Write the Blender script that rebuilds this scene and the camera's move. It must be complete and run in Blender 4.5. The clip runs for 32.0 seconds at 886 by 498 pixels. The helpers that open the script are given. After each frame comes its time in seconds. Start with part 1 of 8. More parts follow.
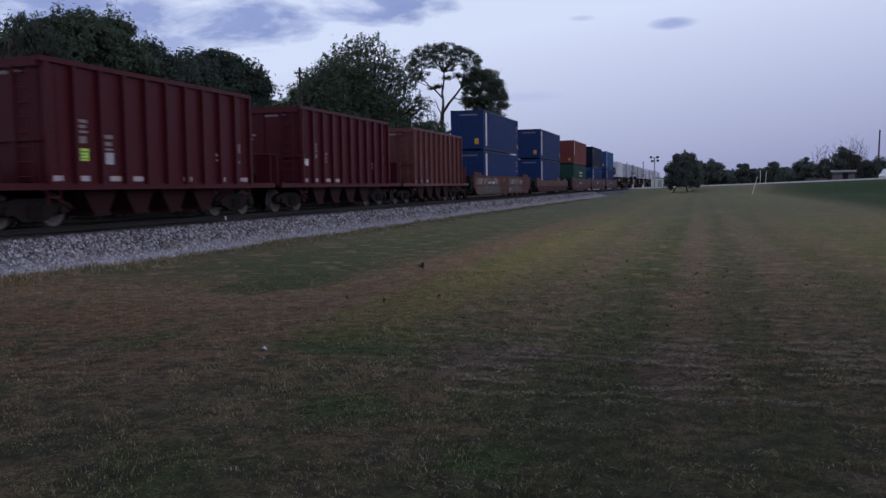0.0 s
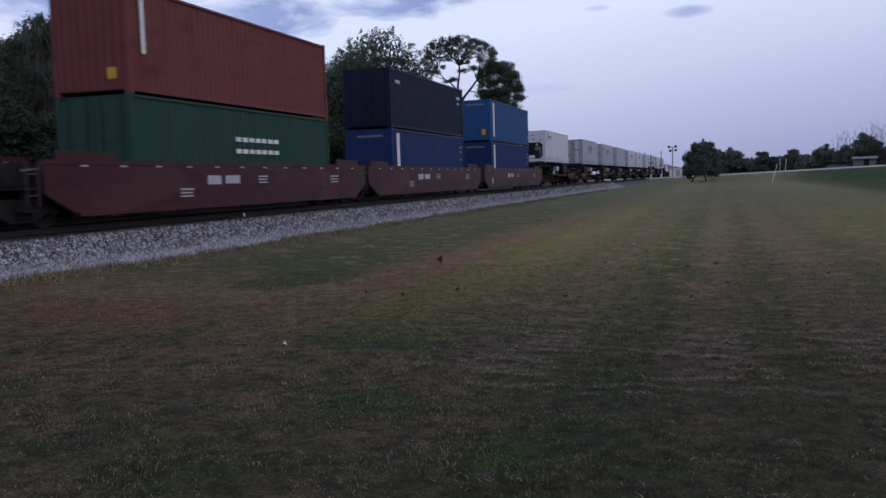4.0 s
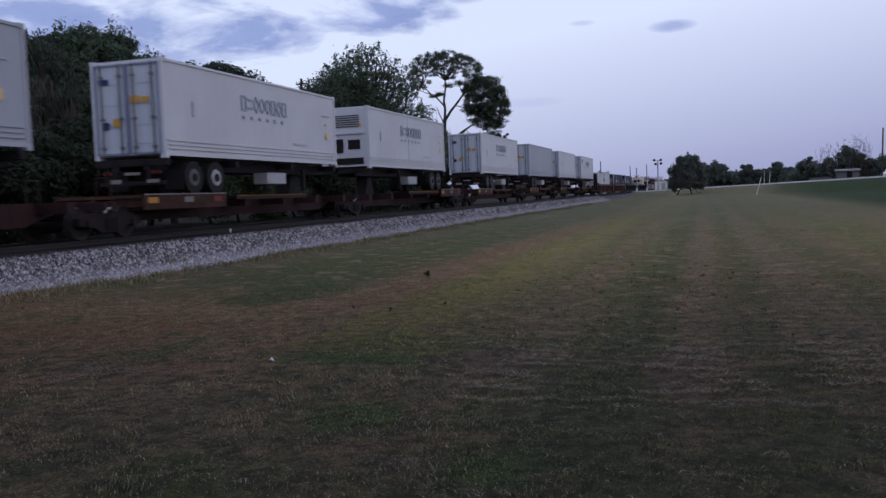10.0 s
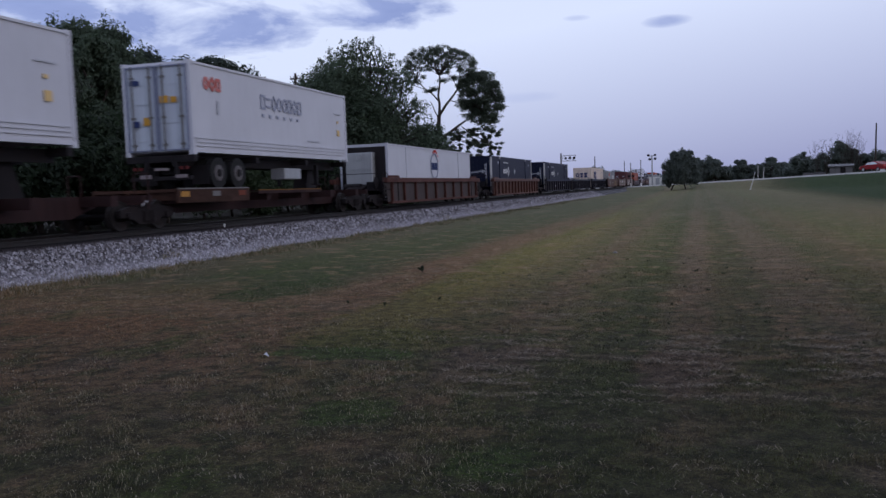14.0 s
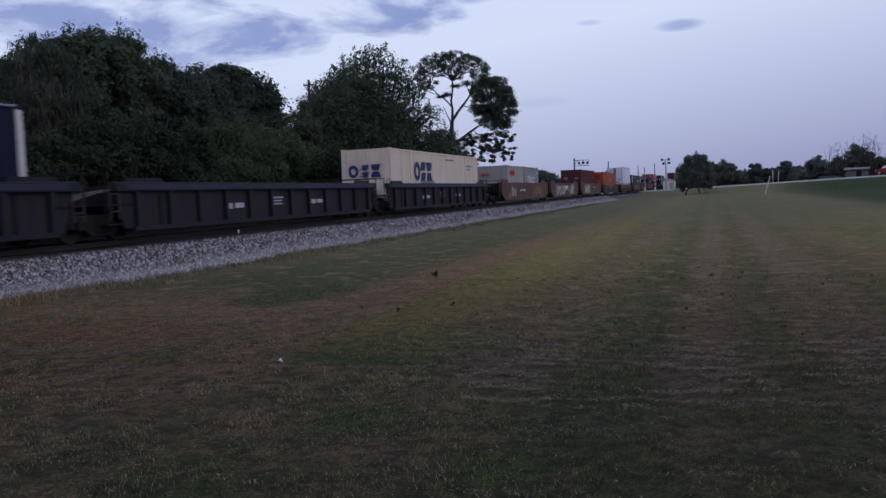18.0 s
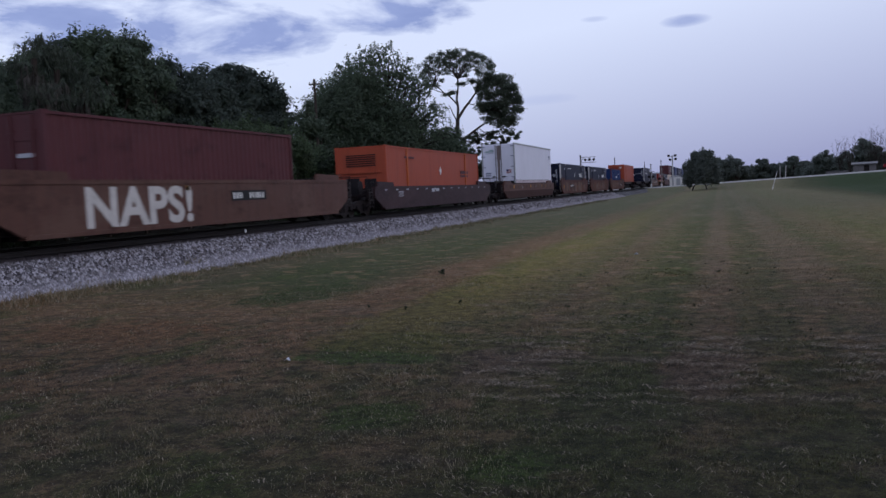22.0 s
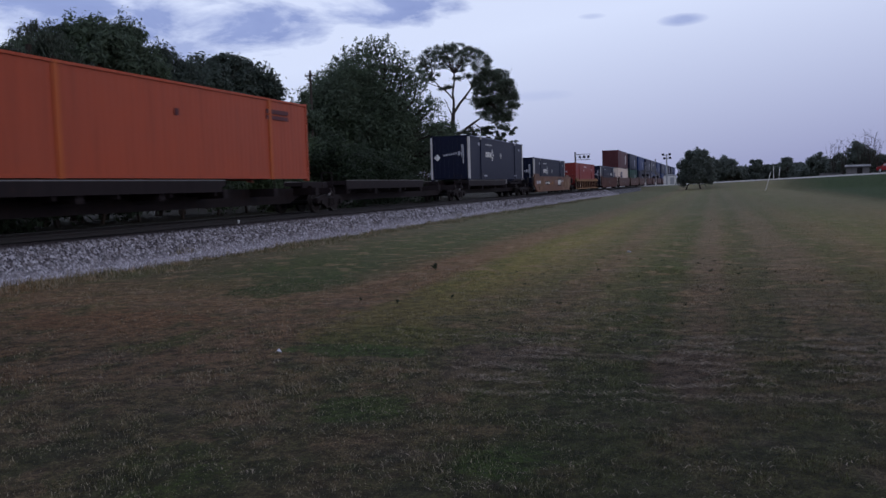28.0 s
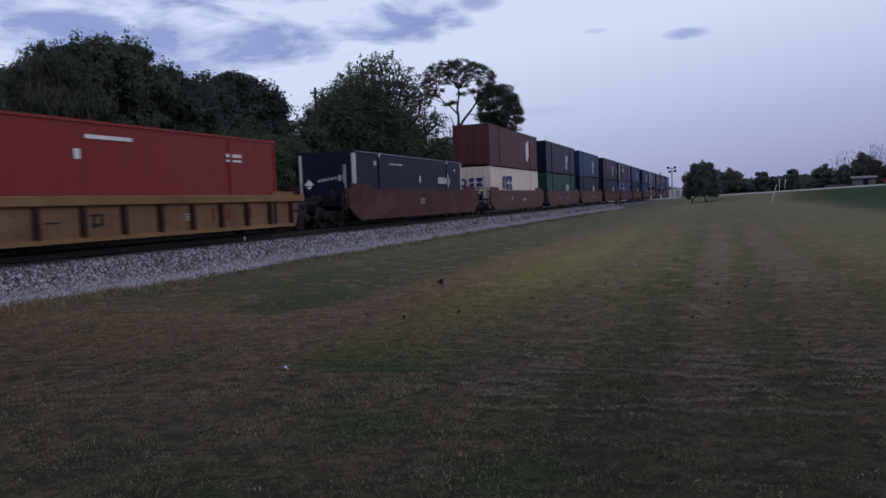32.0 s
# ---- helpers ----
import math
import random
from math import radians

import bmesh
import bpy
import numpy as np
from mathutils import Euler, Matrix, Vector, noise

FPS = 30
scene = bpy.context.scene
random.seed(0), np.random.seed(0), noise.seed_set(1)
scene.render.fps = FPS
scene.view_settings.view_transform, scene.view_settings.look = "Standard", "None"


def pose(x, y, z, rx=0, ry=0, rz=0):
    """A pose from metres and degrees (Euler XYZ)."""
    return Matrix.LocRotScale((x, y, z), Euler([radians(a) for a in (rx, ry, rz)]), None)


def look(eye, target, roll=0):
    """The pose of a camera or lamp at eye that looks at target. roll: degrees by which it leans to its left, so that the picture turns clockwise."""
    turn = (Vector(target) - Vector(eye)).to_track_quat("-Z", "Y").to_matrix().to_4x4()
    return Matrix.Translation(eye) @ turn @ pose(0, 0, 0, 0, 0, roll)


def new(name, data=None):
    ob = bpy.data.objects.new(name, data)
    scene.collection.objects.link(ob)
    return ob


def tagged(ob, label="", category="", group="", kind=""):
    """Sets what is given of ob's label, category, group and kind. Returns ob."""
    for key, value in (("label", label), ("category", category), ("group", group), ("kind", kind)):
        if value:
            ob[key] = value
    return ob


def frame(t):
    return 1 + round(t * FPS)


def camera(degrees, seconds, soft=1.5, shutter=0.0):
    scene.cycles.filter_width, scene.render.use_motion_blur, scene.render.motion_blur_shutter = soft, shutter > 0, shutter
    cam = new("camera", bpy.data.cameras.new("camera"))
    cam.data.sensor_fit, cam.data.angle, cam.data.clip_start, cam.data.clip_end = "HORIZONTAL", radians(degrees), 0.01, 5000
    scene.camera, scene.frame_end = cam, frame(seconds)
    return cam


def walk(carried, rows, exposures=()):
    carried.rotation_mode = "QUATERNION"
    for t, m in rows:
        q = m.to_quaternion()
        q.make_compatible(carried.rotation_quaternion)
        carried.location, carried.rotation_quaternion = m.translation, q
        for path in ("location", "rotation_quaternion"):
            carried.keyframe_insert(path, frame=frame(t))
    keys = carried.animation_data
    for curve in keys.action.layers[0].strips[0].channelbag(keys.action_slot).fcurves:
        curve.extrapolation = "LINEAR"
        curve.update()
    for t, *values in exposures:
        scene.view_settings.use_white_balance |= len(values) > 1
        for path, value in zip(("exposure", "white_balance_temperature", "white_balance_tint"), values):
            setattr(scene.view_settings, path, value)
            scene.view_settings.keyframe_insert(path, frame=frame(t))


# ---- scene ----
EYE, RAIL, TRACK, SPEED = 1.6, 0.76, -16.12, 21.708   # eye height, rail top, track centre, train speed
cam = camera(54.39, 32.0, soft=1.5, shutter=0.22)
# seconds, heading, pitch and lean in degrees of a camera held by a standing operator
PATH = [
    (0, 16.64, -4.11, -0.87), (0.5, 16.80, -4.31, -0.82), (1, 17.29, -4.37, -0.94), (1.5, 17.81, -4.62, -1.02),
    (2, 17.55, -4.80, -1.21), (2.5, 17.54, -4.71, -1.56), (3, 17.77, -4.60, -1.82), (3.5, 17.81, -4.53, -1.84),
    (5.5, 18.36, -4.46, -1.86), (6, 18.59, -4.26, -1.95), (6.5, 17.22, -3.94, -1.95), (7, 16.51, -3.90, -1.81),
    (7.5, 16.55, -3.76, -1.87), (8, 16.60, -3.68, -1.96), (8.5, 16.53, -3.69, -1.90), (9, 16.67, -3.61, -1.81),
    (9.5, 16.90, -3.50, -1.92), (10, 16.96, -3.60, -2.14), (10.5, 17.03, -3.71, -2.23), (11, 17.02, -3.75, -2.27),
    (11.5, 16.96, -3.83, -2.19), (12, 17.13, -3.82, -2.22), (12.5, 17.15, -3.71, -2.11), (13, 17.07, -3.72, -1.93),
    (13.5, 16.77, -3.87, -1.97), (14, 16.60, -3.94, -2.12), (14.5, 16.75, -3.90, -2.38), (16.5, 17.36, -3.53, -2.35),
    (17, 17.63, -3.43, -2.25), (17.5, 17.57, -3.39, -2.22), (18, 17.48, -3.55, -2.38), (18.5, 17.64, -3.57, -2.55),
    (19, 17.65, -3.47, -2.57), (19.5, 17.63, -3.54, -2.47), (20, 17.55, -3.58, -2.39), (20.5, 17.64, -3.58, -2.30),
    (21, 17.98, -3.68, -2.15), (21.5, 17.95, -3.58, -2.53), (22, 17.93, -3.66, -2.85), (22.5, 17.90, -3.69, -2.69),
    (23, 17.91, -3.59, -2.42), (23.5, 17.89, -3.53, -2.34), (24, 17.73, -3.56, -2.24), (24.5, 17.73, -3.66, -2.12),
    (25, 17.84, -3.69, -2.04), (25.5, 17.94, -3.56, -2.06), (27.5, 17.49, -4.01, -1.69), (28, 17.48, -4.05, -1.73),
    (28.5, 17.53, -3.98, -1.77), (29, 17.50, -4.05, -1.89), (29.5, 16.89, -3.97, -1.83), (30, 16.67, -3.59, -1.70),
    (30.5, 17.15, -3.21, -1.92), (31, 17.53, -3.29, -1.98), (31.5, 17.78, -3.25, -2.17), (32, 17.84, -3.03, -2.25),
]


def aim(heading, pitch, lean):
    return pose(0, 0, EYE, 90 + pitch, 0, heading) @ pose(0, 0, 0, 0, 0, lean)


# the phone lightens its picture a little when pale or few things fill it
EXPOSURE = [(t, stops, 6500, 10) for t, stops in ((0, -0.01), (1, 0.06), (3.5, 0.10), (6, 0.14), (8, 0.16), (9, 0.10), (11, 0.12), (12, 0.21), (13, 0.14), (14, 0.10), (16.5, 0.10), (18, -0.02), (19, 0.07), (20, 0.01), (21, -0.02), (22, 0.07), (24, 0.01), (25, -0.06), (28, 0.04), (28.8, 0.23), (29.5, 0.24), (30.2, 0.21), (31, 0.08), (32, -0.03))]
walk(cam, [(t, aim(h, p, r)) for t, h, p, r in PATH], EXPOSURE)

# ---- sky and light: dusk under thin cloud, the bright part of the sky behind the operator ----
world = bpy.data.worlds.new("dusk_sky")
scene.world = world
world.use_nodes = True
wn, wl = world.node_tree.nodes, world.node_tree.links
SUN_DIR = Vector((0.90, -0.30, 0.30)).normalized()


def wnode(kind, **values):
    n = wn.new(kind)
    for k, v in values.items():
        n.inputs[k].default_value = v
    return n


def wmath(op, a, b=None, clamp=False):
    n = wn.new("ShaderNodeMath")
    n.operation, n.use_clamp = op, clamp
    for i, v in enumerate((a, b)):
        if v is None:
            continue
        if isinstance(v, (int, float)):
            n.inputs[i].default_value = v
        else:
            wl.new(v, n.inputs[i])
    return n.outputs[0]


def wmix(fac, a, b):
    n = wn.new("ShaderNodeMix")
    n.data_type = "RGBA"
    for s, v in ((n.inputs[0], fac), (n.inputs[6], a), (n.inputs[7], b)):
        if isinstance(v, (int, float)):
            s.default_value = v
        elif isinstance(v, tuple):
            s.default_value = (*v, 1)
        else:
            wl.new(v, s)
    return n.outputs[2]


# clouds that stand in the evening sky: bearing, height, half width, half height in degrees, weight
CLOUDS = ((-39.5, 11.4, 9.5, 2.6, 1.0), (-30.0, 10.6, 6.0, 2.0, 1.0), (-33.5, 8.9, 3.0, 1.2, 0.8), (-20.6, 11.9, 5.4, 1.6, 1.0), (-1.8, 10.0, 1.7, 0.42, 0.75), (-7.4, 10.6, 1.0, 0.22, 0.35), (-14.9, 12.8, 1.8, 0.7, 0.8), (-11.2, 5.8, 2.6, 0.4, 0.22), (-29.0, 14.5, 9.0, 1.6, 0.8))


def build_sky():
    sky = wn.new("ShaderNodeTexSky")
    sky.sky_type, sky.sun_disc = "NISHITA", False
    sky.sun_elevation = math.asin(SUN_DIR.z)
    sky.sun_rotation = math.atan2(SUN_DIR.x, SUN_DIR.y)
    sky.air_density, sky.dust_density, sky.ozone_density = 1.0, 2.0, 3.0
    co = wn.new("ShaderNodeTexCoord").outputs["Generated"]
    sep = wn.new("ShaderNodeSeparateXYZ")
    wl.new(co, sep.inputs[0])
    x, y, z = sep.outputs
    az = wmath("MULTIPLY", wmath("ARCTAN2", x, y), 180 / math.pi)
    el = wmath("MULTIPLY", wmath("ARCSINE", z), 180 / math.pi)
    # thin high cloud: lavender at the horizon, paler above and towards the north-west
    up = wmath("ADD", wmath("MULTIPLY", el, 0.088), wmath("MULTIPLY", az, -0.0125))
    up = wmath("ADD", up, -0.02)
    veil = wmix(wmath("MULTIPLY", up, 1.0, True), VEIL_LOW, VEIL_HIGH)
    high = wmath("MULTIPLY", wmath("SUBTRACT", el, 16.0), 0.03, True)
    veil = wmix(high, veil, VEIL_TOP)
    grade = wn.new("ShaderNodeVectorMath")
    grade.operation = "SCALE"
    grade.inputs[3].default_value = SKY_STRENGTH
    wl.new(sky.outputs[0], grade.inputs[0])
    base = wmix(VEIL, grade.outputs[0], veil)
    flat = wn.new("ShaderNodeCombineXYZ")
    wl.new(wmath("MULTIPLY", az, 0.11), flat.inputs[0])
    wl.new(wmath("MULTIPLY", el, 0.30), flat.inputs[1])
    n1 = wnode("ShaderNodeTexNoise", Scale=1.5, Detail=8.0, Roughness=0.58, Distortion=0.3)
    wl.new(flat.outputs[0], n1.inputs["Vector"])
    n2 = wnode("ShaderNodeTexNoise", Scale=0.8, Detail=3.0, Roughness=0.5)
    wl.new(flat.outputs[0], n2.inputs["Vector"])
    rag = wmath("MULTIPLY", wmath("SUBTRACT", n1.outputs[0], 0.5), 4.6)
    total = None
    for a0, e0, ra, re, weight in CLOUDS:
        da = wmath("POWER", wmath("ABSOLUTE", wmath("DIVIDE", wmath("SUBTRACT", az, a0), ra)), 2.0)
        de = wmath("POWER", wmath("ABSOLUTE", wmath("DIVIDE", wmath("SUBTRACT", el, e0), re)), 2.0)
        m = wmath("ADD", wmath("SUBTRACT", 1.0, wmath("ADD", da, de)), rag if ra > 2.7 else wmath("MULTIPLY", rag, 0.35))
        m = wmath("MULTIPLY", wmath("MULTIPLY", m, 1.1, True), weight)
        total = m if total is None else wmath("MAXIMUM", total, m)
    shadow = wmix(wmath("MULTIPLY", wmath("SUBTRACT", wmath("ADD", wmath("MULTIPLY", n2.outputs[0], 0.5), wmath("MULTIPLY", n1.outputs[0], 0.5)), 0.33), 3.0, True), CLOUD_LIT, CLOUD)
    base = wmix(wmath("MULTIPLY", total, 0.95), base, shadow)
    # scattered cloud over the rest of the sky
    rest = wmath("MULTIPLY", wmath("SUBTRACT", n1.outputs[0], 0.56), 4.0, True)
    rest = wmath("MULTIPLY", rest, wmath("MULTIPLY", wmath("SUBTRACT", el, 13.0), 0.2, True))
    base = wmix(wmath("MULTIPLY", rest, 0.5), base, CLOUD_LIT)
    wl.new(base, wn["Background"].inputs[0])
    wn["Background"].inputs[1].default_value = 1.0


VEIL, SKY_STRENGTH = 0.90, 0.05
VEIL_LOW, VEIL_HIGH, VEIL_TOP = (0.340, 0.366, 0.600), (0.720, 0.800, 1.04), (0.46, 0.52, 0.76)
CLOUD, CLOUD_LIT = (0.200, 0.268, 0.55), (0.33, 0.41, 0.72)
build_sky()
sun = new("sun", bpy.data.lights.new("sun", "SUN"))
sun.data.energy, sun.data.angle, sun.data.color = 0.36, radians(30), (1.0, 0.93, 0.92)
sun.matrix_world = look(SUN_DIR * 50, (0, 0, 0))


# ---- materials ----
def material(name, rough=0.7, metal=0.0):
    m = bpy.data.materials.new(name)
    m.use_nodes = True
    b = m.node_tree.nodes["Principled BSDF"]
    b.inputs["Roughness"].default_value, b.inputs["Metallic"].default_value = rough, metal
    return m, m.node_tree.nodes, m.node_tree.links, b


def put(links, socket, value):
    if isinstance(value, (int, float)):
        socket.default_value = value
    elif isinstance(value, tuple):
        socket.default_value = (*value, 1) if len(value) == 3 else value
    else:
        links.new(value, socket)


def mix(n, l, fac, a, b, mode="MIX"):
    k = n.new("ShaderNodeMix")
    k.data_type, k.blend_type = "RGBA", mode
    put(l, k.inputs[0], fac), put(l, k.inputs[6], a), put(l, k.inputs[7], b)
    return k.outputs[2]


def ramp(n, l, value, lo, hi):
    k = n.new("ShaderNodeMapRange")
    k.inputs[1].default_value, k.inputs[2].default_value = lo, hi
    l.new(value, k.inputs[0])
    return k.outputs[0]


def coords(n, l, scale=(1, 1, 1)):
    c = n.new("ShaderNodeTexCoord")
    m = n.new("ShaderNodeMapping")
    m.inputs["Scale"].default_value = scale
    l.new(c.outputs["Object"], m.inputs[0])
    return m.outputs[0]


def grain(n, l, vector, scale, detail=4.0, rough=0.6):
    k = n.new("ShaderNodeTexNoise")
    k.inputs["Scale"].default_value, k.inputs["Detail"].default_value, k.inputs["Roughness"].default_value = scale, detail, rough
    l.new(vector, k.inputs["Vector"])
    return k.outputs[0]


def bump(n, l, b, height, strength, distance):
    k = n.new("ShaderNodeBump")
    k.inputs["Strength"].default_value, k.inputs["Distance"].default_value = strength, distance
    l.new(height, k.inputs["Height"])
    l.new(k.outputs[0], b.inputs["Normal"])


def shade(c, f):
    return tuple(v * f for v in c)


PAINT = {}


def paint(name, c, rough=0.5, dirt=0.35, rust=0.0, metal=0.0, blotch=None):
    """Weathered paint: faded patches, rain streaks, dust and some rust."""
    if name in PAINT:
        return PAINT[name]
    m, n, l, b = material(name, rough, metal)
    v = coords(n, l)
    fade = grain(n, l, v, 0.45, 5.0)
    fine = grain(n, l, v, 9.0, 5.0, 0.7)
    streak = grain(n, l, coords(n, l, (2.2, 2.2, 0.16)), 2.0, 6.0, 0.65)
    info = n.new("ShaderNodeObjectInfo")
    top = min(0.035, 0.32 * max(c))
    lift = tuple(top * (0.3 + 0.7 * x / max(c)) for x in c)
    col = mix(n, l, ramp(n, l, fade, 0.35, 0.7), c, tuple(x * 0.78 + y for x, y in zip(c, lift)))
    col = mix(n, l, ramp(n, l, info.outputs["Random"], -0.6, 3.4), col, tuple(min(1, x * 1.25 + y * 0.28) for x, y in zip(c, lift)))
    d = n.new("ShaderNodeMath")
    d.operation = "MULTIPLY"
    d.inputs[1].default_value = dirt
    l.new(ramp(n, l, streak, 0.48, 0.74), d.inputs[0])
    col = mix(n, l, d.outputs[0], col, tuple(0.3 * x + y * 0.8 for x, y in zip(c, lift)))
    if rust:
        r = n.new("ShaderNodeMath")
        r.operation = "MULTIPLY"
        r.inputs[1].default_value = rust
        l.new(ramp(n, l, grain(n, l, v, 2.6, 8.0, 0.72), 0.55, 0.66), r.inputs[0])
        col = mix(n, l, r.outputs[0], col, tuple(0.5 * x + 0.5 * y for x, y in zip(c, (0.075, 0.032, 0.020))))
    if blotch:      # broad faded or scoured patches
        for scale, lo, hi, weight, tone in ((0.55, 0.50, 0.62, 0.55, blotch), (1.6, 0.55, 0.66, 0.5, shade(blotch, 0.8)), (0.9, 0.46, 0.36, 0.6, shade(c, 0.55))):
            r = n.new("ShaderNodeMath")
            r.operation = "MULTIPLY"
            r.inputs[1].default_value = weight
            l.new(ramp(n, l, grain(n, l, coords(n, l, (1, 0.6, 1.4)), scale, 6.0, 0.68), lo, hi), r.inputs[0])
            col = mix(n, l, r.outputs[0], col, tone)
    l.new(col, b.inputs["Base Color"])
    b.inputs["Specular IOR Level"].default_value = 0.03 if rough >= 0.7 else 0.12
    l.new(ramp(n, l, fine, -0.6, 1.9), b.inputs["Roughness"]) if rough > 0.6 else None
    bump(n, l, b, fine, 0.12, 0.01)
    PAINT[name] = m
    return m


STEEL = paint("grimy_black_steel", (0.020, 0.018, 0.0195), 0.8, 0.4, 0.2)
BRAKE_DUST = paint("brown_brake_dust", (0.021, 0.0175, 0.018), 0.85, 0.4, 0.2)
DARK_WHEEL = paint("grimy_dark_wheel", (0.027, 0.024, 0.024), 0.8, 0.4, 0.3)
RUSTY_WHITE = paint("white_post_with_rust_streaks", (0.50, 0.485, 0.47), 0.6, 0.5, 0.75)
WHEEL_STEEL = paint("worn_wheel_steel", (0.115, 0.105, 0.105), 0.6, 0.4, 0.3, 0.2)
RAIL_STEEL = paint("worn_rail_steel", (0.035, 0.032, 0.030), 0.5, 0.3, 0.5, 0.4)
WHITE_MARK = paint("white_lettering_paint", (0.70, 0.70, 0.68), 0.6, 0.5)
GREY_MARK = paint("faded_grey_lettering_paint", (0.42, 0.43, 0.47), 0.6, 0.6)
BLACK_MARK = paint("black_stencil_panel", (0.02, 0.02, 0.022), 0.6, 0.3)
BLUE_MARK = paint("dark_blue_lettering_paint", (0.02, 0.035, 0.11), 0.6, 0.4)
SLATE_MARK = paint("slate_lettering_paint", (0.20, 0.22, 0.30), 0.6, 0.4)
RED_MARK = paint("red_lettering_paint", (0.50, 0.04, 0.03), 0.6, 0.4)
YELLOW_MARK = paint("yellow_warning_label", (0.52, 0.27, 0.04), 0.6, 0.3)
LIME_MARK = paint("lime_reflective_label", (0.45, 0.80, 0.08), 0.5, 0.2)
RUBBER = paint("dusty_black_rubber", (0.02, 0.02, 0.02), 0.85, 0.4)
GALV = paint("galvanised_steel", (0.36, 0.37, 0.38), 0.5, 0.3, 0.0, 0.4)
DIRTY_GREY = paint("grimy_grey_metal", (0.16, 0.155, 0.15), 0.6, 0.5, 0.2)
DIRTY_DARK = paint("grimy_dark_ladder_paint", (0.062, 0.055, 0.055), 0.7, 0.5, 0.3)
DIRTY_OCHRE = paint("worn_ochre_edge", (0.17, 0.085, 0.025), 0.7, 0.6, 0.3)
PLATE_OCHRE = paint("worn_yellow_plate", (0.40, 0.20, 0.045), 0.6, 0.6, 0.3)
DARK_RED_LENS = paint("dark_red_lens", (0.09, 0.012, 0.012), 0.4, 0.3)
DIM_MARK = paint("dusty_stencil_paint", (0.24, 0.205, 0.21), 0.7, 0.6)
REFLECTOR = paint("dusty_reflective_strip", (0.46, 0.40, 0.42), 0.6, 0.5)
# chutes and slope sheets, a darker red than the car sides
CHUTE = paint("dark_red_chute_paint", (0.030, 0.012, 0.013), 0.8, 0.5, 0.3)
CHALK = paint("chalk_white_hose", (0.42, 0.42, 0.44), 0.6, 0.3)
RUST_TAG = paint("rust_red_tag", (0.15, 0.045, 0.030), 0.7, 0.5, 0.3)
POST_WHITE = paint("white_painted_post", (0.72, 0.71, 0.68), 0.6, 0.4, 0.15)


# ---- mesh helpers ----
def box(bm, x0, x1, y0, y1, z0, z1):
    v = [bm.verts.new(p) for p in ((x0, y0, z0), (x1, y0, z0), (x1, y1, z0), (x0, y1, z0), (x0, y0, z1), (x1, y0, z1), (x1, y1, z1), (x0, y1, z1))]
    for f in ((3, 2, 1, 0), (4, 5, 6, 7), (0, 1, 5, 4), (1, 2, 6, 5), (2, 3, 7, 6), (3, 0, 4, 7)):
        bm.faces.new([v[i] for i in f])


def slab(bm, outline, x0, x1):
    """An outline in (y, z), given anticlockwise seen from +x, with thickness along x."""
    a = [bm.verts.new((x0, y, z)) for y, z in outline]
    b = [bm.verts.new((x1, y, z)) for y, z in outline]
    bm.faces.new(a[::-1]), bm.faces.new(b)
    for i in range(len(a)):
        j = (i + 1) % len(a)
        bm.faces.new((a[i], a[j], b[j], b[i]))


def extrude_y(bm, outline, y0, y1):
    """An outline in (x, z), drawn along y."""
    a = [bm.verts.new((x, y0, z)) for x, z in outline]
    b = [bm.verts.new((x, y1, z)) for x, z in outline]
    bm.faces.new(a), bm.faces.new(b[::-1])
    for i in range(len(a)):
        j = (i + 1) % len(a)
        bm.faces.new((a[j], a[i], b[i], b[j]))


def rod(bm, p, q, r0, r1=None, n=8):
    p, q = Vector(p), Vector(q)
    r1 = r0 if r1 is None else r1
    d = (q - p).normalized()
    u = d.orthogonal().normalized()
    w = d.cross(u)
    a, b = [], []
    for i in range(n):
        c, s = math.cos(2 * math.pi * i / n), math.sin(2 * math.pi * i / n)
        a.append(bm.verts.new(p + (u * c + w * s) * r0))
        b.append(bm.verts.new(q + (u * c + w * s) * r1))
    for i in range(n):
        j = (i + 1) % n
        bm.faces.new((a[i], a[j], b[j], b[i]))
    bm.faces.new(a[::-1]), bm.faces.new(b)


MESH = {}


def mesh(key, mat, build, bevel=0.0):
    k = (key, mat.name)
    if k not in MESH:
        bm = bmesh.new()
        build(bm)
        if bevel:
            bmesh.ops.bevel(bm, geom=bm.edges[:], offset=bevel, segments=1, affect="EDGES")
        bmesh.ops.recalc_face_normals(bm, faces=bm.faces[:])
        me = bpy.data.meshes.new(str(key).split("/")[0])
        bm.to_mesh(me)
        bm.free()
        me.materials.append(mat)
        MESH[k] = me
    return MESH[k]


def part(name, key, mat, parent, build, label="", at=(0, 0, 0), turn=0.0, bevel=0.0):
    """ONE mesh object under a thing or a part; alike parts share their mesh by key."""
    ob = new(name, mesh(key, mat, build, bevel))
    ob.parent, ob.location = parent, at
    if turn:
        ob.rotation_euler.z = radians(turn)
    return tagged(ob, label) if label else ob


def thing(name, label, category, group="", kind="", at=(0, 0, 0), turn=0.0):
    ob = new(name)
    ob.empty_display_size = 0.3
    ob.location = at
    ob.rotation_euler.z = radians(turn)
    return tagged(ob, label, category, group, kind)


def from_arrays(name, verts, faces, mat, smooth=False):
    me = bpy.data.meshes.new(name)
    me.from_pydata(verts, [], faces)
    me.materials.append(mat)
    if smooth:
        me.polygons.foreach_set("use_smooth", [True] * len(me.polygons))
    me.update()
    return me


ROLLING = []   # (thing, place along the track at the start, height over the rail)


def rolls(ob, s, z=0.0):
    ROLLING.append((ob, s, z))
    return ob


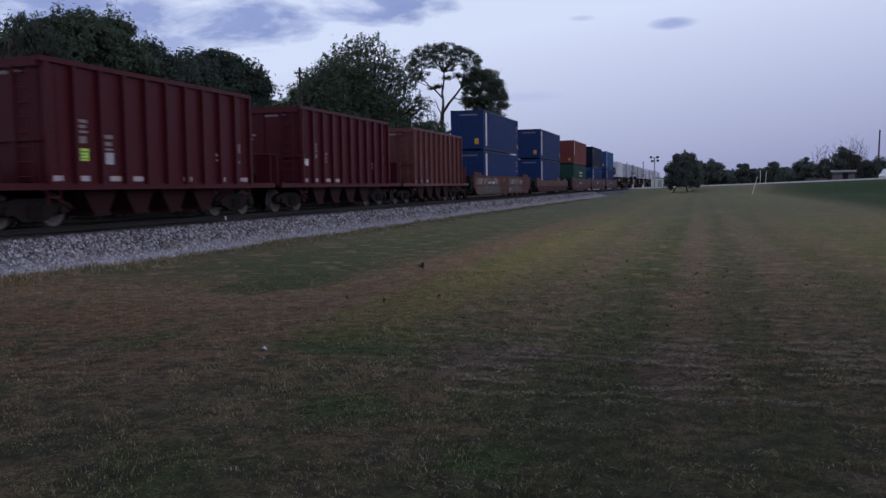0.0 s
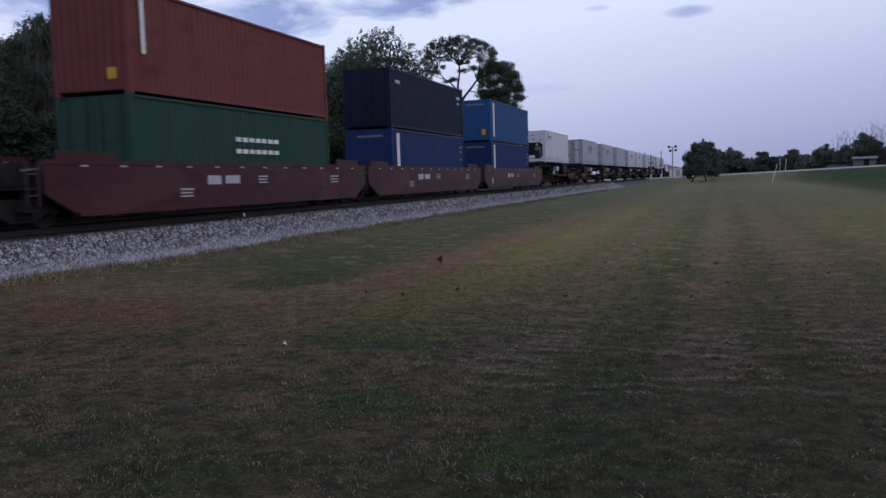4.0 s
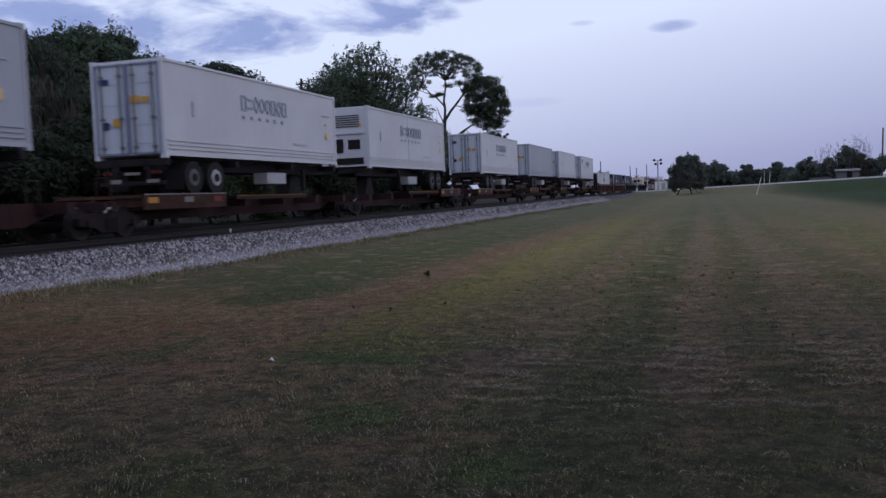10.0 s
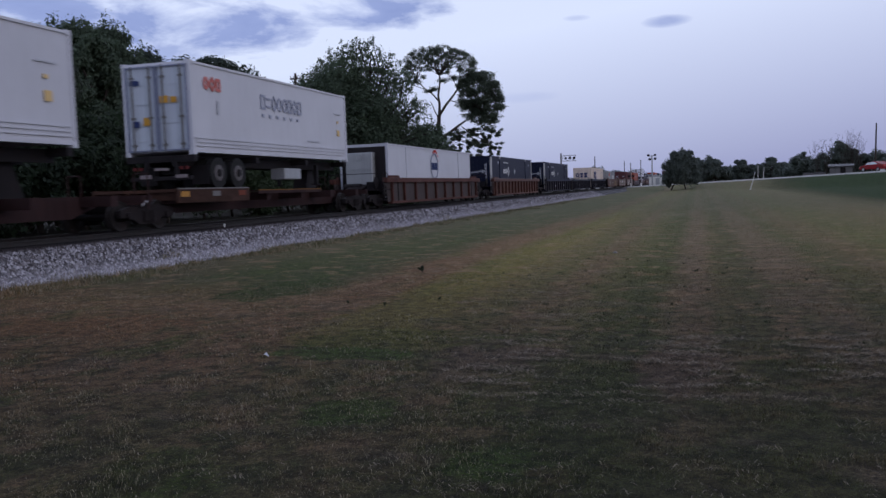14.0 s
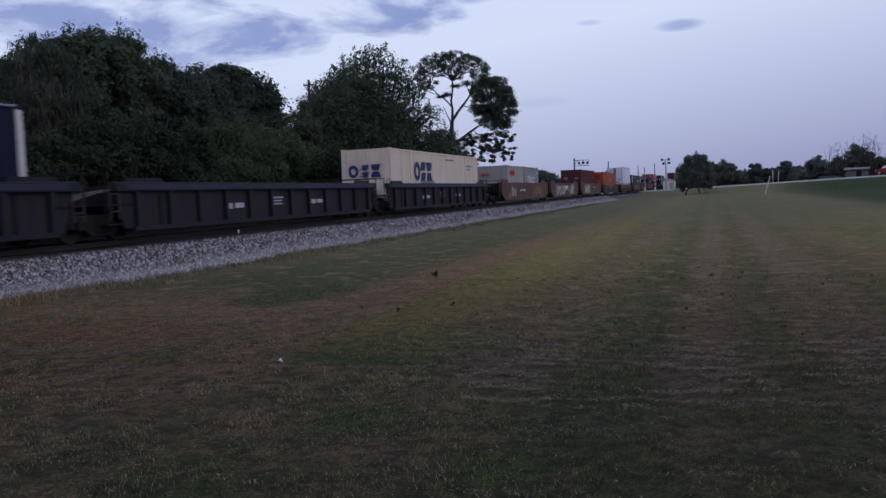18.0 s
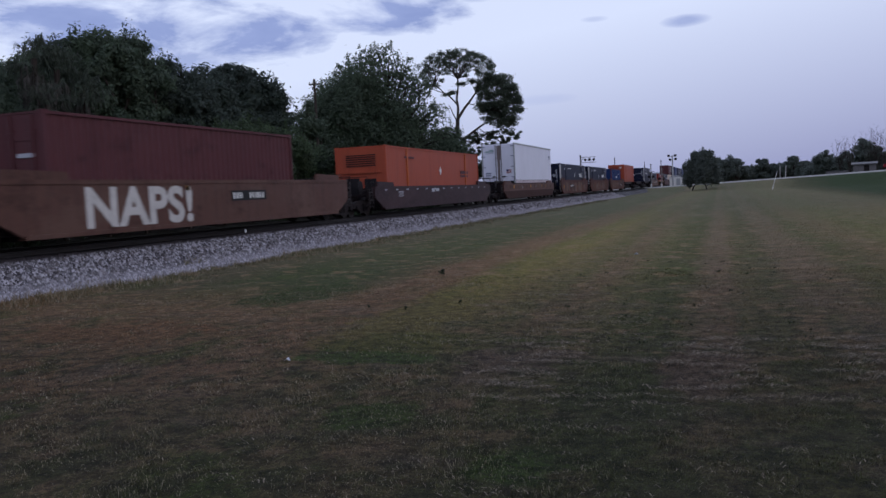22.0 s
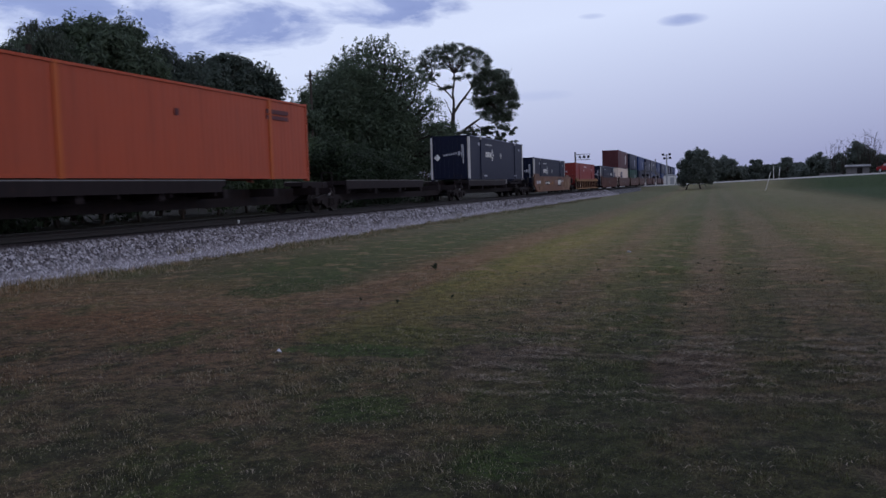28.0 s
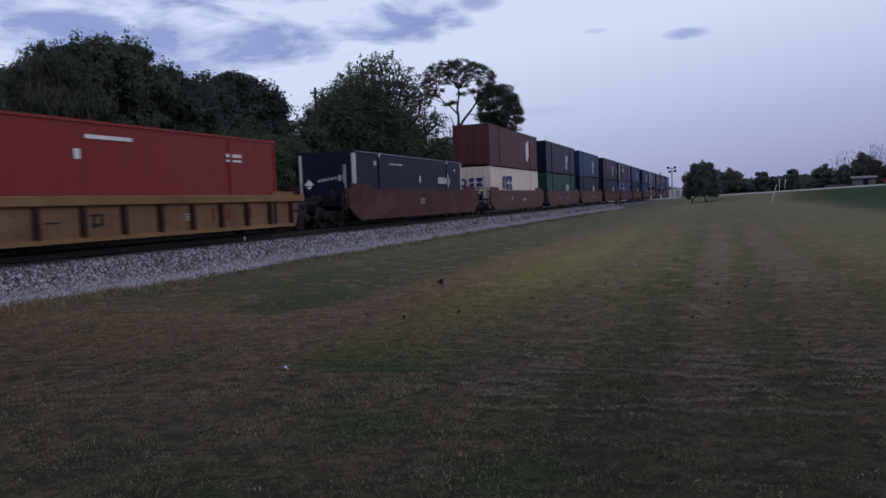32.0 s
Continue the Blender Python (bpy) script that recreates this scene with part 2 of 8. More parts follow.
# ---- ground, track and road ----
ROAD_A, ROAD_B = Vector((-16.0, 195.0)), Vector((24.0, 138.0))   # at the crossing, and where the road has climbed
ROAD_LEN = (ROAD_B - ROAD_A).length
ROAD_DIR = (ROAD_B - ROAD_A) / ROAD_LEN
ROAD_NRM = Vector((-ROAD_DIR.y, ROAD_DIR.x))


def road_height(u):
    u = max(-0.6, min(2.2, u))
    return 0.70 + 0.02 * u + 1.15 * max(0.0, min(1.3, u)) ** 1.15


def ground_height(x, y):
    p = Vector((x, y)) - ROAD_A
    u, d = p.dot(ROAD_DIR) / ROAD_LEN, p.dot(ROAD_NRM)
    k = max(0.0, min(1.0, (d + 17.0) / 12.0))
    k = k * k * (3 - 2 * k)
    h = k * (road_height(u) - 0.24)
    dip = -0.35 * math.exp(-((x - 14.5) / 3.0) ** 2) * max(0.0, min(1.0, (120 - y) / 40)) * (1 if y > -40 else 0)
    h += dip * (1 - k)
    if x < -19:
        h = max(h, min(0.35, (-19 - x) * 0.1))
    near = max(0.0, 1 - math.hypot(x, y) / 90)
    return h + near * 0.05 * noise.noise(Vector((x * 0.35, y * 0.35, 0))) + near * 0.018 * noise.noise(Vector((x * 1.7, y * 1.7, 4)))


def lawn_colour(n, l, pos):
    """Mown bahia grass late in a dry spring: brown thatch, straw and green in patches, mowing stripes along the track."""
    sep = n.new("ShaderNodeSeparateXYZ")
    l.new(pos, sep.inputs[0])

    def stretched(sx, sy):
        m = n.new("ShaderNodeMapping")
        m.inputs["Scale"].default_value = (sx, sy, 1.0)
        l.new(pos, m.inputs[0])
        return m.outputs[0]

    def both(op, a, b=0.0):
        k = n.new("ShaderNodeMath")
        k.operation = op
        put(l, k.inputs[0], a), put(l, k.inputs[1], b)
        return k.outputs[0]
    patches = grain(n, l, stretched(1.0, 0.55), 0.75, 6.0, 0.66)
    wander = grain(n, l, stretched(1.0, 0.16), 0.5, 4.0, 0.6)
    rows = grain(n, l, stretched(0.4, 2.0), 2.6, 5.0, 0.68)
    spots = grain(n, l, stretched(1.0, 0.7), 2.1, 5.0, 0.68)
    tufts = grain(n, l, pos, 6.0, 5.0, 0.74)
    fine = grain(n, l, pos, 42.0, 4.0, 0.75)
    # strips along the track, as the mower and the soil have left them
    lane = both("ADD", both("MULTIPLY", both("SUBTRACT", wander, 0.5), 0.9), sep.outputs[0])
    strip = n.new("ShaderNodeValToRGB")
    l.new(ramp(n, l, lane, -13.0, 13.0), strip.inputs[0])
    for k, (x, c) in enumerate(STRIPS):
        c = tuple(max(0.02, 1.05 * u - 0.05 * v) for u, v in zip(c, (0.130, 0.112, 0.054)))
        e = strip.color_ramp.elements[k] if k < 2 else strip.color_ramp.elements.new(1.0)
        e.position, e.color = (x + 13.0) / 26.0, (*c, 1)
    far = ramp(n, l, sep.outputs[1], 7.0, 13.0)
    mix_near = ramp(n, l, lane, -0.5, -4.0)
    near_by = mix(n, l, ramp(n, l, lane, -4.6, -2.4), (0.236, 0.150, 0.102), (0.112, 0.100, 0.056))
    near_by = mix(n, l, both("MULTIPLY", ramp(n, l, sep.outputs[1], 7.2, 5.6), 0.7), near_by, (0.122, 0.110, 0.066))
    col = mix(n, l, far, mix(n, l, mix_near, strip.outputs[0], near_by), strip.outputs[0])
    # the rough verge by the ballast: brown and grey tussocks near, green farther along
    verge = both("MULTIPLY", ramp(n, l, sep.outputs[0], -4.8, -6.2), ramp(n, l, sep.outputs[1], 15.0, 11.0))
    col = mix(n, l, verge, col, (0.196, 0.128, 0.082))
    col = mix(n, l, both("MULTIPLY", ramp(n, l, spots, 0.49, 0.61), both("SUBTRACT", 0.8, both("MULTIPLY", far, 0.45))), col, (0.064, 0.076, 0.032))
    col = mix(n, l, both("MULTIPLY", ramp(n, l, patches, 0.56, 0.66), both("SUBTRACT", 0.85, both("MULTIPLY", far, 0.45))), col, (0.062, 0.094, 0.024))
    col = mix(n, l, both("MULTIPLY", ramp(n, l, patches, 0.43, 0.32), both("SUBTRACT", 0.8, both("MULTIPLY", far, 0.45))), col, (0.158, 0.114, 0.062))
    col = mix(n, l, both("MULTIPLY", ramp(n, l, rows, 0.58, 0.72), 0.25), col, (0.200, 0.160, 0.105))
    # dark green-grey tussocks a stride apart
    clump = grain(n, l, stretched(1.0, 0.9), 1.7, 4.0, 0.6)
    col = mix(n, l, both("MULTIPLY", ramp(n, l, clump, 0.54, 0.61), both("SUBTRACT", 0.6, both("MULTIPLY", far, 0.45))), col, (0.060, 0.064, 0.040))
    col = mix(n, l, both("MULTIPLY", ramp(n, l, clump, 0.45, 0.38), 0.55), col, (0.235, 0.160, 0.112))
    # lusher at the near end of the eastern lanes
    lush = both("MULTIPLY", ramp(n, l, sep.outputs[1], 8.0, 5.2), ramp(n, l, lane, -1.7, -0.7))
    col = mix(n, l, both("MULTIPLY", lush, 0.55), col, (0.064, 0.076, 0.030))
    # grey-mauve thatch where the mower has scalped the turf
    thatch = grain(n, l, stretched(0.8, 1.3), 0.9, 5.0, 0.62)
    col = mix(n, l, both("MULTIPLY", ramp(n, l, thatch, 0.55, 0.64), both("SUBTRACT", 0.6, both("MULTIPLY", far, 0.3))), col, (0.166, 0.129, 0.108))
    # single patches of lusher or drier grass
    for px, py, rx, ry, c in PATCHES:
        da = both("POWER", both("ABSOLUTE", both("DIVIDE", both("SUBTRACT", sep.outputs[0], px), rx)), 2.0)
        db = both("POWER", both("ABSOLUTE", both("DIVIDE", both("SUBTRACT", sep.outputs[1], py), ry)), 2.0)
        rag = both("MULTIPLY", both("SUBTRACT", spots, 0.5), 5.0)
        col = mix(n, l, both("MULTIPLY", ramp(n, l, both("ADD", both("ADD", da, db), rag), 1.1, 0.5), 0.85), col, c)
    # near turf darkened for the shade seen between its blades, paler towards the road
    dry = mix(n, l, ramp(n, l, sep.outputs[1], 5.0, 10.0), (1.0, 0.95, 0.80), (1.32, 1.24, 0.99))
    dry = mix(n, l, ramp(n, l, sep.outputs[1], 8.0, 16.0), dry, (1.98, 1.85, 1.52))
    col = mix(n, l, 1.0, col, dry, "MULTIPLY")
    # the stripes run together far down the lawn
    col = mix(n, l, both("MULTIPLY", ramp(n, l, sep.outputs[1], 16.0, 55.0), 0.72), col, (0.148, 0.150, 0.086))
    fleck = both("MULTIPLY", ramp(n, l, grain(n, l, stretched(1.0, 0.35), 0.45, 5.0, 0.6), 0.56, 0.66), ramp(n, l, sep.outputs[1], 28.0, 45.0))
    col = mix(n, l, both("MULTIPLY", fleck, 0.6), col, (0.235, 0.205, 0.125))
    # the unmown ditch: brown stalks at its rim, lush green below
    edge = both("SUBTRACT", sep.outputs[0], both("MULTIPLY", patches, 5.0))
    col = mix(n, l, both("MULTIPLY", ramp(n, l, edge, 6.0, 8.5), 0.8), col, (0.072, 0.075, 0.034))
    col = mix(n, l, ramp(n, l, edge, 8.5, 12.5), col, mix(n, l, ramp(n, l, spots, 0.4, 0.62), (0.030, 0.056, 0.018), (0.048, 0.074, 0.026)))
    # dark brown ground beyond the track, below the trees
    col = mix(n, l, ramp(n, l, sep.outputs[0], -18.6, -19.4), col, (0.026, 0.023, 0.016))
    # hollows between tufts painted darker like small shadows, fainter farther along
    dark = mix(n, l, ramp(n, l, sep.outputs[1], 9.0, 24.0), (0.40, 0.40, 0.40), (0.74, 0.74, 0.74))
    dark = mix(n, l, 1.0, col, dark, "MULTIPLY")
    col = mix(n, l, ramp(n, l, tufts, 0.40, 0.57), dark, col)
    return col, tufts, fine


# x, y, half width, half length, colour
PATCHES = ((-3.75, 10.3, 0.75, 2.6, (0.150, 0.130, 0.052)), (-3.2, 8.6, 0.9, 0.8, (0.112, 0.118, 0.040)), (-3.4, 7.9, 0.8, 0.35, (0.058, 0.100, 0.028)), (-2.4, 5.75, 0.45, 0.4, (0.060, 0.100, 0.026)), (-1.15, 4.75, 0.35, 0.4, (0.054, 0.098, 0.024)), (-0.8, 6.3, 0.5, 1.6, (0.060, 0.072, 0.030)), (-6.9, 13.4, 1.0, 1.7, (0.040, 0.062, 0.022)), (-0.2, 7.6, 0.4, 0.9, (0.132, 0.096, 0.080)), (-1.9, 7.9, 0.7, 0.6, (0.128, 0.096, 0.080)), (-7.6, 9.4, 1.6, 0.9, (0.190, 0.110, 0.066)))
# x of the strip, colour of the grass in it
STRIPS = ((-12.6, (0.085, 0.074, 0.052)), (-10.2, (0.080, 0.076, 0.046)), (-9.4, (0.060, 0.071, 0.034)), (-6.9, (0.057, 0.070, 0.032)), (-6.1, (0.084, 0.077, 0.042)), (-5.5, (0.150, 0.095, 0.060)), (-4.7, (0.160, 0.104, 0.064)), (-4.2, (0.140, 0.128, 0.044)), (-3.6, (0.168, 0.146, 0.054)), (-3.0, (0.150, 0.124, 0.058)), (-2.5, (0.118, 0.108, 0.050)),
          (-2.0, (0.145, 0.105, 0.066)), (-1.45, (0.118, 0.108, 0.052)), (-1.0, (0.076, 0.082, 0.034)), (-0.6, (0.076, 0.080, 0.034)), (-0.25, (0.140, 0.106, 0.074)), (0.05, (0.146, 0.108, 0.076)), (0.35, (0.100, 0.088, 0.046)), (0.75, (0.076, 0.074, 0.038)), (1.1, (0.130, 0.100, 0.068)), (1.6, (0.132, 0.100, 0.068)), (2.1, (0.090, 0.088, 0.041)), (3.0, (0.136, 0.104, 0.060)),
          (4.0, (0.112, 0.110, 0.046)), (7.0, (0.146, 0.112, 0.062)), (11.0, (0.112, 0.104, 0.046)))


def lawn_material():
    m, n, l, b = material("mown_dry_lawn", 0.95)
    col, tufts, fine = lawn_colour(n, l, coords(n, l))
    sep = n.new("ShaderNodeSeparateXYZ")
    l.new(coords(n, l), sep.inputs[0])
    # dark soil flecks fade towards the turf colour farther along
    soil_fade = n.new("ShaderNodeMapRange")
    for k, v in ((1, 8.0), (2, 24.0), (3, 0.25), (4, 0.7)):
        soil_fade.inputs[k].default_value = v
    l.new(sep.outputs[1], soil_fade.inputs[0])
    soil = mix(n, l, soil_fade.outputs[0], (0.020, 0.018, 0.016), col)
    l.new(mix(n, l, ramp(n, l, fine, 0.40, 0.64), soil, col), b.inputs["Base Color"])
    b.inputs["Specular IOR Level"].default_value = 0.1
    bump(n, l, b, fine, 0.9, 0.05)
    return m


def blade_material():
    m, n, l, b = material("grass_blades", 0.8)
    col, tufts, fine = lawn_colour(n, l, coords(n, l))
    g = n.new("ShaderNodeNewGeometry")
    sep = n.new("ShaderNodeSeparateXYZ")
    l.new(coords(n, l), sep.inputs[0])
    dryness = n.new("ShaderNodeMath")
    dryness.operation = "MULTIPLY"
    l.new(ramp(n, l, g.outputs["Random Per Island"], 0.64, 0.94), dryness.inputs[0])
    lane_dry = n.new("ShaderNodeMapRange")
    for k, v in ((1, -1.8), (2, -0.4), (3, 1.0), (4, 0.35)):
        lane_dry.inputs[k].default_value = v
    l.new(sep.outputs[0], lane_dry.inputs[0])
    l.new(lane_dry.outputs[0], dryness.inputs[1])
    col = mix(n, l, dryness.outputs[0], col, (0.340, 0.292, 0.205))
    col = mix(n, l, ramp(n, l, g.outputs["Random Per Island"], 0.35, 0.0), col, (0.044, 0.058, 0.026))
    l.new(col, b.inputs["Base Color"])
    b.inputs["Specular IOR Level"].default_value = 0.15
    return m


def straw_material():
    m, n, l, b = material("dried_clippings", 0.9)
    g = n.new("ShaderNodeNewGeometry")
    l.new(mix(n, l, g.outputs["Random Per Island"], (0.110, 0.090, 0.068), (0.340, 0.285, 0.220)), b.inputs["Base Color"])
    b.inputs["Specular IOR Level"].default_value = 0.1
    return m


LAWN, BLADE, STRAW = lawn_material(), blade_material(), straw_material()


def build_ground():
    xs = np.concatenate([np.linspace(-2500, -160, 10), np.linspace(-150, -30, 16), np.linspace(-27, 27, 91), np.linspace(30, 150, 25), np.linspace(160, 2500, 10)])
    ys = np.concatenate([np.linspace(-600, -30, 10), np.linspace(-24, 66, 121), np.linspace(68, 230, 82), np.linspace(240, 500, 14), np.linspace(600, 4000, 10)])
    verts = [(x, y, ground_height(x, y)) for y in ys for x in xs]
    w = len(xs)
    faces = [(j * w + i, j * w + i + 1, (j + 1) * w + i + 1, (j + 1) * w + i) for j in range(len(ys) - 1) for i in range(w - 1)]
    tagged(new("ground", from_arrays("ground", verts, faces, LAWN, True)), "dry brown and green mown lawn beside the railway", "grass", kind="structure")


def blade_mesh(name, x, y, z, size, wide, lean, turn, mat, rise=1.0):
    """Bent pointed blades: a quad and a tip each; a low rise lays them down."""
    c = len(x)
    dx, dy = np.cos(turn), np.sin(turn)
    mx, mz = size * 0.5 * np.sin(lean * 0.55), size * 0.5 * np.cos(lean * 0.55)
    curl = turn + 1.1 * np.sin(37.0 * turn + 91.0 * lean)
    tx, ty, tz = dx * mx + np.cos(curl) * size * 0.55 * np.sin(lean * 1.25), dy * mx + np.sin(curl) * size * 0.55 * np.sin(lean * 1.25), mz + size * 0.5 * np.cos(lean * 1.25)
    mz, tz, w = mz * rise, tz * rise, wide
    co = np.stack([
        np.stack([x - dy * w, y + dx * w, z - 0.01], 1), np.stack([x + dy * w, y - dx * w, z - 0.01], 1),
        np.stack([x + dx * mx + dy * w * 0.8, y + dy * mx - dx * w * 0.8, z + mz], 1), np.stack([x + dx * mx - dy * w * 0.8, y + dy * mx + dx * w * 0.8, z + mz], 1),
        np.stack([x + tx, y + ty, z + tz], 1)], 1).reshape(-1, 3)
    me = bpy.data.meshes.new(name)
    me.vertices.add(5 * c)
    me.vertices.foreach_set("co", co.astype(np.float32).ravel())
    me.loops.add(7 * c)
    me.loops.foreach_set("vertex_index", (np.array([0, 1, 2, 3, 3, 2, 4])[None, :] + 5 * np.arange(c)[:, None]).astype(np.int32).ravel())
    me.polygons.add(2 * c)
    me.polygons.foreach_set("loop_start", (np.array([0, 4])[None, :] + 7 * np.arange(c)[:, None]).astype(np.int32).ravel())
    me.materials.append(mat)
    me.update(calc_edges=True)
    return me


def heights(x, y):
    return np.array([ground_height(a, b) for a, b in zip(x, y)])


def build_blades():
    """Standing and cut blades on the near lawn, thinning out with distance; taller by the ballast and past the mowing line."""
    rng = np.random.default_rng(5)
    groups = [(0, 125000, 2.8, 8.0, 0.027, 0.0014), (1, 105000, 7.5, 16.0, 0.030, 0.0026), (2, 52000, 15.0, 32.0, 0.032, 0.0050), (3, 14000, 30.0, 75.0, 0.036, 0.010)]
    every = []
    for k, count, near, far, tall, wide in groups:
        az = rng.uniform(-0.80, 0.24, count)
        d = np.sqrt(rng.uniform(near ** 2, far ** 2, count)) if k < 3 else np.exp(rng.uniform(np.log(near), np.log(far), count))
        x, y = d * np.sin(az), d * np.cos(az)
        gather = np.sin(x * 5.1 + 2.0 * np.sin(y * 2.3)) * np.sin(y * 4.7 + 1.7 * np.sin(x * 3.1)) + 0.6 * np.sin(x * 13.0 + y * 9.0) + 0.5 * np.sin(x * 1.3 + 0.8) * np.sin(y * 1.1 + 0.6 * x)
        keep = (x > -12.6) & (rng.uniform(-1.3, 1.1, count) < gather)
        x, y = x[keep], y[keep]
        c = len(x)
        size = tall * rng.uniform(0.45, 1.45, c)
        edge = (x < -11.4) | (x > 11.5)
        size[edge] *= 1.7
        every.append((x, y, heights(x, y), size, wide * rng.uniform(0.7, 1.4, c), rng.uniform(0.8, 1.9, c), rng.uniform(0, 2 * np.pi, c)))
    # rough tussocks that overgrow the foot of the ballast
    at = np.exp(rng.uniform(np.log(9.0), np.log(95.0), 620)) + 0.5 * np.sin(np.arange(620) * 0.7)
    aside = -12.70 + 1.7 * rng.beta(1.1, 1.9, 620) + 0.34 * np.sin(at * 0.9) * np.sin(at * 0.37 + 1.0)
    tuft = np.repeat(np.arange(620), 46)
    c = len(tuft)
    spread_out = rng.uniform(0.06, 0.30, 620)[tuft]
    x, y = aside[tuft] + rng.normal(0, 1, c) * spread_out, at[tuft] + rng.normal(0, 1.4, c) * spread_out
    z = np.maximum(heights(x, y), np.interp(-x, (12.5, 12.9, 13.95), (-0.05, 0.12, 0.57)))
    every.append((x, y, z, rng.uniform(0.04, 0.20, 620)[tuft] ** 1.2 * rng.uniform(0.6, 1.6, c), (0.0022 + y * 0.00012) * rng.uniform(0.7, 1.4, c), rng.uniform(0.15, 1.2, c), rng.uniform(0, 2 * np.pi, c)))
    cols = [np.concatenate(v) for v in zip(*every)]
    tagged(new("lawn_grass", blade_mesh("lawn_grass", *cols, BLADE)), "short mown grass blades, part dry straw, part green", "grass", kind="stuff")


def build_clippings():
    """Dried clippings that the mower has left in short wavy windrows across the lawn."""
    rng = np.random.default_rng(17)
    xs, ys = [], []
    for k in range(430):
        cy = 4.2 + 13.0 * rng.uniform() ** 1.3
        cx = rng.uniform(-0.66, 0.25) * cy + (0.0 if rng.uniform() < 0.6 else rng.choice([-1.9, 0.9, 2.3]))
        half = rng.uniform(0.04, 0.30)
        dense, thin = rng.uniform(30, 90), 0.05
        if k > 368:      # long wavy rows
            cy = 6.2 + 7.5 * rng.uniform() ** 1.2
            cx = rng.uniform(-0.30, 0.02) * cy if k % 3 else rng.uniform(0.08, 0.26) * cy
            half, dense, thin = rng.uniform(0.2, 0.8), rng.uniform(150, 260), rng.uniform(0.006, 0.018)
        if k > 400:      # ripples one behind the other on the scalped lanes
            lane_x, first, gap = ((-0.1, 6.9, 0.22), (1.25, 7.2, 0.24), (-1.6, 6.4, 0.26))[k % 3]
            cx, cy = lane_x + rng.normal(0, 0.12), first + gap * ((k - 401) // 3) + rng.normal(0, 0.05)
            half, dense, thin = rng.uniform(0.18, 0.42), rng.uniform(360, 480), 0.016
        m = int(half * dense) + 3
        u = rng.uniform(-1, 1, m)
        xs.append(cx + u * half)
        ys.append(cy + 0.06 * np.sin(u * half * 5 + k) + 0.03 * np.sin(u * half * 13 + 2 * k) + rng.normal(0, thin, m) * (1.2 - np.abs(u)))
    x, y = np.concatenate(xs), np.concatenate(ys)
    c = len(x)
    cols = (x, y, heights(x, y) + rng.uniform(0.016, 0.040, c), rng.uniform(0.4, 1.1, c) * np.clip(y * 0.010, 0.05, 0.11), rng.uniform(0.0014, 0.0032, c), rng.uniform(1.0, 1.7, c), rng.normal(0, 0.4, c) + np.pi * rng.integers(0, 2, c))
    tagged(new("grass_clippings", blade_mesh("grass_clippings", *cols, STRAW, 0.18)), "dried grass clippings in short rows on the lawn", "grass clippings", kind="stuff")


def ballast_material():
    m, n, l, b = material("crushed_limestone", 0.9)
    v = coords(n, l)
    k = n.new("ShaderNodeTexVoronoi")
    k.inputs["Scale"].default_value = 16.0
    l.new(v, k.inputs["Vector"])
    stone = n.new("ShaderNodeSeparateColor")
    l.new(k.outputs["Color"], stone.inputs[0])
    col = mix(n, l, ramp(n, l, stone.outputs[0], 0.1, 1.1), (0.030, 0.028, 0.031), (0.26, 0.255, 0.27))
    # gaps between stones painted dark, the shade of crevices in the colour
    col = mix(n, l, ramp(n, l, k.outputs["Distance"], 0.45, 0.75), col, (0.05, 0.05, 0.05))
    sep = n.new("ShaderNodeSeparateXYZ")
    l.new(v, sep.inputs[0])
    # brake dust and oil along the rails, blackened further for the train's shadow
    grime_shade = n.new("ShaderNodeMath")
    grime_shade.operation = "MULTIPLY_ADD"
    l.new(grain(n, l, v, 1.1, 5.0, 0.6), grime_shade.inputs[0])
    grime_shade.inputs[1].default_value = 0.9
    l.new(sep.outputs[0], grime_shade.inputs[2])
    col = mix(n, l, ramp(n, l, grime_shade.outputs[0], -13.25, -13.65), col, (0.011, 0.010, 0.010))
    b.inputs["Specular IOR Level"].default_value = 0.1
    l.new(col, b.inputs["Base Color"])
    bump(n, l, b, k.outputs["Distance"], 1.0, -0.04)
    return m


BALLAST = ballast_material()


def pebble_material():
    m, n, l, b = material("limestone_pieces", 0.9)
    g = n.new("ShaderNodeNewGeometry")
    v = coords(n, l)
    col = mix(n, l, ramp(n, l, g.outputs["Random Per Island"], 0.25, 1.0), (0.050, 0.045, 0.050), (0.50, 0.48, 0.505))
    col = mix(n, l, ramp(n, l, grain(n, l, v, 6.0), 0.45, 0.75), col, (0.13, 0.11, 0.105))
    sep = n.new("ShaderNodeSeparateXYZ")
    l.new(v, sep.inputs[0])
    # paler clean fines at the foot; dust and painted train shade towards the rails
    pale = n.new("ShaderNodeMath")
    pale.operation = "MULTIPLY"
    pale.inputs[1].default_value = 0.45
    l.new(ramp(n, l, sep.outputs[0], -13.2, -12.7), pale.inputs[0])
    col = mix(n, l, pale.outputs[0], col, (0.44, 0.42, 0.45))
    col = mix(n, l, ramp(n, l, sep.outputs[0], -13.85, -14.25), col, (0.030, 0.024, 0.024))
    l.new(col, b.inputs["Base Color"])
    b.inputs["Specular IOR Level"].default_value = 0.2
    return m


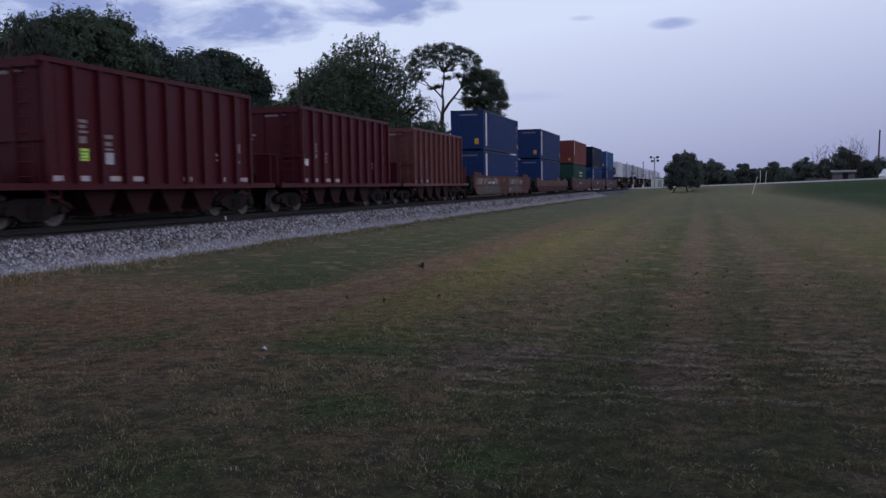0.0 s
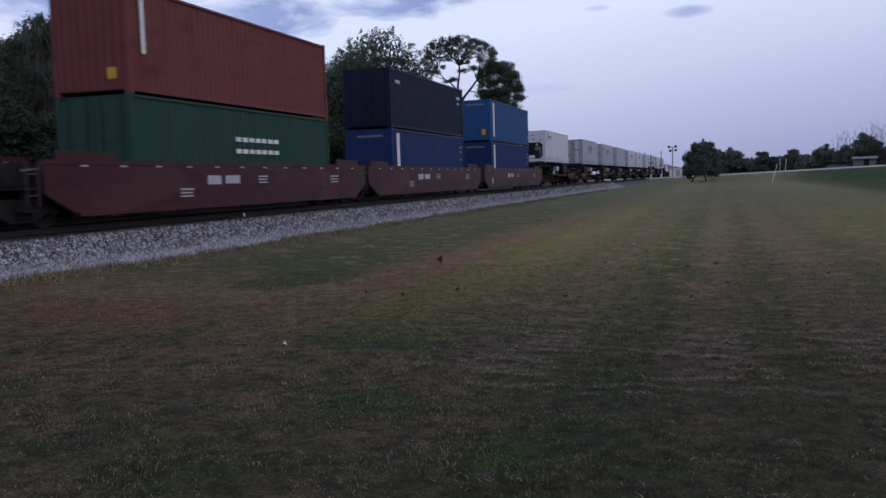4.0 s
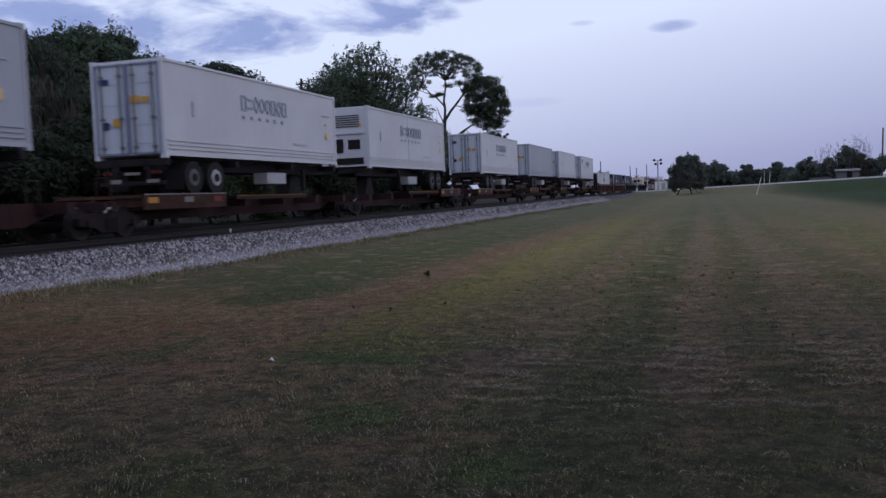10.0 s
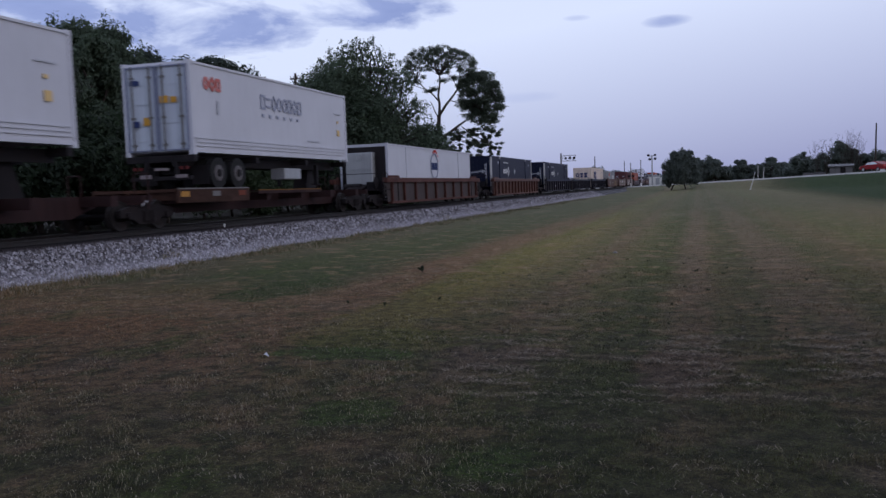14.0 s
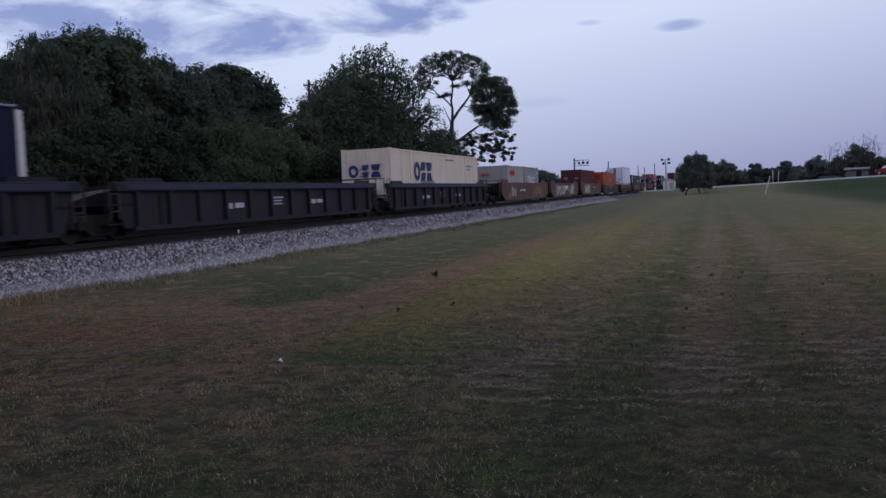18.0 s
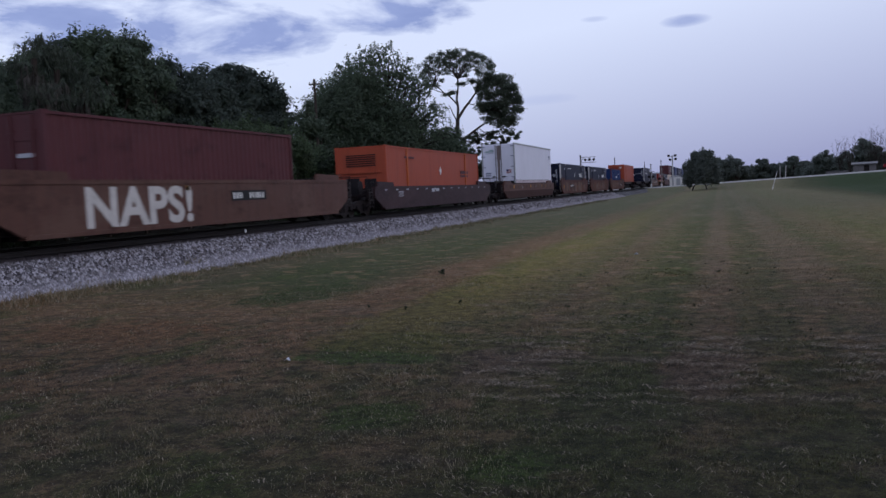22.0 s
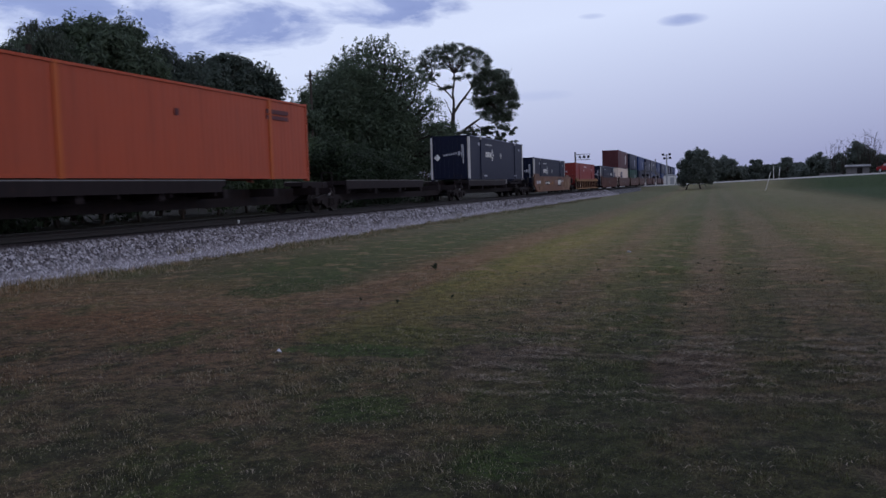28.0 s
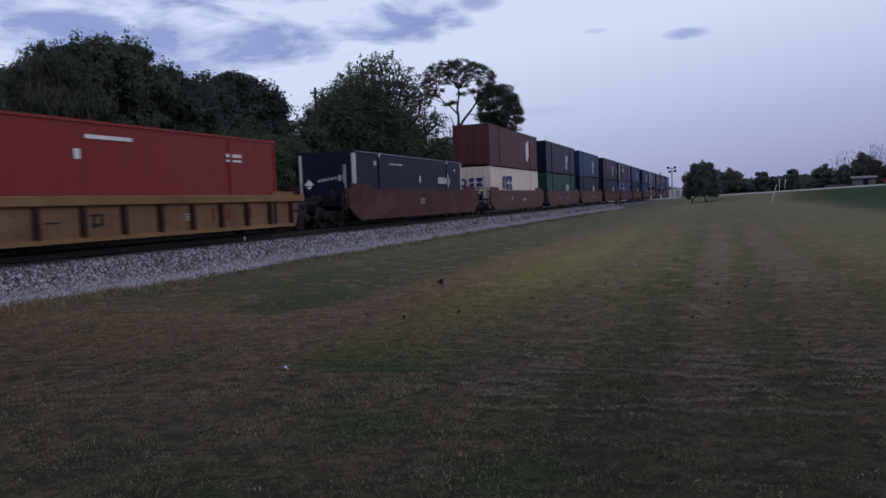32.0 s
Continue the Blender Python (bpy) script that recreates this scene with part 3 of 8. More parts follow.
def build_track():
    bed = thing("ballast_bed", "grey crushed limestone ballast under the rails", "ballast", kind="structure")

    def prism(bm):
        prof = [(-12.5, -0.05), (-12.9, 0.12), (-13.95, 0.57), (-14.75, 0.63), (-17.5, 0.63), (-18.3, 0.57), (-19.9, -0.05)]
        steps = [-60 + 2.5 * i for i in range(105)] + [205 + 45 * i for i in range(14)]
        rings = []
        for y in steps:
            rings.append([bm.verts.new((x + 0.10 * noise.noise(Vector((x, y * 0.5, 1))) + (0.22 * noise.noise(Vector((0, y * 0.23, 7))) if i == 0 else 0),
                                        y, z + (0.03 * noise.noise(Vector((x * 2, y, 3))) if 0 < i < 6 else 0))) for i, (x, z) in enumerate(prof)])
        for a, b in zip(rings, rings[1:]):
            for i in range(len(prof) - 1):
                bm.faces.new((a[i], a[i + 1], b[i + 1], b[i]))
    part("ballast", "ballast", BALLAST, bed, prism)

    rng = np.random.default_rng(9)
    count = 64000
    y = np.exp(rng.uniform(math.log(9), math.log(120), count))
    x = -12.35 - 2.2 * rng.uniform(0, 1, count) ** 0.9 - 0.18 * np.sin(y * 0.8) * np.sin(y * 0.31)
    keep = (x < -12.5) | (rng.uniform(0, 1, count) < 0.35)
    x, y = x[keep], y[keep]
    count = len(x)
    z = np.interp(-x, (12.3, 12.9, 13.95, 14.75), (-0.02, 0.12, 0.57, 0.63))
    r = rng.uniform(0.020, 0.055, count) * (1 + y / 70)
    a = rng.uniform(0, 6.28, count)
    corner = np.stack([np.stack([x + r * rng.uniform(0.6, 1.3, count) * np.cos(a + k * 1.5708), y + r * rng.uniform(0.6, 1.3, count) * np.sin(a + k * 1.5708), z - 0.012 + 0.3 * r * rng.uniform(-1, 1, count)], 1) for k in range(4)], 1)
    apex = np.stack([x + r * rng.uniform(-0.6, 0.6, count), y + r * rng.uniform(-0.6, 0.6, count), z + r * rng.uniform(0.5, 1.15, count)], 1)
    verts = np.concatenate([corner, apex[:, None, :]], 1).reshape(-1, 3)
    faces = (np.array(((0, 1, 4), (1, 2, 4), (2, 3, 4), (3, 0, 4)))[None] + 5 * np.arange(count)[:, None, None]).reshape(-1, 3)
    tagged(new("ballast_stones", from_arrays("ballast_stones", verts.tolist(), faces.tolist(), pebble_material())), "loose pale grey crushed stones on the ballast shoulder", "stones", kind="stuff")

    track = thing("railway_track", "single railway track with steel rails on timber ties", "track", kind="structure", at=(TRACK, 0, RAIL))
    prof = [(-0.075, -0.17), (0.075, -0.17), (0.075, -0.155), (0.012, -0.13), (0.012, -0.045), (0.036, -0.035), (0.036, 0.0), (-0.036, 0.0), (-0.036, -0.035), (-0.012, -0.045), (-0.012, -0.13), (-0.075, -0.155)]
    for side in (-0.755, 0.755):
        part("rail", "rail", RAIL_STEEL, track, lambda bm: extrude_y(bm, prof, -60, 780), at=(side, 0, 0))
    tie_wood = paint("creosoted_timber", (0.055, 0.042, 0.034), 0.9, 0.4)
    for i in range(150):
        part("tie", "tie", tie_wood, track, lambda bm: box(bm, -1.30, 1.30, -0.115, 0.115, -0.36, -0.18), at=(0, 8 + i * 0.53, random.uniform(-0.01, 0.01)))


def build_road():
    asphalt, n, l, b = material("pale_worn_asphalt", 0.85)
    v = coords(n, l)
    col = mix(n, l, ramp(n, l, grain(n, l, v, 0.5, 5.0), 0.35, 0.7), (0.30, 0.29, 0.29), (0.22, 0.21, 0.21))
    l.new(mix(n, l, ramp(n, l, grain(n, l, v, 40.0), 0.4, 0.7), col, (0.16, 0.155, 0.15)), b.inputs["Base Color"])

    def strip(bm):
        rings = []
        for i in range(64):
            u = -0.55 + i * 0.045
            c = ROAD_A + ROAD_DIR * (u * ROAD_LEN)
            z = road_height(u)
            rings.append([bm.verts.new((c.x + ROAD_NRM.x * o, c.y + ROAD_NRM.y * o, z + dz)) for o, dz in ((-3.35, -0.25), (-3.3, 0.0), (0, 0.05), (3.4, 0.0), (4.6, -0.65))])
        for p, q in zip(rings, rings[1:]):
            for i in range(4):
                bm.faces.new((p[i], p[i + 1], q[i + 1], q[i]))
    lime = paint("pale_limerock_shoulder", (0.31, 0.295, 0.275), 0.9, 0.4)

    def bank(bm):
        rings = []
        for i in range(64):
            u = -0.20 + i * 0.036
            c = ROAD_A + ROAD_DIR * (u * ROAD_LEN)
            z = road_height(u)
            j = 0.10 * noise.noise(Vector((u * 40, 3, 0)))
            rings.append([bm.verts.new((c.x + ROAD_NRM.x * o, c.y + ROAD_NRM.y * o, z + dz)) for o, dz in ((-4.3 + j, -0.30), (-4.0 + j, -0.20 + j * 0.5), (-3.6, -0.04), (-3.28, 0.004))])
        for p, q in zip(rings, rings[1:]):
            for i in range(3):
                bm.faces.new((p[i], p[i + 1], q[i + 1], q[i]))
    tagged(new("road_shoulder", mesh("road_shoulder", lime, bank)), "pale limerock shoulder along the road", "road", kind="structure")
    road = new("road", mesh("road", asphalt, strip))
    tagged(road, "pale asphalt road climbing from the level crossing", "road", kind="structure")


build_ground()
build_track()
build_road()


# ---- railway cars ----
def spread(n, a, b):
    return [a + (b - a) * i / (n - 1) for i in range(n)]


def truck(car, y, tread=None):
    """A two-axle bogie under a car."""
    t = part("truck", "truck_bolster", BRAKE_DUST, car, lambda bm: (box(bm, -1.05, 1.05, -0.22, 0.22, 0.42, 0.72), rod(bm, (0, 0, 0.7), (0, 0, 0.9), 0.25, n=12)), at=(0, y, 0))

    def frame_side(bm):
        slab(bm, [(-1.22, 0.38), (-1.22, 0.58), (-0.95, 0.66), (-0.45, 0.72), (0.45, 0.72), (0.95, 0.66), (1.22, 0.58), (1.22, 0.38), (0.72, 0.36), (0.40, 0.18), (-0.40, 0.18), (-0.72, 0.36)], -0.08, 0.08)
        for e in (-0.89, 0.89):
            rod(bm, (-0.1, e, 0.43), (0.16, e, 0.43), 0.13, 0.11, 10)
        for e in (-0.17, 0.0, 0.17):
            rod(bm, (0.11, e, 0.26), (0.11, e, 0.56), 0.07, n=8)

    def wheel(bm):
        prof = [(0.0, 0.16), (0.03, 0.20), (0.02, 0.34), (0.05, 0.42), (-0.06, 0.425), (-0.075, 0.45), (-0.10, 0.45), (-0.10, 0.36), (-0.04, 0.33), (-0.03, 0.20), (-0.06, 0.10), (0.06, 0.10)]
        n = 16
        rings = [[bm.verts.new((x, r * math.cos(2 * math.pi * i / n), r * math.sin(2 * math.pi * i / n))) for i in range(n)] for x, r in prof]
        for a, b in zip(rings, rings[1:] + rings[:1]):
            for i in range(n):
                j = (i + 1) % n
                bm.faces.new((a[i], a[j], b[j], b[i]))
    for side in (1, -1):
        part("side_frame", "side_frame", BRAKE_DUST, t, frame_side, at=(1.0 * side, 0, 0), turn=0 if side > 0 else 180)
        for e in (-0.89, 0.89):
            part("wheel", "wheel", tread or DARK_WHEEL, t, wheel, at=(0.77 * side, e, 0.43), turn=0 if side > 0 else 180)
    for e in (-0.89, 0.89):
        part("axle", "axle", STEEL, t, lambda bm: rod(bm, (-0.72, 0, 0), (0.72, 0, 0), 0.09, n=10), at=(0, e, 0.43))
    return t


def coupler(car, y, way):
    def build(bm):
        box(bm, -0.09, 0.09, -0.65, 0.1, 0.72, 0.92)
        box(bm, -0.20, 0.17, 0.08, 0.34, 0.68, 0.98)
        rod(bm, (0.35, -0.3, 0.70), (0.25, 0.30, 0.42), 0.035, n=6)
    part("coupler", "coupler", STEEL, car, build, at=(0, y, 0), turn=0 if way > 0 else 180)


def ladder(parent, mat, x, y, z0, z1, axis="y", width=0.42):
    def build(bm):
        for o in (-width / 2, width / 2):
            p = (0, o, 0) if axis == "y" else (o, 0, 0)
            rod(bm, p, (p[0], p[1], z1 - z0), 0.022, n=5)
        k = max(2, int((z1 - z0) / 0.34))
        for i in range(k):
            z = (i + 0.5) * (z1 - z0) / k
            a, b = ((0, -width / 2, z), (0, width / 2, z)) if axis == "y" else ((-width / 2, 0, z), (width / 2, 0, z))
            rod(bm, a, b, 0.018, n=5)
    part("ladder", f"ladder/{axis}{z1 - z0:.2f}{width}", mat, parent, build, at=(x, y, z0))


def bars(parent, key, mat, x, y, z, rects, name="lettering", turn=0, label=""):
    """Painted marks on a side: rectangles (y0, y1, z0, z1), 6 mm proud; a few marks are parts one by one, a long row is one part."""
    if len(rects) <= 8:
        for a, b, c, d in rects:
            part(name, f"mark/{b - a:.3f}{d - c:.3f}", mat, parent, lambda bm: box(bm, -0.012, 0.006, 0, b - a, 0, d - c), label, at=(x, y + a, z + c), turn=turn)
        return
    part(name, key, mat, parent, lambda bm: [box(bm, -0.012, 0.006, a, b, c, d) for a, b, c, d in rects], label, at=(x, y, z), turn=turn)["kind"] = "stuff"


def text_row(n, pitch, tall, width=0.62, seed=1):
    rng = random.Random(seed)
    return [(i * pitch, i * pitch + pitch * width * rng.uniform(0.75, 1.1), 0, tall) for i in range(n)]


def hopper(s, mat, label, marks):
    L, H0, H1, W = 9.5, 1.05, 3.9, 1.52
    car = rolls(thing("hopper_car", label, "railway car", "hopper cars"), s)
    for side in (1, -1):
        part("side_panel", "hopper_side", mat, car, lambda bm: slab(bm, [(0, H0), (L, H0), (L, H1), (0, H1)], -0.04, 0.04), at=(W * side, 0, 0))
        part("top_chord", "hopper_chord", mat, car, lambda bm: box(bm, -0.09, 0.09, -0.08, L + 0.08, H1 - 0.02, H1 + 0.10), at=((W + 0.03) * side, 0, 0))
        part("side_sill", "hopper_sill", mat, car, lambda bm: box(bm, -0.08, 0.10, -1.7, L + 1.7, H0 - 0.14, H0 + 0.02), at=(W * side, 0, 0))
        for y in spread(11, 0.06, L - 0.06):
            part("rib", "hopper_rib", mat, car, lambda bm: slab(bm, [(-0.07, H0), (0.07, H0), (0.055, H1 - 0.02), (-0.055, H1 - 0.02)], 0, 0.13), at=((W + 0.035) * side, y, 0), turn=0 if side > 0 else 180)
    for y, turn in ((0, 0), (L, 180)):
        part("end_panel", "hopper_end", mat, car, lambda bm: box(bm, -W, W, 0.0, 0.06, H0 + 0.05, H1), at=(0, y, 0), turn=turn)
        part("end_rim", "hopper_end_rim", mat, car, lambda bm: box(bm, -W, W, -0.09, 0.0, H1 - 0.14, H1 + 0.08), at=(0, y, 0), turn=turn)
        part("end_rail", "hopper_end_rail", mat, car, lambda bm: box(bm, -W, W, -0.08, 0.0, 2.05, 2.17), at=(0, y, 0), turn=turn)
        for x in (-0.75, 0.0, 0.75):
            part("end_rib", f"hopper_end_rib/{x}", mat, car, lambda bm: box(bm, x - 0.05, x + 0.05, -0.07, 0.0, H0, H1), at=(0, y, 0), turn=turn)
        k = -1 if turn == 0 else 1
        part("end_platform", "hopper_platform", mat, car, lambda bm: (box(bm, -1.5, 1.5, -1.75, -0.02, 0.98, 1.06), box(bm, -1.45, -0.9, -1.7, -1.66, 1.06, 2.1), box(bm, 0.9, 1.45, -1.7, -1.66, 1.06, 2.1),
                                                                    [rod(bm, (x, -1.68, 1.0), (x, -1.68, 2.1), 0.025, n=6) for x in (-1.45, -0.9, 0.9, 1.45)], rod(bm, (-1.45, -1.68, 2.1), (1.45, -1.68, 2.1), 0.025, n=6)), at=(0, y, 0), turn=turn)
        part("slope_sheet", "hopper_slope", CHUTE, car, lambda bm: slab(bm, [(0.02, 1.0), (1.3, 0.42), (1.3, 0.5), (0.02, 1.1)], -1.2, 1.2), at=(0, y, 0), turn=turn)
        ladder(car, mat, 1.56, y - k * 0.25, 0.55, H1 - 0.1)
        ladder(car, mat, -1.1 * k, y + k * 0.12, 1.05, H1 - 0.1, "x")
        truck(car, y + (0.15 if k < 0 else -0.15), WHEEL_STEEL)
        coupler(car, y + k * 1.75, k)
    part("brake_cylinder", "hopper_brake", STEEL, car, lambda bm: (rod(bm, (-0.6, -0.9, 1.35), (0.5, -0.9, 1.35), 0.2, n=12), box(bm, 0.55, 0.95, -1.2, -0.7, 1.06, 1.6)))
    part("centre_sill", "hopper_centre", STEEL, car, lambda bm: box(bm, -0.2, 0.2, -1.75, L + 1.75, 0.62, 0.96))
    for y in spread(4, 2.3, L - 2.3):
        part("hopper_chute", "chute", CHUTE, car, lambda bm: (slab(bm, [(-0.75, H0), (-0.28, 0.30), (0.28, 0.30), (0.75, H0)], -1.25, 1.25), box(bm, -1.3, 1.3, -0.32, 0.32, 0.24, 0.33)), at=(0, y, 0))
    x = W + 0.045
    bars(car, "hop_mark_a", DIM_MARK, x, 0.95, 0, [(0.0, 0.55, 2.55, 2.63), (0.05, 0.5, 2.42, 2.5), (0.0, 0.55, 2.3, 2.36), (0.02, 0.5, 2.05, 2.22), (1.05, 1.5, 2.2, 2.3), (1.05, 1.45, 2.02, 2.12), (1.08, 1.5, 1.9, 1.96)])
    bars(car, "hop_mark_b", REFLECTOR, x, 0, 0, [(a, a + 0.42, H0 + 0.07, H0 + 0.20) for a in (0.15, 1.1, 2.3, 3.25, 5.6, 7.5, 8.9)][:marks], "reflector", label="white reflective strips")
    bars(car, "hop_mark_c", DIM_MARK, x, L - 2.1, 0, [(0, 0.4, 1.9, 2.0), (0, 0.4, 1.75, 1.82), (1.05, 1.5, 2.05, 2.35), (1.05, 1.45, 1.7, 1.8)])
    for a, b, c, d in ((0.1, 1.0, 3.62, 3.70), (-1.0, -0.3, 2.9, 2.98), (-0.9, -0.4, 2.75, 2.82), (-0.85, -0.5, 2.4, 2.6)):
        part("end_lettering", f"hop_end_mark/{a}{c}", DIM_MARK, car, lambda bm: box(bm, a, b, -0.012, 0, c, d), at=(0, -0.004, 0))
    return car


def well_floor(car, L):
    for y in spread(7, 1.8, L - 1.8):
        part("cross_beam", "well_cross_beam", SPINE_DARK, car, lambda bm: box(bm, -1.3, 1.3, -0.14, 0.14, 0.22, 0.34), at=(0, y, 0))


def well_ends(car, L, top, key, front, back):
    for y, turn, has in ((0, 0, front), (L, 180, back)):
        part("end_frame", f"end_frame/{key}{top:.2f}", SPINE_DARK, car, lambda bm: (slab(bm, [(1.55, 0.35), (1.75, 0.35), (1.75, top - 0.1), (0.35, top - 0.25), (-0.9, 1.02), (-0.9, 0.74), (0.3, 0.74)], -0.42, 0.42),
                                                                            box(bm, -1.42, 1.42, -0.05, 0.5, top - 0.62, top - 0.55), box(bm, -1.42, 1.42, 1.62, 1.74, 0.35, top - 0.02)), at=(0, y, 0), turn=turn)
        for side in (1, -1):
            part("hand_rail", f"hand_rail/{top:.2f}", SPINE_DARK, car, lambda bm: (rod(bm, (0, 0.06, top - 0.6), (0, 0.06, top + 0.22), 0.014, n=5), rod(bm, (0, 0.06, top + 0.22), (0, 0.42, top + 0.22), 0.014, n=5), rod(bm, (0, 0.42, top + 0.22), (0, 0.42, top - 0.1), 0.014, n=5)), at=(1.3 * side, y, 0), turn=turn)
        ladder(car, DIRTY_DARK, 1.44, y + (-0.28 if turn == 0 else 0.28), 0.55, top - 0.08, "y", 0.36)
        part("end_step", f"end_step/{top:.2f}", SPINE_DARK, car, lambda bm: (box(bm, -1.45, 1.45, -0.62, -0.02, 0.92, 0.97), box(bm, 1.2, 1.45, -0.60, -0.02, 0.42, 0.46), rod(bm, (-1.4, -0.58, 0.97), (-1.4, -0.58, 1.75), 0.018, n=5), rod(bm, (1.4, -0.58, 0.46), (1.4, -0.58, 1.75), 0.018, n=5), rod(bm, (-1.4, -0.58, 1.75), (1.4, -0.58, 1.75), 0.018, n=5)), at=(0, y, 0), turn=turn)
        if has:
            part("brake_rig", "well_brake_rig", STEEL, car, lambda bm: (rod(bm, (-0.75, -0.25, 1.12), (0.15, -0.25, 1.12), 0.17, n=10), box(bm, 0.5, 0.95, -0.45, -0.1, 0.95, 1.35), rod(bm, (1.0, -0.5, 1.3), (1.06, -0.5, 1.3), 0.28, n=14)), at=(0, y, 0), turn=turn)
            coupler(car, y + (-1.15 if turn == 0 else 1.15), -1 if turn == 0 else 1)


def plate_well(s, L, mat, label, top=1.6, lower=None, front=True, back=True, tags=(), group="well cars", trucks=(True, True)):
    """A well car with smooth plate sides whose lower corners slope up at the ends."""
    car = rolls(thing("well_car", label, "railway car", group), s)
    for side in (1, -1):
        part("side_panel", f"plate_side/{L:.2f}{top}", mat, car, lambda bm: slab(bm, [(0.0, 0.84), (0.10, 0.76), (1.05, 0.30), (L - 1.05, 0.30), (L - 0.10, 0.76), (L, 0.84), (L, top - 0.05), (L - 0.06, top), (0.06, top), (0.0, top - 0.05)], -0.05, 0.05), at=(1.47 * side, 0, 0))
        part("top_chord", f"plate_chord/{L:.2f}{top}", mat, car, lambda bm: box(bm, -0.13, 0.075, 0.02, L - 0.02, top - 0.10, top + 0.012), at=(1.47 * side, 0, 0))
        part("bottom_chord", f"plate_foot/{L:.2f}", lower or mat, car, lambda bm: box(bm, -0.14, 0.09, 1.05, L - 1.05, 0.26, 0.36), at=(1.47 * side, 0, 0))
        if lower:
            part("lower_panel", f"plate_lower/{L:.2f}", lower, car, lambda bm: slab(bm, [(0.62, 0.55), (1.06, 0.36), (L - 1.06, 0.36), (L - 0.62, 0.55), (L - 0.3, 0.80), (0.3, 0.80)], -0.008, 0.008), at=(1.522 * side, 0, 0))
        for y in (0.55, L - 2.65):
            part("guide", f"plate_guide/{top}", mat, car, lambda bm: slab(bm, [(0, top), (2.1, top), (2.06, top + 0.2), (0.04, top + 0.24)], -0.06, 0.03), at=(1.40 * side, y, 0))
    well_floor(car, L)
    well_ends(car, L, top, "p" + mat.name, front, back)
    if trucks[0]:
        truck(car, -0.25)
    if trucks[1]:
        truck(car, L + 0.25)
    side_marks(car, L, top, tags)
    return car


def ribbed_well(s, L, mat, label, top=1.53, front=True, back=True, ribs=13, panel=None, rib_paint=None, tags=(), group="well cars", trucks=(True, True)):
    """A well car whose sides are panels between upright ribs under a deep top chord."""
    car = rolls(thing("well_car", label, "railway car", group), s)
    for side in (1, -1):
        part("side_panel", f"rib_side/{L:.2f}{top}", panel or mat, car, lambda bm: slab(bm, [(0.15, 0.32), (L - 0.15, 0.32), (L + 0.2, top - 0.2), (-0.2, top - 0.2)], -0.03, 0.03), at=(1.36 * side, 0, 0))
        part("top_chord", f"rib_chord/{L:.2f}{top}", mat, car, lambda bm: (box(bm, -0.12, 0.12, -0.3, L + 0.3, top - 0.24, top),), at=(1.42 * side, 0, 0), bevel=0.02)
        part("bottom_chord", f"rib_foot/{L:.2f}", mat, car, lambda bm: box(bm, -0.12, 0.13, 0.45, L - 0.45, 0.24, 0.36), at=(1.38 * side, 0, 0))
        if mat is WELL_INK:
            part("chord_stripe", f"rib_stripe/{L:.2f}{top}", STRIPE_BLUE, car, lambda bm: box(bm, -0.004, 0.004, 0.1, L - 0.1, top - 0.19, top - 0.05), at=(1.543 * side, 0, 0))
        for y in spread(ribs, 0.62, L - 0.62):
            part("rib", f"well_rib/{top}", rib_paint or mat, car, lambda bm: slab(bm, [(-0.07, 0.34), (0.07, 0.34), (0.07, top - 0.2), (-0.07, top - 0.2)], 0, 0.13), at=(1.39 * side, y, 0), turn=0 if side > 0 else 180)
        for y in (0.3, L - 1.9):
            part("guide", f"rib_guide/{top}", mat, car, lambda bm: slab(bm, [(0, top), (1.6, top), (1.5, top + 0.12), (0.1, top + 0.12)], -0.05, 0.03), at=(1.40 * side, y, 0))
    well_floor(car, L)
    well_ends(car, L, top, "r" + mat.name, front, back)
    if trucks[0]:
        truck(car, -0.35)
    if trucks[1]:
        truck(car, L + 0.35)
    side_marks(car, L, top, tags)
    return car


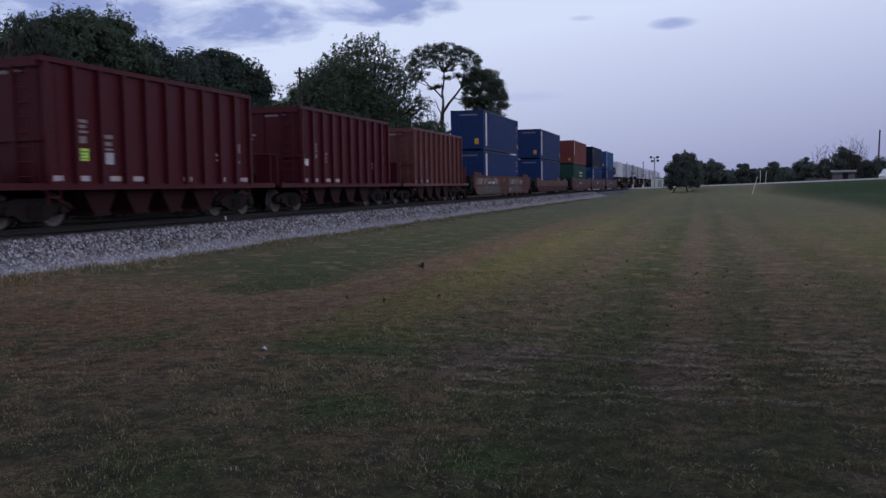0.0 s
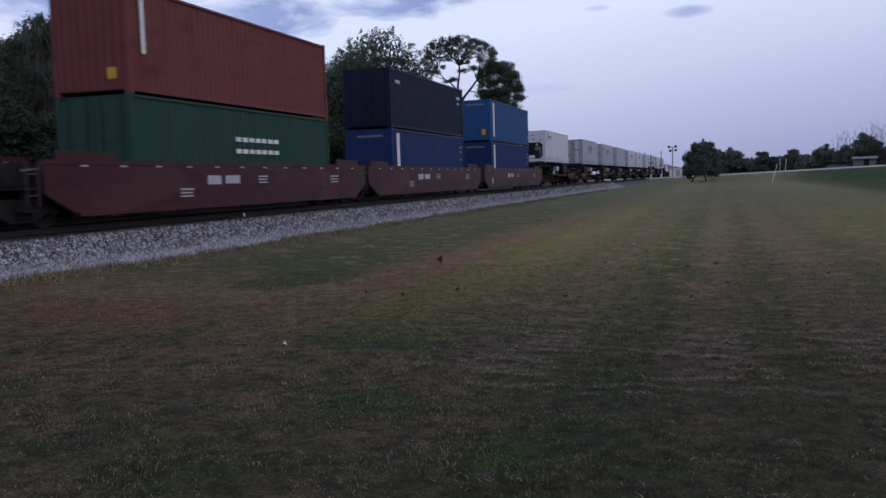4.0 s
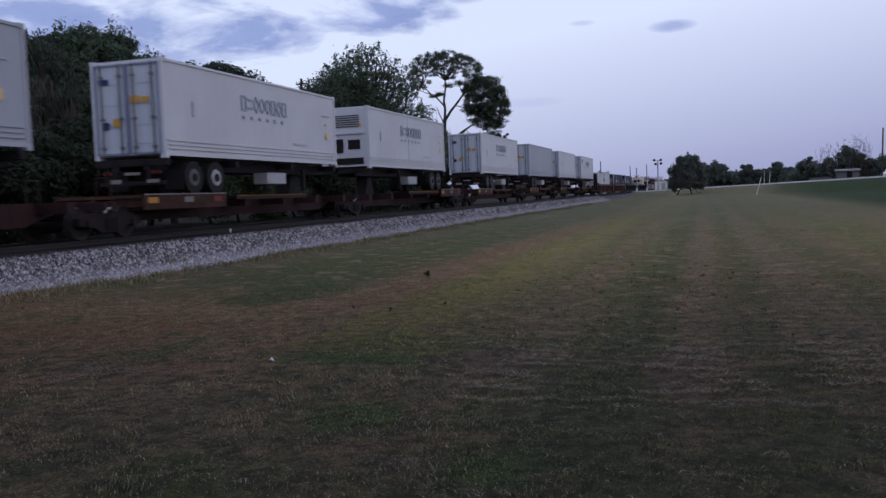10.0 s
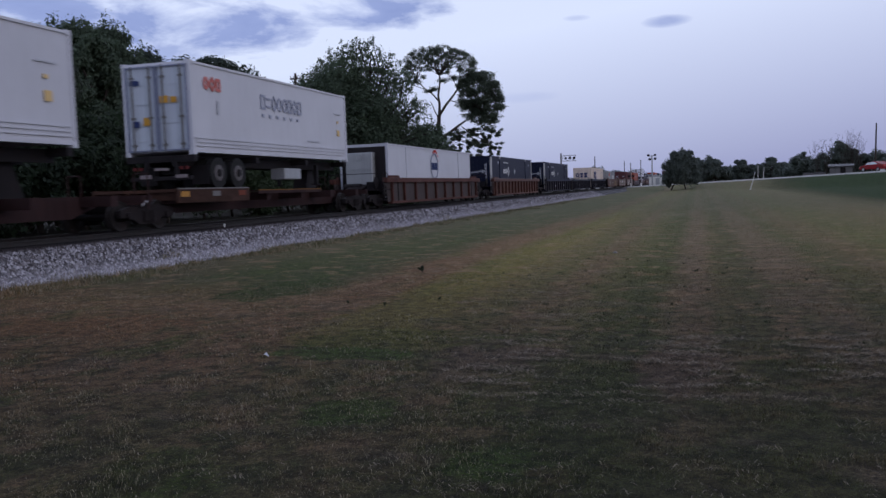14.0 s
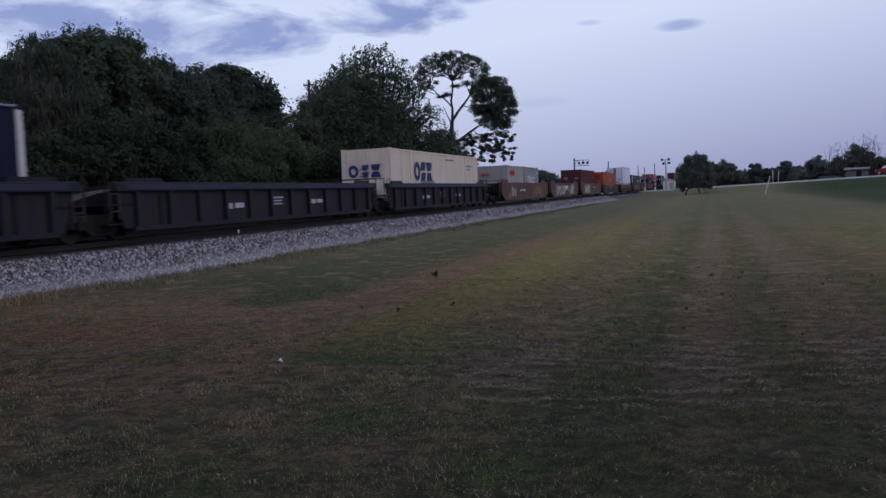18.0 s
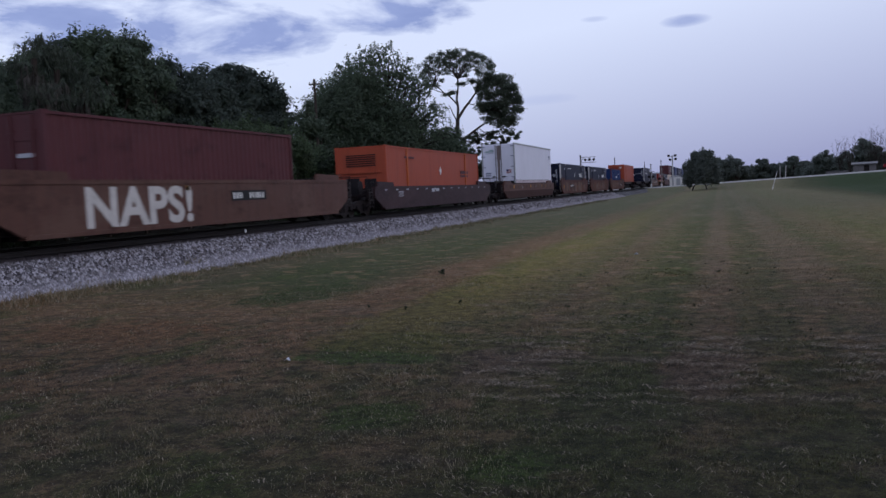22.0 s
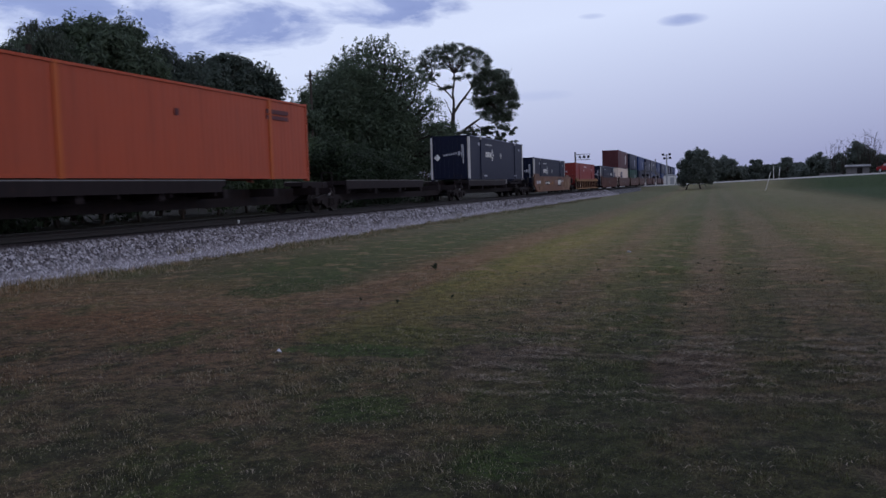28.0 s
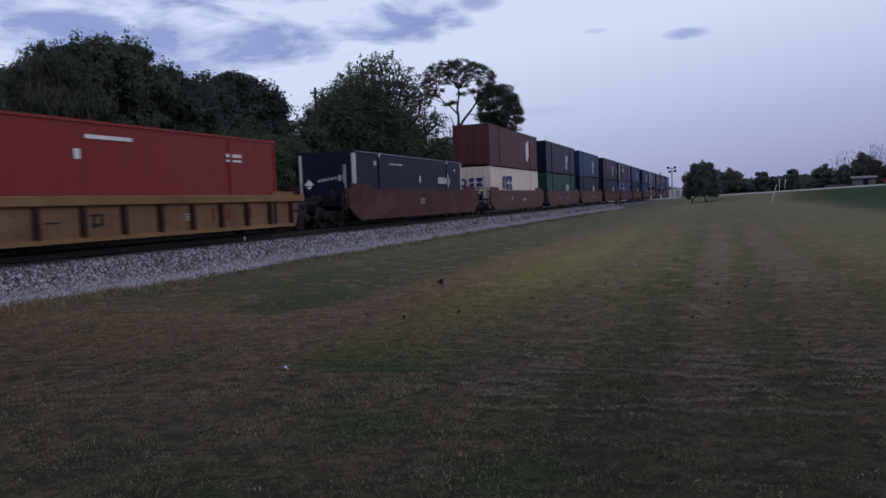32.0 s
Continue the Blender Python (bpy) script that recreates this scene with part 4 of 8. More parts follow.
def side_marks(car, L, top, tags):
    """tags: (kind, y, z, size) painted on the side towards the lawn."""
    for kind, y, z, size in tags:
        x = 1.52 if kind[0] != "R" else 1.40
        kind = kind.lstrip("R")
        if kind == "number":      # a stencilled number in a white-edged panel, shown as bars
            bars(car, f"numplate{size}", BLACK_MARK, x + 0.002, y, z, [(0, 2.3 * size, 0, 0.34 * size)], "number_panel")
            bars(car, f"numbars{size}", WHITE_MARK, x + 0.009, y, z, [(a + 0.12 * size, b + 0.12 * size, c + 0.07 * size, d + 0.07 * size) for a, b, c, d in text_row(10, 0.21 * size, 0.2 * size, 0.6, 3) if not 0.6 * size < a < 0.85 * size])
        elif kind == "logo":
            bars(car, f"logoback{size}", BLACK_MARK, x + 0.002, y, z, [(-0.06, 1.35 * size, -0.08, 0.42 * size)], "logo_panel")
            for k, (a, b) in enumerate(((0.02, 0.36), (0.44, 0.78), (0.88, 1.24))):
                part("logo", f"panel_shape/{k}{size}", WHITE_MARK, car, lambda bm: slab(bm, [(a * size, 0.20 * size), (a * size + 0.11 * size, 0.02), (b * size - 0.11 * size, 0.02), (b * size, 0.20 * size), (b * size, 0.34 * size), (a * size, 0.34 * size)], -0.012, 0.006), at=(x + 0.009, y, z))
        elif kind == "lines":
            bars(car, f"lines{size}", GREY_MARK, x + 0.002, y, z, [(0, 0.8 * size, 0.32 * size, 0.38 * size), (0, 0.7 * size, 0.2 * size, 0.25 * size), (0, 0.75 * size, 0.08 * size, 0.13 * size)])
        elif kind == "dots":
            bars(car, f"dots{L:.1f}", GREY_MARK, x + 0.002, 0.9, z, [(a, a + 0.26, 0, 0.06) for a in spread(int(L / 1.5), 0.3, L - 2.4)], "reflector")
        elif kind == "plate":
            bars(car, f"plate{size}", PLATE_OCHRE, x + 0.002, y, z, [(0, 0.45 * size, 0, 0.35 * size)], "label_plate")
        elif kind == "patch":
            bars(car, f"patch{size}{y:.1f}", GREY_MARK, x + 0.002, y, z, [(0, 0.8 * size, 0, 0.3 * size), (1.1 * size, 2.0 * size, 0.02, 0.3 * size)], "patch")
        elif kind == "spray":
            spray(car, x, y, z, size)
        elif kind == "mural":
            mural(car, x, L, top)
        elif kind == "faded":      # a pale row over a grey-green ground
            part("graffiti", f"ground_coat/{size}", FADED_MURAL[1], car, lambda bm: slab(bm, [(0, 0.37), (size, 0.37), (size - 0.25, 0.80), (size * 0.5, 0.86), (0.3, 0.78)], -0.001, 0.0015), at=(x, y, 0))
            mural(car, x + 0.001, L, top, FADED_MURAL[1:4], y + 0.2, y + size - 0.8, 0.42, 0.85)
            mural(car, x + 0.001, L, top, FADED_MURAL[:1] * 2 + FADED_MURAL[2:4] + MURAL[:1], y + 0.1, y + size - 0.6, 0.98, top - 0.12)
        elif kind == "peel":       # paint scoured to a paler coat
            mural(car, x, L, top, PEEL, y, y + size, z, None)
        elif kind == "band":       # a scuffed tan stretch along the top of the side
            mural(car, x, L, top, SCUFF, y, y + size, z, top - 0.03)
        elif kind == "bubble":
            bubble(car, x, y, z, size)
        elif kind == "scrawl":
            scrawl(car, x, y, z, size)
        elif kind == "word":      # a sprayed word that can be read
            cu = bpy.data.curves.new("graffiti", "FONT")
            cu.body, cu.size, cu.extrude, cu.offset, cu.space_character = "NAPS!", 1.36, 0.002, 0.045, 1.05
            tmp = bpy.data.objects.new("graffiti", cu)
            me = bpy.data.meshes.new_from_object(tmp)
            bpy.data.objects.remove(tmp)
            me.materials.clear()
            me.materials.append(SPRAY[2])
            ob = new("graffiti", me)
            wide = max(v.co.x for v in me.vertices)
            ob.parent, ob.location, ob.rotation_euler, ob.scale = car, (x + 0.006, y, z), (radians(90), 0, radians(90)), (size / wide, 1.0, 1.0)
            tagged(ob, "pale sprayed block letters")
        elif kind == "53":
            cu = bpy.data.curves.new("number_53", "FONT")
            cu.body, cu.size, cu.extrude = "53", 0.62 * size, 0.003
            me = MESH.get(("53", size))
            tmp = bpy.data.objects.new("number_53", cu)
            if me is None:
                me = bpy.data.meshes.new_from_object(tmp)
                me.materials.clear()
                me.materials.append(WHITE_MARK if size < 1 else BLACK_MARK)
                MESH[("53", size)] = me
            bpy.data.objects.remove(tmp)
            ob = new("length_number", me)
            ob.parent, ob.location, ob.rotation_euler = car, (x + 0.006, y, z), (radians(90), 0, radians(90))


SPRAY = [paint("pale_spray_paint", (0.34, 0.32, 0.30), 0.7, 0.5), paint("grey_spray_paint", (0.16, 0.165, 0.17), 0.7, 0.5), paint("white_spray_paint", (0.54, 0.52, 0.49), 0.7, 0.4),
         paint("ochre_spray_paint", (0.36, 0.27, 0.10), 0.7, 0.5)]


MURAL = [paint("mural_orange", (0.125, 0.050, 0.026), 0.7, 0.6, 0.4), paint("mural_tan", (0.150, 0.102, 0.078), 0.7, 0.7, 0.4), paint("mural_rust", (0.050, 0.026, 0.022), 0.7, 0.5), paint("mural_brown", (0.088, 0.045, 0.035), 0.7, 0.6, 0.4), paint("mural_mauve", (0.092, 0.062, 0.062), 0.7, 0.7, 0.4)]
SCUFF = [paint("scuffed_tan_band", (0.112, 0.066, 0.050), 0.7, 0.7, 0.4), paint("scuffed_pink_band", (0.122, 0.080, 0.070), 0.7, 0.7, 0.4), paint("scuffed_brown_band", (0.082, 0.044, 0.034), 0.7, 0.6, 0.4)]
PEEL = [paint("scoured_gold_paint", (0.205, 0.118, 0.052), 0.7, 0.6, 0.3), paint("scoured_tan_paint", (0.235, 0.165, 0.110), 0.7, 0.6, 0.3), paint("scoured_brown_paint", (0.150, 0.085, 0.052), 0.7, 0.6, 0.4)]
FADED_MURAL = [paint("faded_mural_cream", (0.225, 0.192, 0.175), 0.7, 0.8, 0.4), paint("faded_mural_grey_green", (0.084, 0.088, 0.080), 0.7, 0.7, 0.3), paint("faded_mural_pink", (0.130, 0.074, 0.068), 0.7, 0.7, 0.4), paint("faded_mural_grey", (0.125, 0.108, 0.104), 0.7, 0.7, 0.3), paint("mural_rust", (0.050, 0.026, 0.022), 0.7, 0.5)]


def blob(k):
    """One plump sprayed shape: a bent bar with a bulge or a notch."""
    rng = random.Random(k)
    lean, h, w = rng.uniform(-0.16, 0.2), rng.uniform(0.72, 0.98), rng.uniform(0.30, 0.46)
    left, right = [], []
    for i in range(6):
        z = i / 5
        bulge = w * (0.55 + 0.45 * math.sin(z * rng.uniform(2.0, 6.5) + rng.uniform(0, 3)))
        left.append((lean * z - max(0.07, bulge * 0.5), z * h + rng.uniform(-0.03, 0.03)))
        right.append((lean * z + max(0.09, w - bulge * 0.6), z * h + rng.uniform(-0.03, 0.03)))
    return right + left[::-1]


def stroke(k):
    """One thin sprayed stroke: the two edges of a bent line."""
    rng = random.Random(50 + k)
    a0, sweep, r, tall = rng.uniform(0, 6.28), rng.choice((-1, 1)) * rng.uniform(2.2, 5.2), rng.uniform(0.16, 0.26), rng.uniform(1.2, 1.9)
    pts = [(r * math.cos(a0 + sweep * i / 9), tall * r * math.sin(a0 + sweep * i / 9)) for i in range(10)]
    return pts, [(a * 0.78, b * 0.80) for a, b in pts]


def scrawl(car, x, y, z, size):
    """Thin looping sprayed strokes that spell nothing."""
    rng = random.Random(int(y * 17 + size * 5))
    mat = SPRAY[rng.choice((3, 0, 3))]
    for i in range(int(size * 4)):
        k = rng.randrange(12)

        def draw(bm):
            o, e = stroke(k)
            a, b = [bm.verts.new((0, *v)) for v in o], [bm.verts.new((0, *v)) for v in e]
            for j in range(len(a) - 1):
                bm.faces.new((a[j], a[j + 1], b[j + 1], b[j]))
        part("graffiti", f"scrawl/{k}", mat, car, draw, at=(x + 0.0025 + 0.0012 * (i % 3), y + i * 0.36, z + 0.4 + rng.uniform(-0.08, 0.08)))


def mural(car, x, L, top, palette=None, y0=1.2, y1=None, low=0.40, high=None):
    """Faded painted shapes in several colours along a whole side."""
    rng = random.Random(int(L * 10 + car.name.count("0")))
    px, i = y0, 0
    while px < (y1 or L - 2.4):
        k = rng.randrange(14)
        mat = rng.choice(palette or MURAL)
        g = part("graffiti", f"graffiti/{k}", mat, car, lambda bm: bm.faces.new([bm.verts.new((0, a, b)) for a, b in blob(k)]), at=(x + 0.002 + 0.0008 * (i % 7), px, low))
        tall = rng.uniform(0.35, 1.05) if high is None else rng.uniform(0.75, 1.1) * (high - low)
        g.scale = (1, rng.uniform(0.8, 2.6), tall)
        g.location.z += rng.uniform(0, max(0.02, top - 0.55 - tall * 0.95)) if high is None else 0.0
        px += rng.uniform(0.18, 0.5) if high is None else rng.uniform(0.10, 0.28)
        i += 1


def bubble(car, x, y, z, size):
    """A row of fat sprayed hoops, posts and wedges that spell nothing, over a grey haze of paint."""
    rng = random.Random(int(y * 13 + size * 3))
    for i in range(int(size)):
        k = rng.randrange(14)
        g = part("graffiti", f"graffiti/{k}", SPRAY[1], car, lambda bm: bm.faces.new([bm.verts.new((0, a, b)) for a, b in blob(k)]), at=(x + 0.002, y + i * 0.86, z - 0.04))
        g.scale = (1, 1.7, 1.08)
    for i in range(int(size)):
        k = rng.randrange(14)
        g = part("graffiti", f"graffiti/{k}", SPRAY[2 if i % 3 else 0], car, lambda bm: bm.faces.new([bm.verts.new((0, a, b)) for a, b in blob(k)]), at=(x + 0.0035, y + 0.06 + i * 0.86 + rng.uniform(-0.05, 0.05), z + rng.uniform(-0.04, 0.08)))
        g.scale = (1, rng.uniform(1.35, 1.75), rng.uniform(0.9, 1.05))
        for q in range(2):      # slits and counters cut the shape
            lean = rng.uniform(-0.14, 0.14)
            part("graffiti", f"slit/{i % 4}{q}", MURAL[3], car, lambda bm: stripe(bm, 0, 0, 0.06 + lean, 0.36 + 0.05 * q, 0.075), at=(x + 0.006, y + 0.15 + i * 0.86 + 0.26 * q + rng.uniform(-0.05, 0.05), z + rng.uniform(0.05, 0.5)))


def spray(car, x, y, z, size):
    """Bubble-shaped sprayed marks that spell nothing."""
    rng = random.Random(int(y * 31 + size * 7))
    mat = SPRAY[rng.choice((0, 0, 2, 1, 0))]
    px = 0.0
    for i in range(int(2 + size * 3)):
        k = rng.randrange(14)
        g = part("graffiti", f"graffiti/{k}", mat, car, lambda bm: bm.faces.new([bm.verts.new((0, a, b)) for a, b in blob(k)]), at=(x + 0.0025 + 0.0012 * (i % 2), y + px, z + rng.uniform(-0.05, 0.05)))
        s = rng.uniform(0.75, 1.05) * min(1.0, 0.75 + 0.15 * size)
        g.scale = (1, rng.uniform(0.8, 1.25), s)
        px += rng.uniform(0.42, 0.60)


def spine(s, L, mat, label, front=True, back=True, platform=True, near_wheels=True, deck=1.15, trucks=(True, True)):
    """A spine car: one box beam with side platforms for trailer wheels, or bolsters for a container."""
    car = rolls(thing("spine_car", label, "railway car", "spine cars"), s)
    part("centre_beam", f"spine_beam/{L:.2f}", mat, car, lambda bm: slab(bm, [(0.0, 0.72), (0.9, 0.72), (1.9, 0.42), (L - 1.9, 0.42), (L - 0.9, 0.72), (L, 0.72), (L, 1.0), (0, 1.0)], -0.38, 0.38))
    for y in spread(6, 1.4, L - 1.4):
        part("bolster", "spine_bolster", mat, car, lambda bm: (slab(bm, [(-0.14, 0.72), (0.14, 0.72), (0.14, 1.0), (-0.14, 1.0)], -1.35, 1.35),), at=(0, y, 0))
    if platform:
        a = 1.1 if near_wheels else L - 5.3
        for side in (1, -1):
            part("wheel_platform", "wheel_platform", PLATFORM_BROWN, car, lambda bm: (box(bm, 0.38, 1.48, 0, 4.2, deck - 0.09, deck), box(bm, 1.42, 1.50, 0, 4.2, deck - 0.42, deck + 0.02), [box(bm, 0.4, 1.42, y, y + 0.1, deck - 0.34, deck - 0.09) for y in (0.1, 1.3, 2.6, 3.9)]), at=(0, a, 0) if side > 0 else (0, a + 4.2, 0), turn=0 if side > 0 else 180)
            part("platform_edge", "wheel_edge", DIRTY_GREY, car, lambda bm: box(bm, 1.502, 1.508, 0, 4.2, deck - 0.015, deck + 0.022), at=(0, a, 0) if side > 0 else (0, a + 4.2, 0), turn=0 if side > 0 else 180)
        for q, tone in ((0.15, PLATE_OCHRE), (1.9, DIRTY_GREY), (3.5, RUST_TAG)):
            part("label_plate", f"spine_tag/{q}", tone, car, lambda bm: box(bm, 1.502, 1.507, 0, 0.45, deck - 0.24, deck - 0.08), at=(0, a + q, 0))
        b = 6.0 if near_wheels else L - 11.0
        part("walkway", "spine_walk", mat, car, lambda bm: (box(bm, 1.05, 1.46, 0, 5.2, 1.02, 1.06), box(bm, 1.43, 1.47, 0, 5.2, 0.94, 1.08)), at=(0, b, 0))
        part("walkway_edge", "spine_edge", DIRTY_OCHRE, car, lambda bm: box(bm, 1.472, 1.48, 0, 5.2, 1.05, 1.08), at=(0, b, 0))
        part("hitch", "spine_hitch", STEEL, car, lambda bm: (slab(bm, [(-0.5, 1.0), (0.6, 1.0), (0.15, 2.05), (-0.15, 2.05)], -0.3, 0.3), box(bm, -0.5, 0.5, -0.45, 0.45, 2.05, 2.14)), at=(0, L - 4.0 if near_wheels else 4.0, 0))
    else:
        for side in (1, -1):
            part("side_deck", "side_deck", mat, car, lambda bm: (box(bm, -0.90, 0.0, 1.0, 11.2, 1.10, 1.27), box(bm, -0.06, 0.0, 1.0, 11.0, 0.92, 1.10)), at=(1.46 * side if side > 0 else -0.56, 0, 0))
            part("deck_edge", "deck_edge", DIRTY_GREY, car, lambda bm: box(bm, -0.02, 0.006, 1.0, 11.2, 1.272, 1.30), at=(1.46 * side, 0, 0))
            for y in spread(5, 1.5, 10.7):
                part("deck_bracket", "deck_bracket", mat, car, lambda bm: slab(bm, [(-0.05, 0.80), (0.05, 0.80), (0.05, 1.10), (-0.05, 1.10)], 0.38, 1.40), at=(0, y, 0), turn=0 if side > 0 else 180)
    for y, turn, has in ((0, 0, front), (L, 180, back)):
        part("end_sill", "spine_end", mat, car, lambda bm: (box(bm, -1.3, 1.3, 0.0, 0.12, 0.78, 0.98), rod(bm, (1.25, 0.02, 0.6), (1.25, 0.02, 1.6), 0.022, n=5), rod(bm, (0.8, 0.02, 0.9), (0.8, 0.02, 1.6), 0.022, n=5), rod(bm, (0.8, 0.02, 1.6), (1.25, 0.02, 1.6), 0.022, n=5)), at=(0, y, 0), turn=turn)
        if has:
            coupler(car, y + (-0.5 if turn == 0 else 0.5), -1 if turn == 0 else 1)
        if turn == 0:
            part("brake_hose", "spine_hose", CHALK, car, lambda bm: (rod(bm, (1.22, 0.10, 0.70), (1.22, 0.22, 0.80), 0.035, n=6), rod(bm, (1.22, 0.22, 0.80), (1.22, 0.55, 0.84), 0.035, 0.025, 6)), "pale bent brake pipe", at=(0, y - 0.35, 0))
    if trucks[0]:
        truck(car, 0.2 if not front else 0.9)
    if trucks[1]:
        truck(car, L - 0.2 if not back else L - 0.9)
    return car


# ---- containers ----
def corrugated(bm, y0, y1, z0, z1, x, depth=0.036, pitch=0.28):
    """A trapezoid-ribbed wall facing +x."""
    n = max(1, round((y1 - y0) / pitch))
    p = (y1 - y0) / n
    prof = []
    for i in range(n):
        a = y0 + i * p
        prof += [(a, 0), (a + 0.28 * p, 0), (a + 0.5 * p, -depth), (a + 0.78 * p, -depth)]
    prof.append((y1, 0))
    lo = [bm.verts.new((x + d, y, z0)) for y, d in prof]
    hi = [bm.verts.new((x + d, y, z1)) for y, d in prof]
    for i in range(len(prof) - 1):
        bm.faces.new((lo[i], lo[i + 1], hi[i + 1], hi[i]))


def shell(bm, L, W, H, flat):
    h = W / 2 - 0.03
    box(bm, -h + 0.08, h - 0.08, 0.1, L - 0.1, 0.10, H - 0.06)
    if flat:
        box(bm, -h, h, 0.05, L - 0.05, 0.12, H - 0.04)
        return
    deep = 0.0025 if L > 14 else 0.036
    corrugated(bm, 0.1, L - 0.1, 0.14, H - 0.08, h, deep)
    k = len(bm.verts)
    corrugated(bm, 0.1, L - 0.1, 0.14, H - 0.08, h, deep)
    bm.verts.ensure_lookup_table()
    for v in bm.verts[k:]:
        v.co.x = -v.co.x


DOOR_BLUE = paint("bluish_grey_door_paint", (0.47, 0.51, 0.57), 0.5, 0.3, 0.04)


def lock_rod(bm, H):
    rod(bm, (0, -0.08, 0.12), (0, -0.08, H - 0.1), 0.026, n=6)
    for z in (0.3, 1.15, H - 0.5):
        box(bm, -0.07, 0.07, -0.10, -0.04, z, z + 0.07)


def door_leaf(bm, w, H):
    box(bm, 0, w, -0.04, 0.0, 0.16, H - 0.12)
    for z in (0.45, 1.0, 1.6, 2.2):
        box(bm, 0.02, w - 0.02, -0.055, -0.04, z, z + 0.03)


def container(s, z, mat, label, L=12.19, H=2.9, W=2.44, near="end", flat=False, trim=None, posts=None, foot=None, name="shipping_container", group="containers on the train"):
    c = rolls(thing(name, label, "container", group), s, z)
    trim = trim or mat
    h = W / 2
    part("body", f"shell/{L}{W}{H}{flat}", mat, c, lambda bm: shell(bm, L, W, H, flat))
    for x in (-h, h):
        for y in (0, L):
            sx, sy = (1 if x < 0 else -1), (1 if y == 0 else -1)
            part("corner_post", f"post/{sx}{sy}{H}", posts or trim, c, lambda bm: box(bm, *sorted((0, sx * 0.12)), *sorted((0, sy * (0.20 if posts else 0.10))), 0, H), at=(x, y, 0))
            for zz in (0, H - 0.118):
                part("corner_casting", f"casting/{sx}{sy}", trim, c, lambda bm: box(bm, *sorted((-sx * 0.006, sx * 0.162)), *sorted((-sy * 0.006, sy * 0.178)), 0, 0.122), at=(x, y, zz - 0.002))
        part("top_rail", f"top_rail/{L}", trim, c, lambda bm: box(bm, -0.04, 0.04, 0.1, L - 0.1, -0.10, -0.028), at=(x * 0.975, 0, H))
        part("bottom_rail", f"bottom_rail/{L}", foot or trim, c, lambda bm: box(bm, -0.04, 0.04, 0.1, L - 0.1, 0.065, 0.16), at=(x * 0.96, 0, 0))
    part("roof", f"roof/{L}{W}", mat, c, lambda bm: box(bm, -h + 0.08, h - 0.08, 0.08, L - 0.08, -0.06, -0.015), at=(0, 0, H))
    for y, turn in ((0, 0), (L, 180)):
        kind = near if y == 0 else ("door" if near != "door" else "end")
        if kind == "door":
            for x in (-h + 0.12, 0.01):
                leaf = part("door", f"door/{W}{H}", DOOR_BLUE if flat else mat, c, lambda bm: door_leaf(bm, h - 0.13, H), at=(x if turn == 0 else -x, y + (0.06 if turn == 0 else -0.06), 0), turn=turn)
                for rx in (0.22, h - 0.36):
                    part("lock_rod", f"lock_rod/{H}", DIRTY_GREY if flat else mat, leaf, lambda bm: lock_rod(bm, H), at=(rx, 0, 0))
        elif kind == "end":
            part("end_wall", f"end_wall/{W}{H}", mat, c, lambda bm: box(bm, -h + 0.1, h - 0.1, 0.02, 0.08, 0.12, H - 0.1), at=(0, y, 0), turn=turn)
            for a in spread(8, -h + 0.26, h - 0.26) if turn == 0 else ():
                part("end_rib", f"end_rib/{H}", mat, c, lambda bm: box(bm, -0.06, 0.06, -0.005, 0.02, 0.2, H - 0.2), at=(a, y, 0))
        elif kind == "reefer":
            part("machinery_panel", f"reef_panel/{H}", mat, c, lambda bm: machinery_frame(bm, h - 0.1, 0.1, H - 0.05), at=(0, y, 0), turn=turn)
            part("machinery_bay", "reef_machine", STEEL, c, lambda bm: box(bm, -1.08, 1.08, 0.029, 0.044, 0.12, 1.95), at=(0, y, 0), turn=turn)
            part("compressor", "reef_compressor", BRAKE_DUST, c, lambda bm: (rod(bm, (-0.7, 0.012, 0.95), (-0.012, 0.012, 0.95), 0.16, n=12), rod(bm, (-0.55, 0.012, 1.1), (-0.55, 0.012, 1.6), 0.04, n=6), rod(bm, (-0.2, 0.012, 1.1), (-0.2, 0.012, 1.5), 0.03, n=6)), at=(0, y, 0), turn=turn)
            part("drip_pan", "reef_pan", mat, c, lambda bm: slab(bm, [(-0.02, 0.40), (0.029, 0.40), (0.029, 0.66), (-0.02, 0.58)], -0.5, 0.2), at=(0, y, 0), turn=turn)
            part("control_box", "reef_control", DIRTY_GREY, c, lambda bm: box(bm, 0.22, 0.80, -0.012, 0.029, 1.12, 1.42), at=(0, y, 0), turn=turn)
            part("relay_box", "reef_relay", GALV, c, lambda bm: box(bm, 0.32, 0.52, -0.005, 0.029, 1.50, 1.72), at=(0, y, 0), turn=turn)
            part("cable_coil", "reef_cable", BLACK_MARK, c, lambda bm: [rod(bm, (0.45 + 0.16 * math.cos(a), 0.012, 0.76 + 0.2 * math.sin(a)), (0.45 + 0.16 * math.cos(a + 0.8), 0.012, 0.76 + 0.2 * math.sin(a + 0.8)), 0.035, n=5) for a in (0, 0.785, 1.57, 2.36, 3.14, 3.93, 4.71, 5.5)], at=(0, y, 0), turn=turn)
            part("pipe", "reef_pipe", DIRTY_GREY, c, lambda bm: (rod(bm, (0.66, 0.012, 0.45), (0.66, 0.012, 1.12), 0.03, n=6), rod(bm, (0.78, 0.012, 0.5), (0.78, 0.012, 1.12), 0.025, n=6)), at=(0, y, 0), turn=turn)
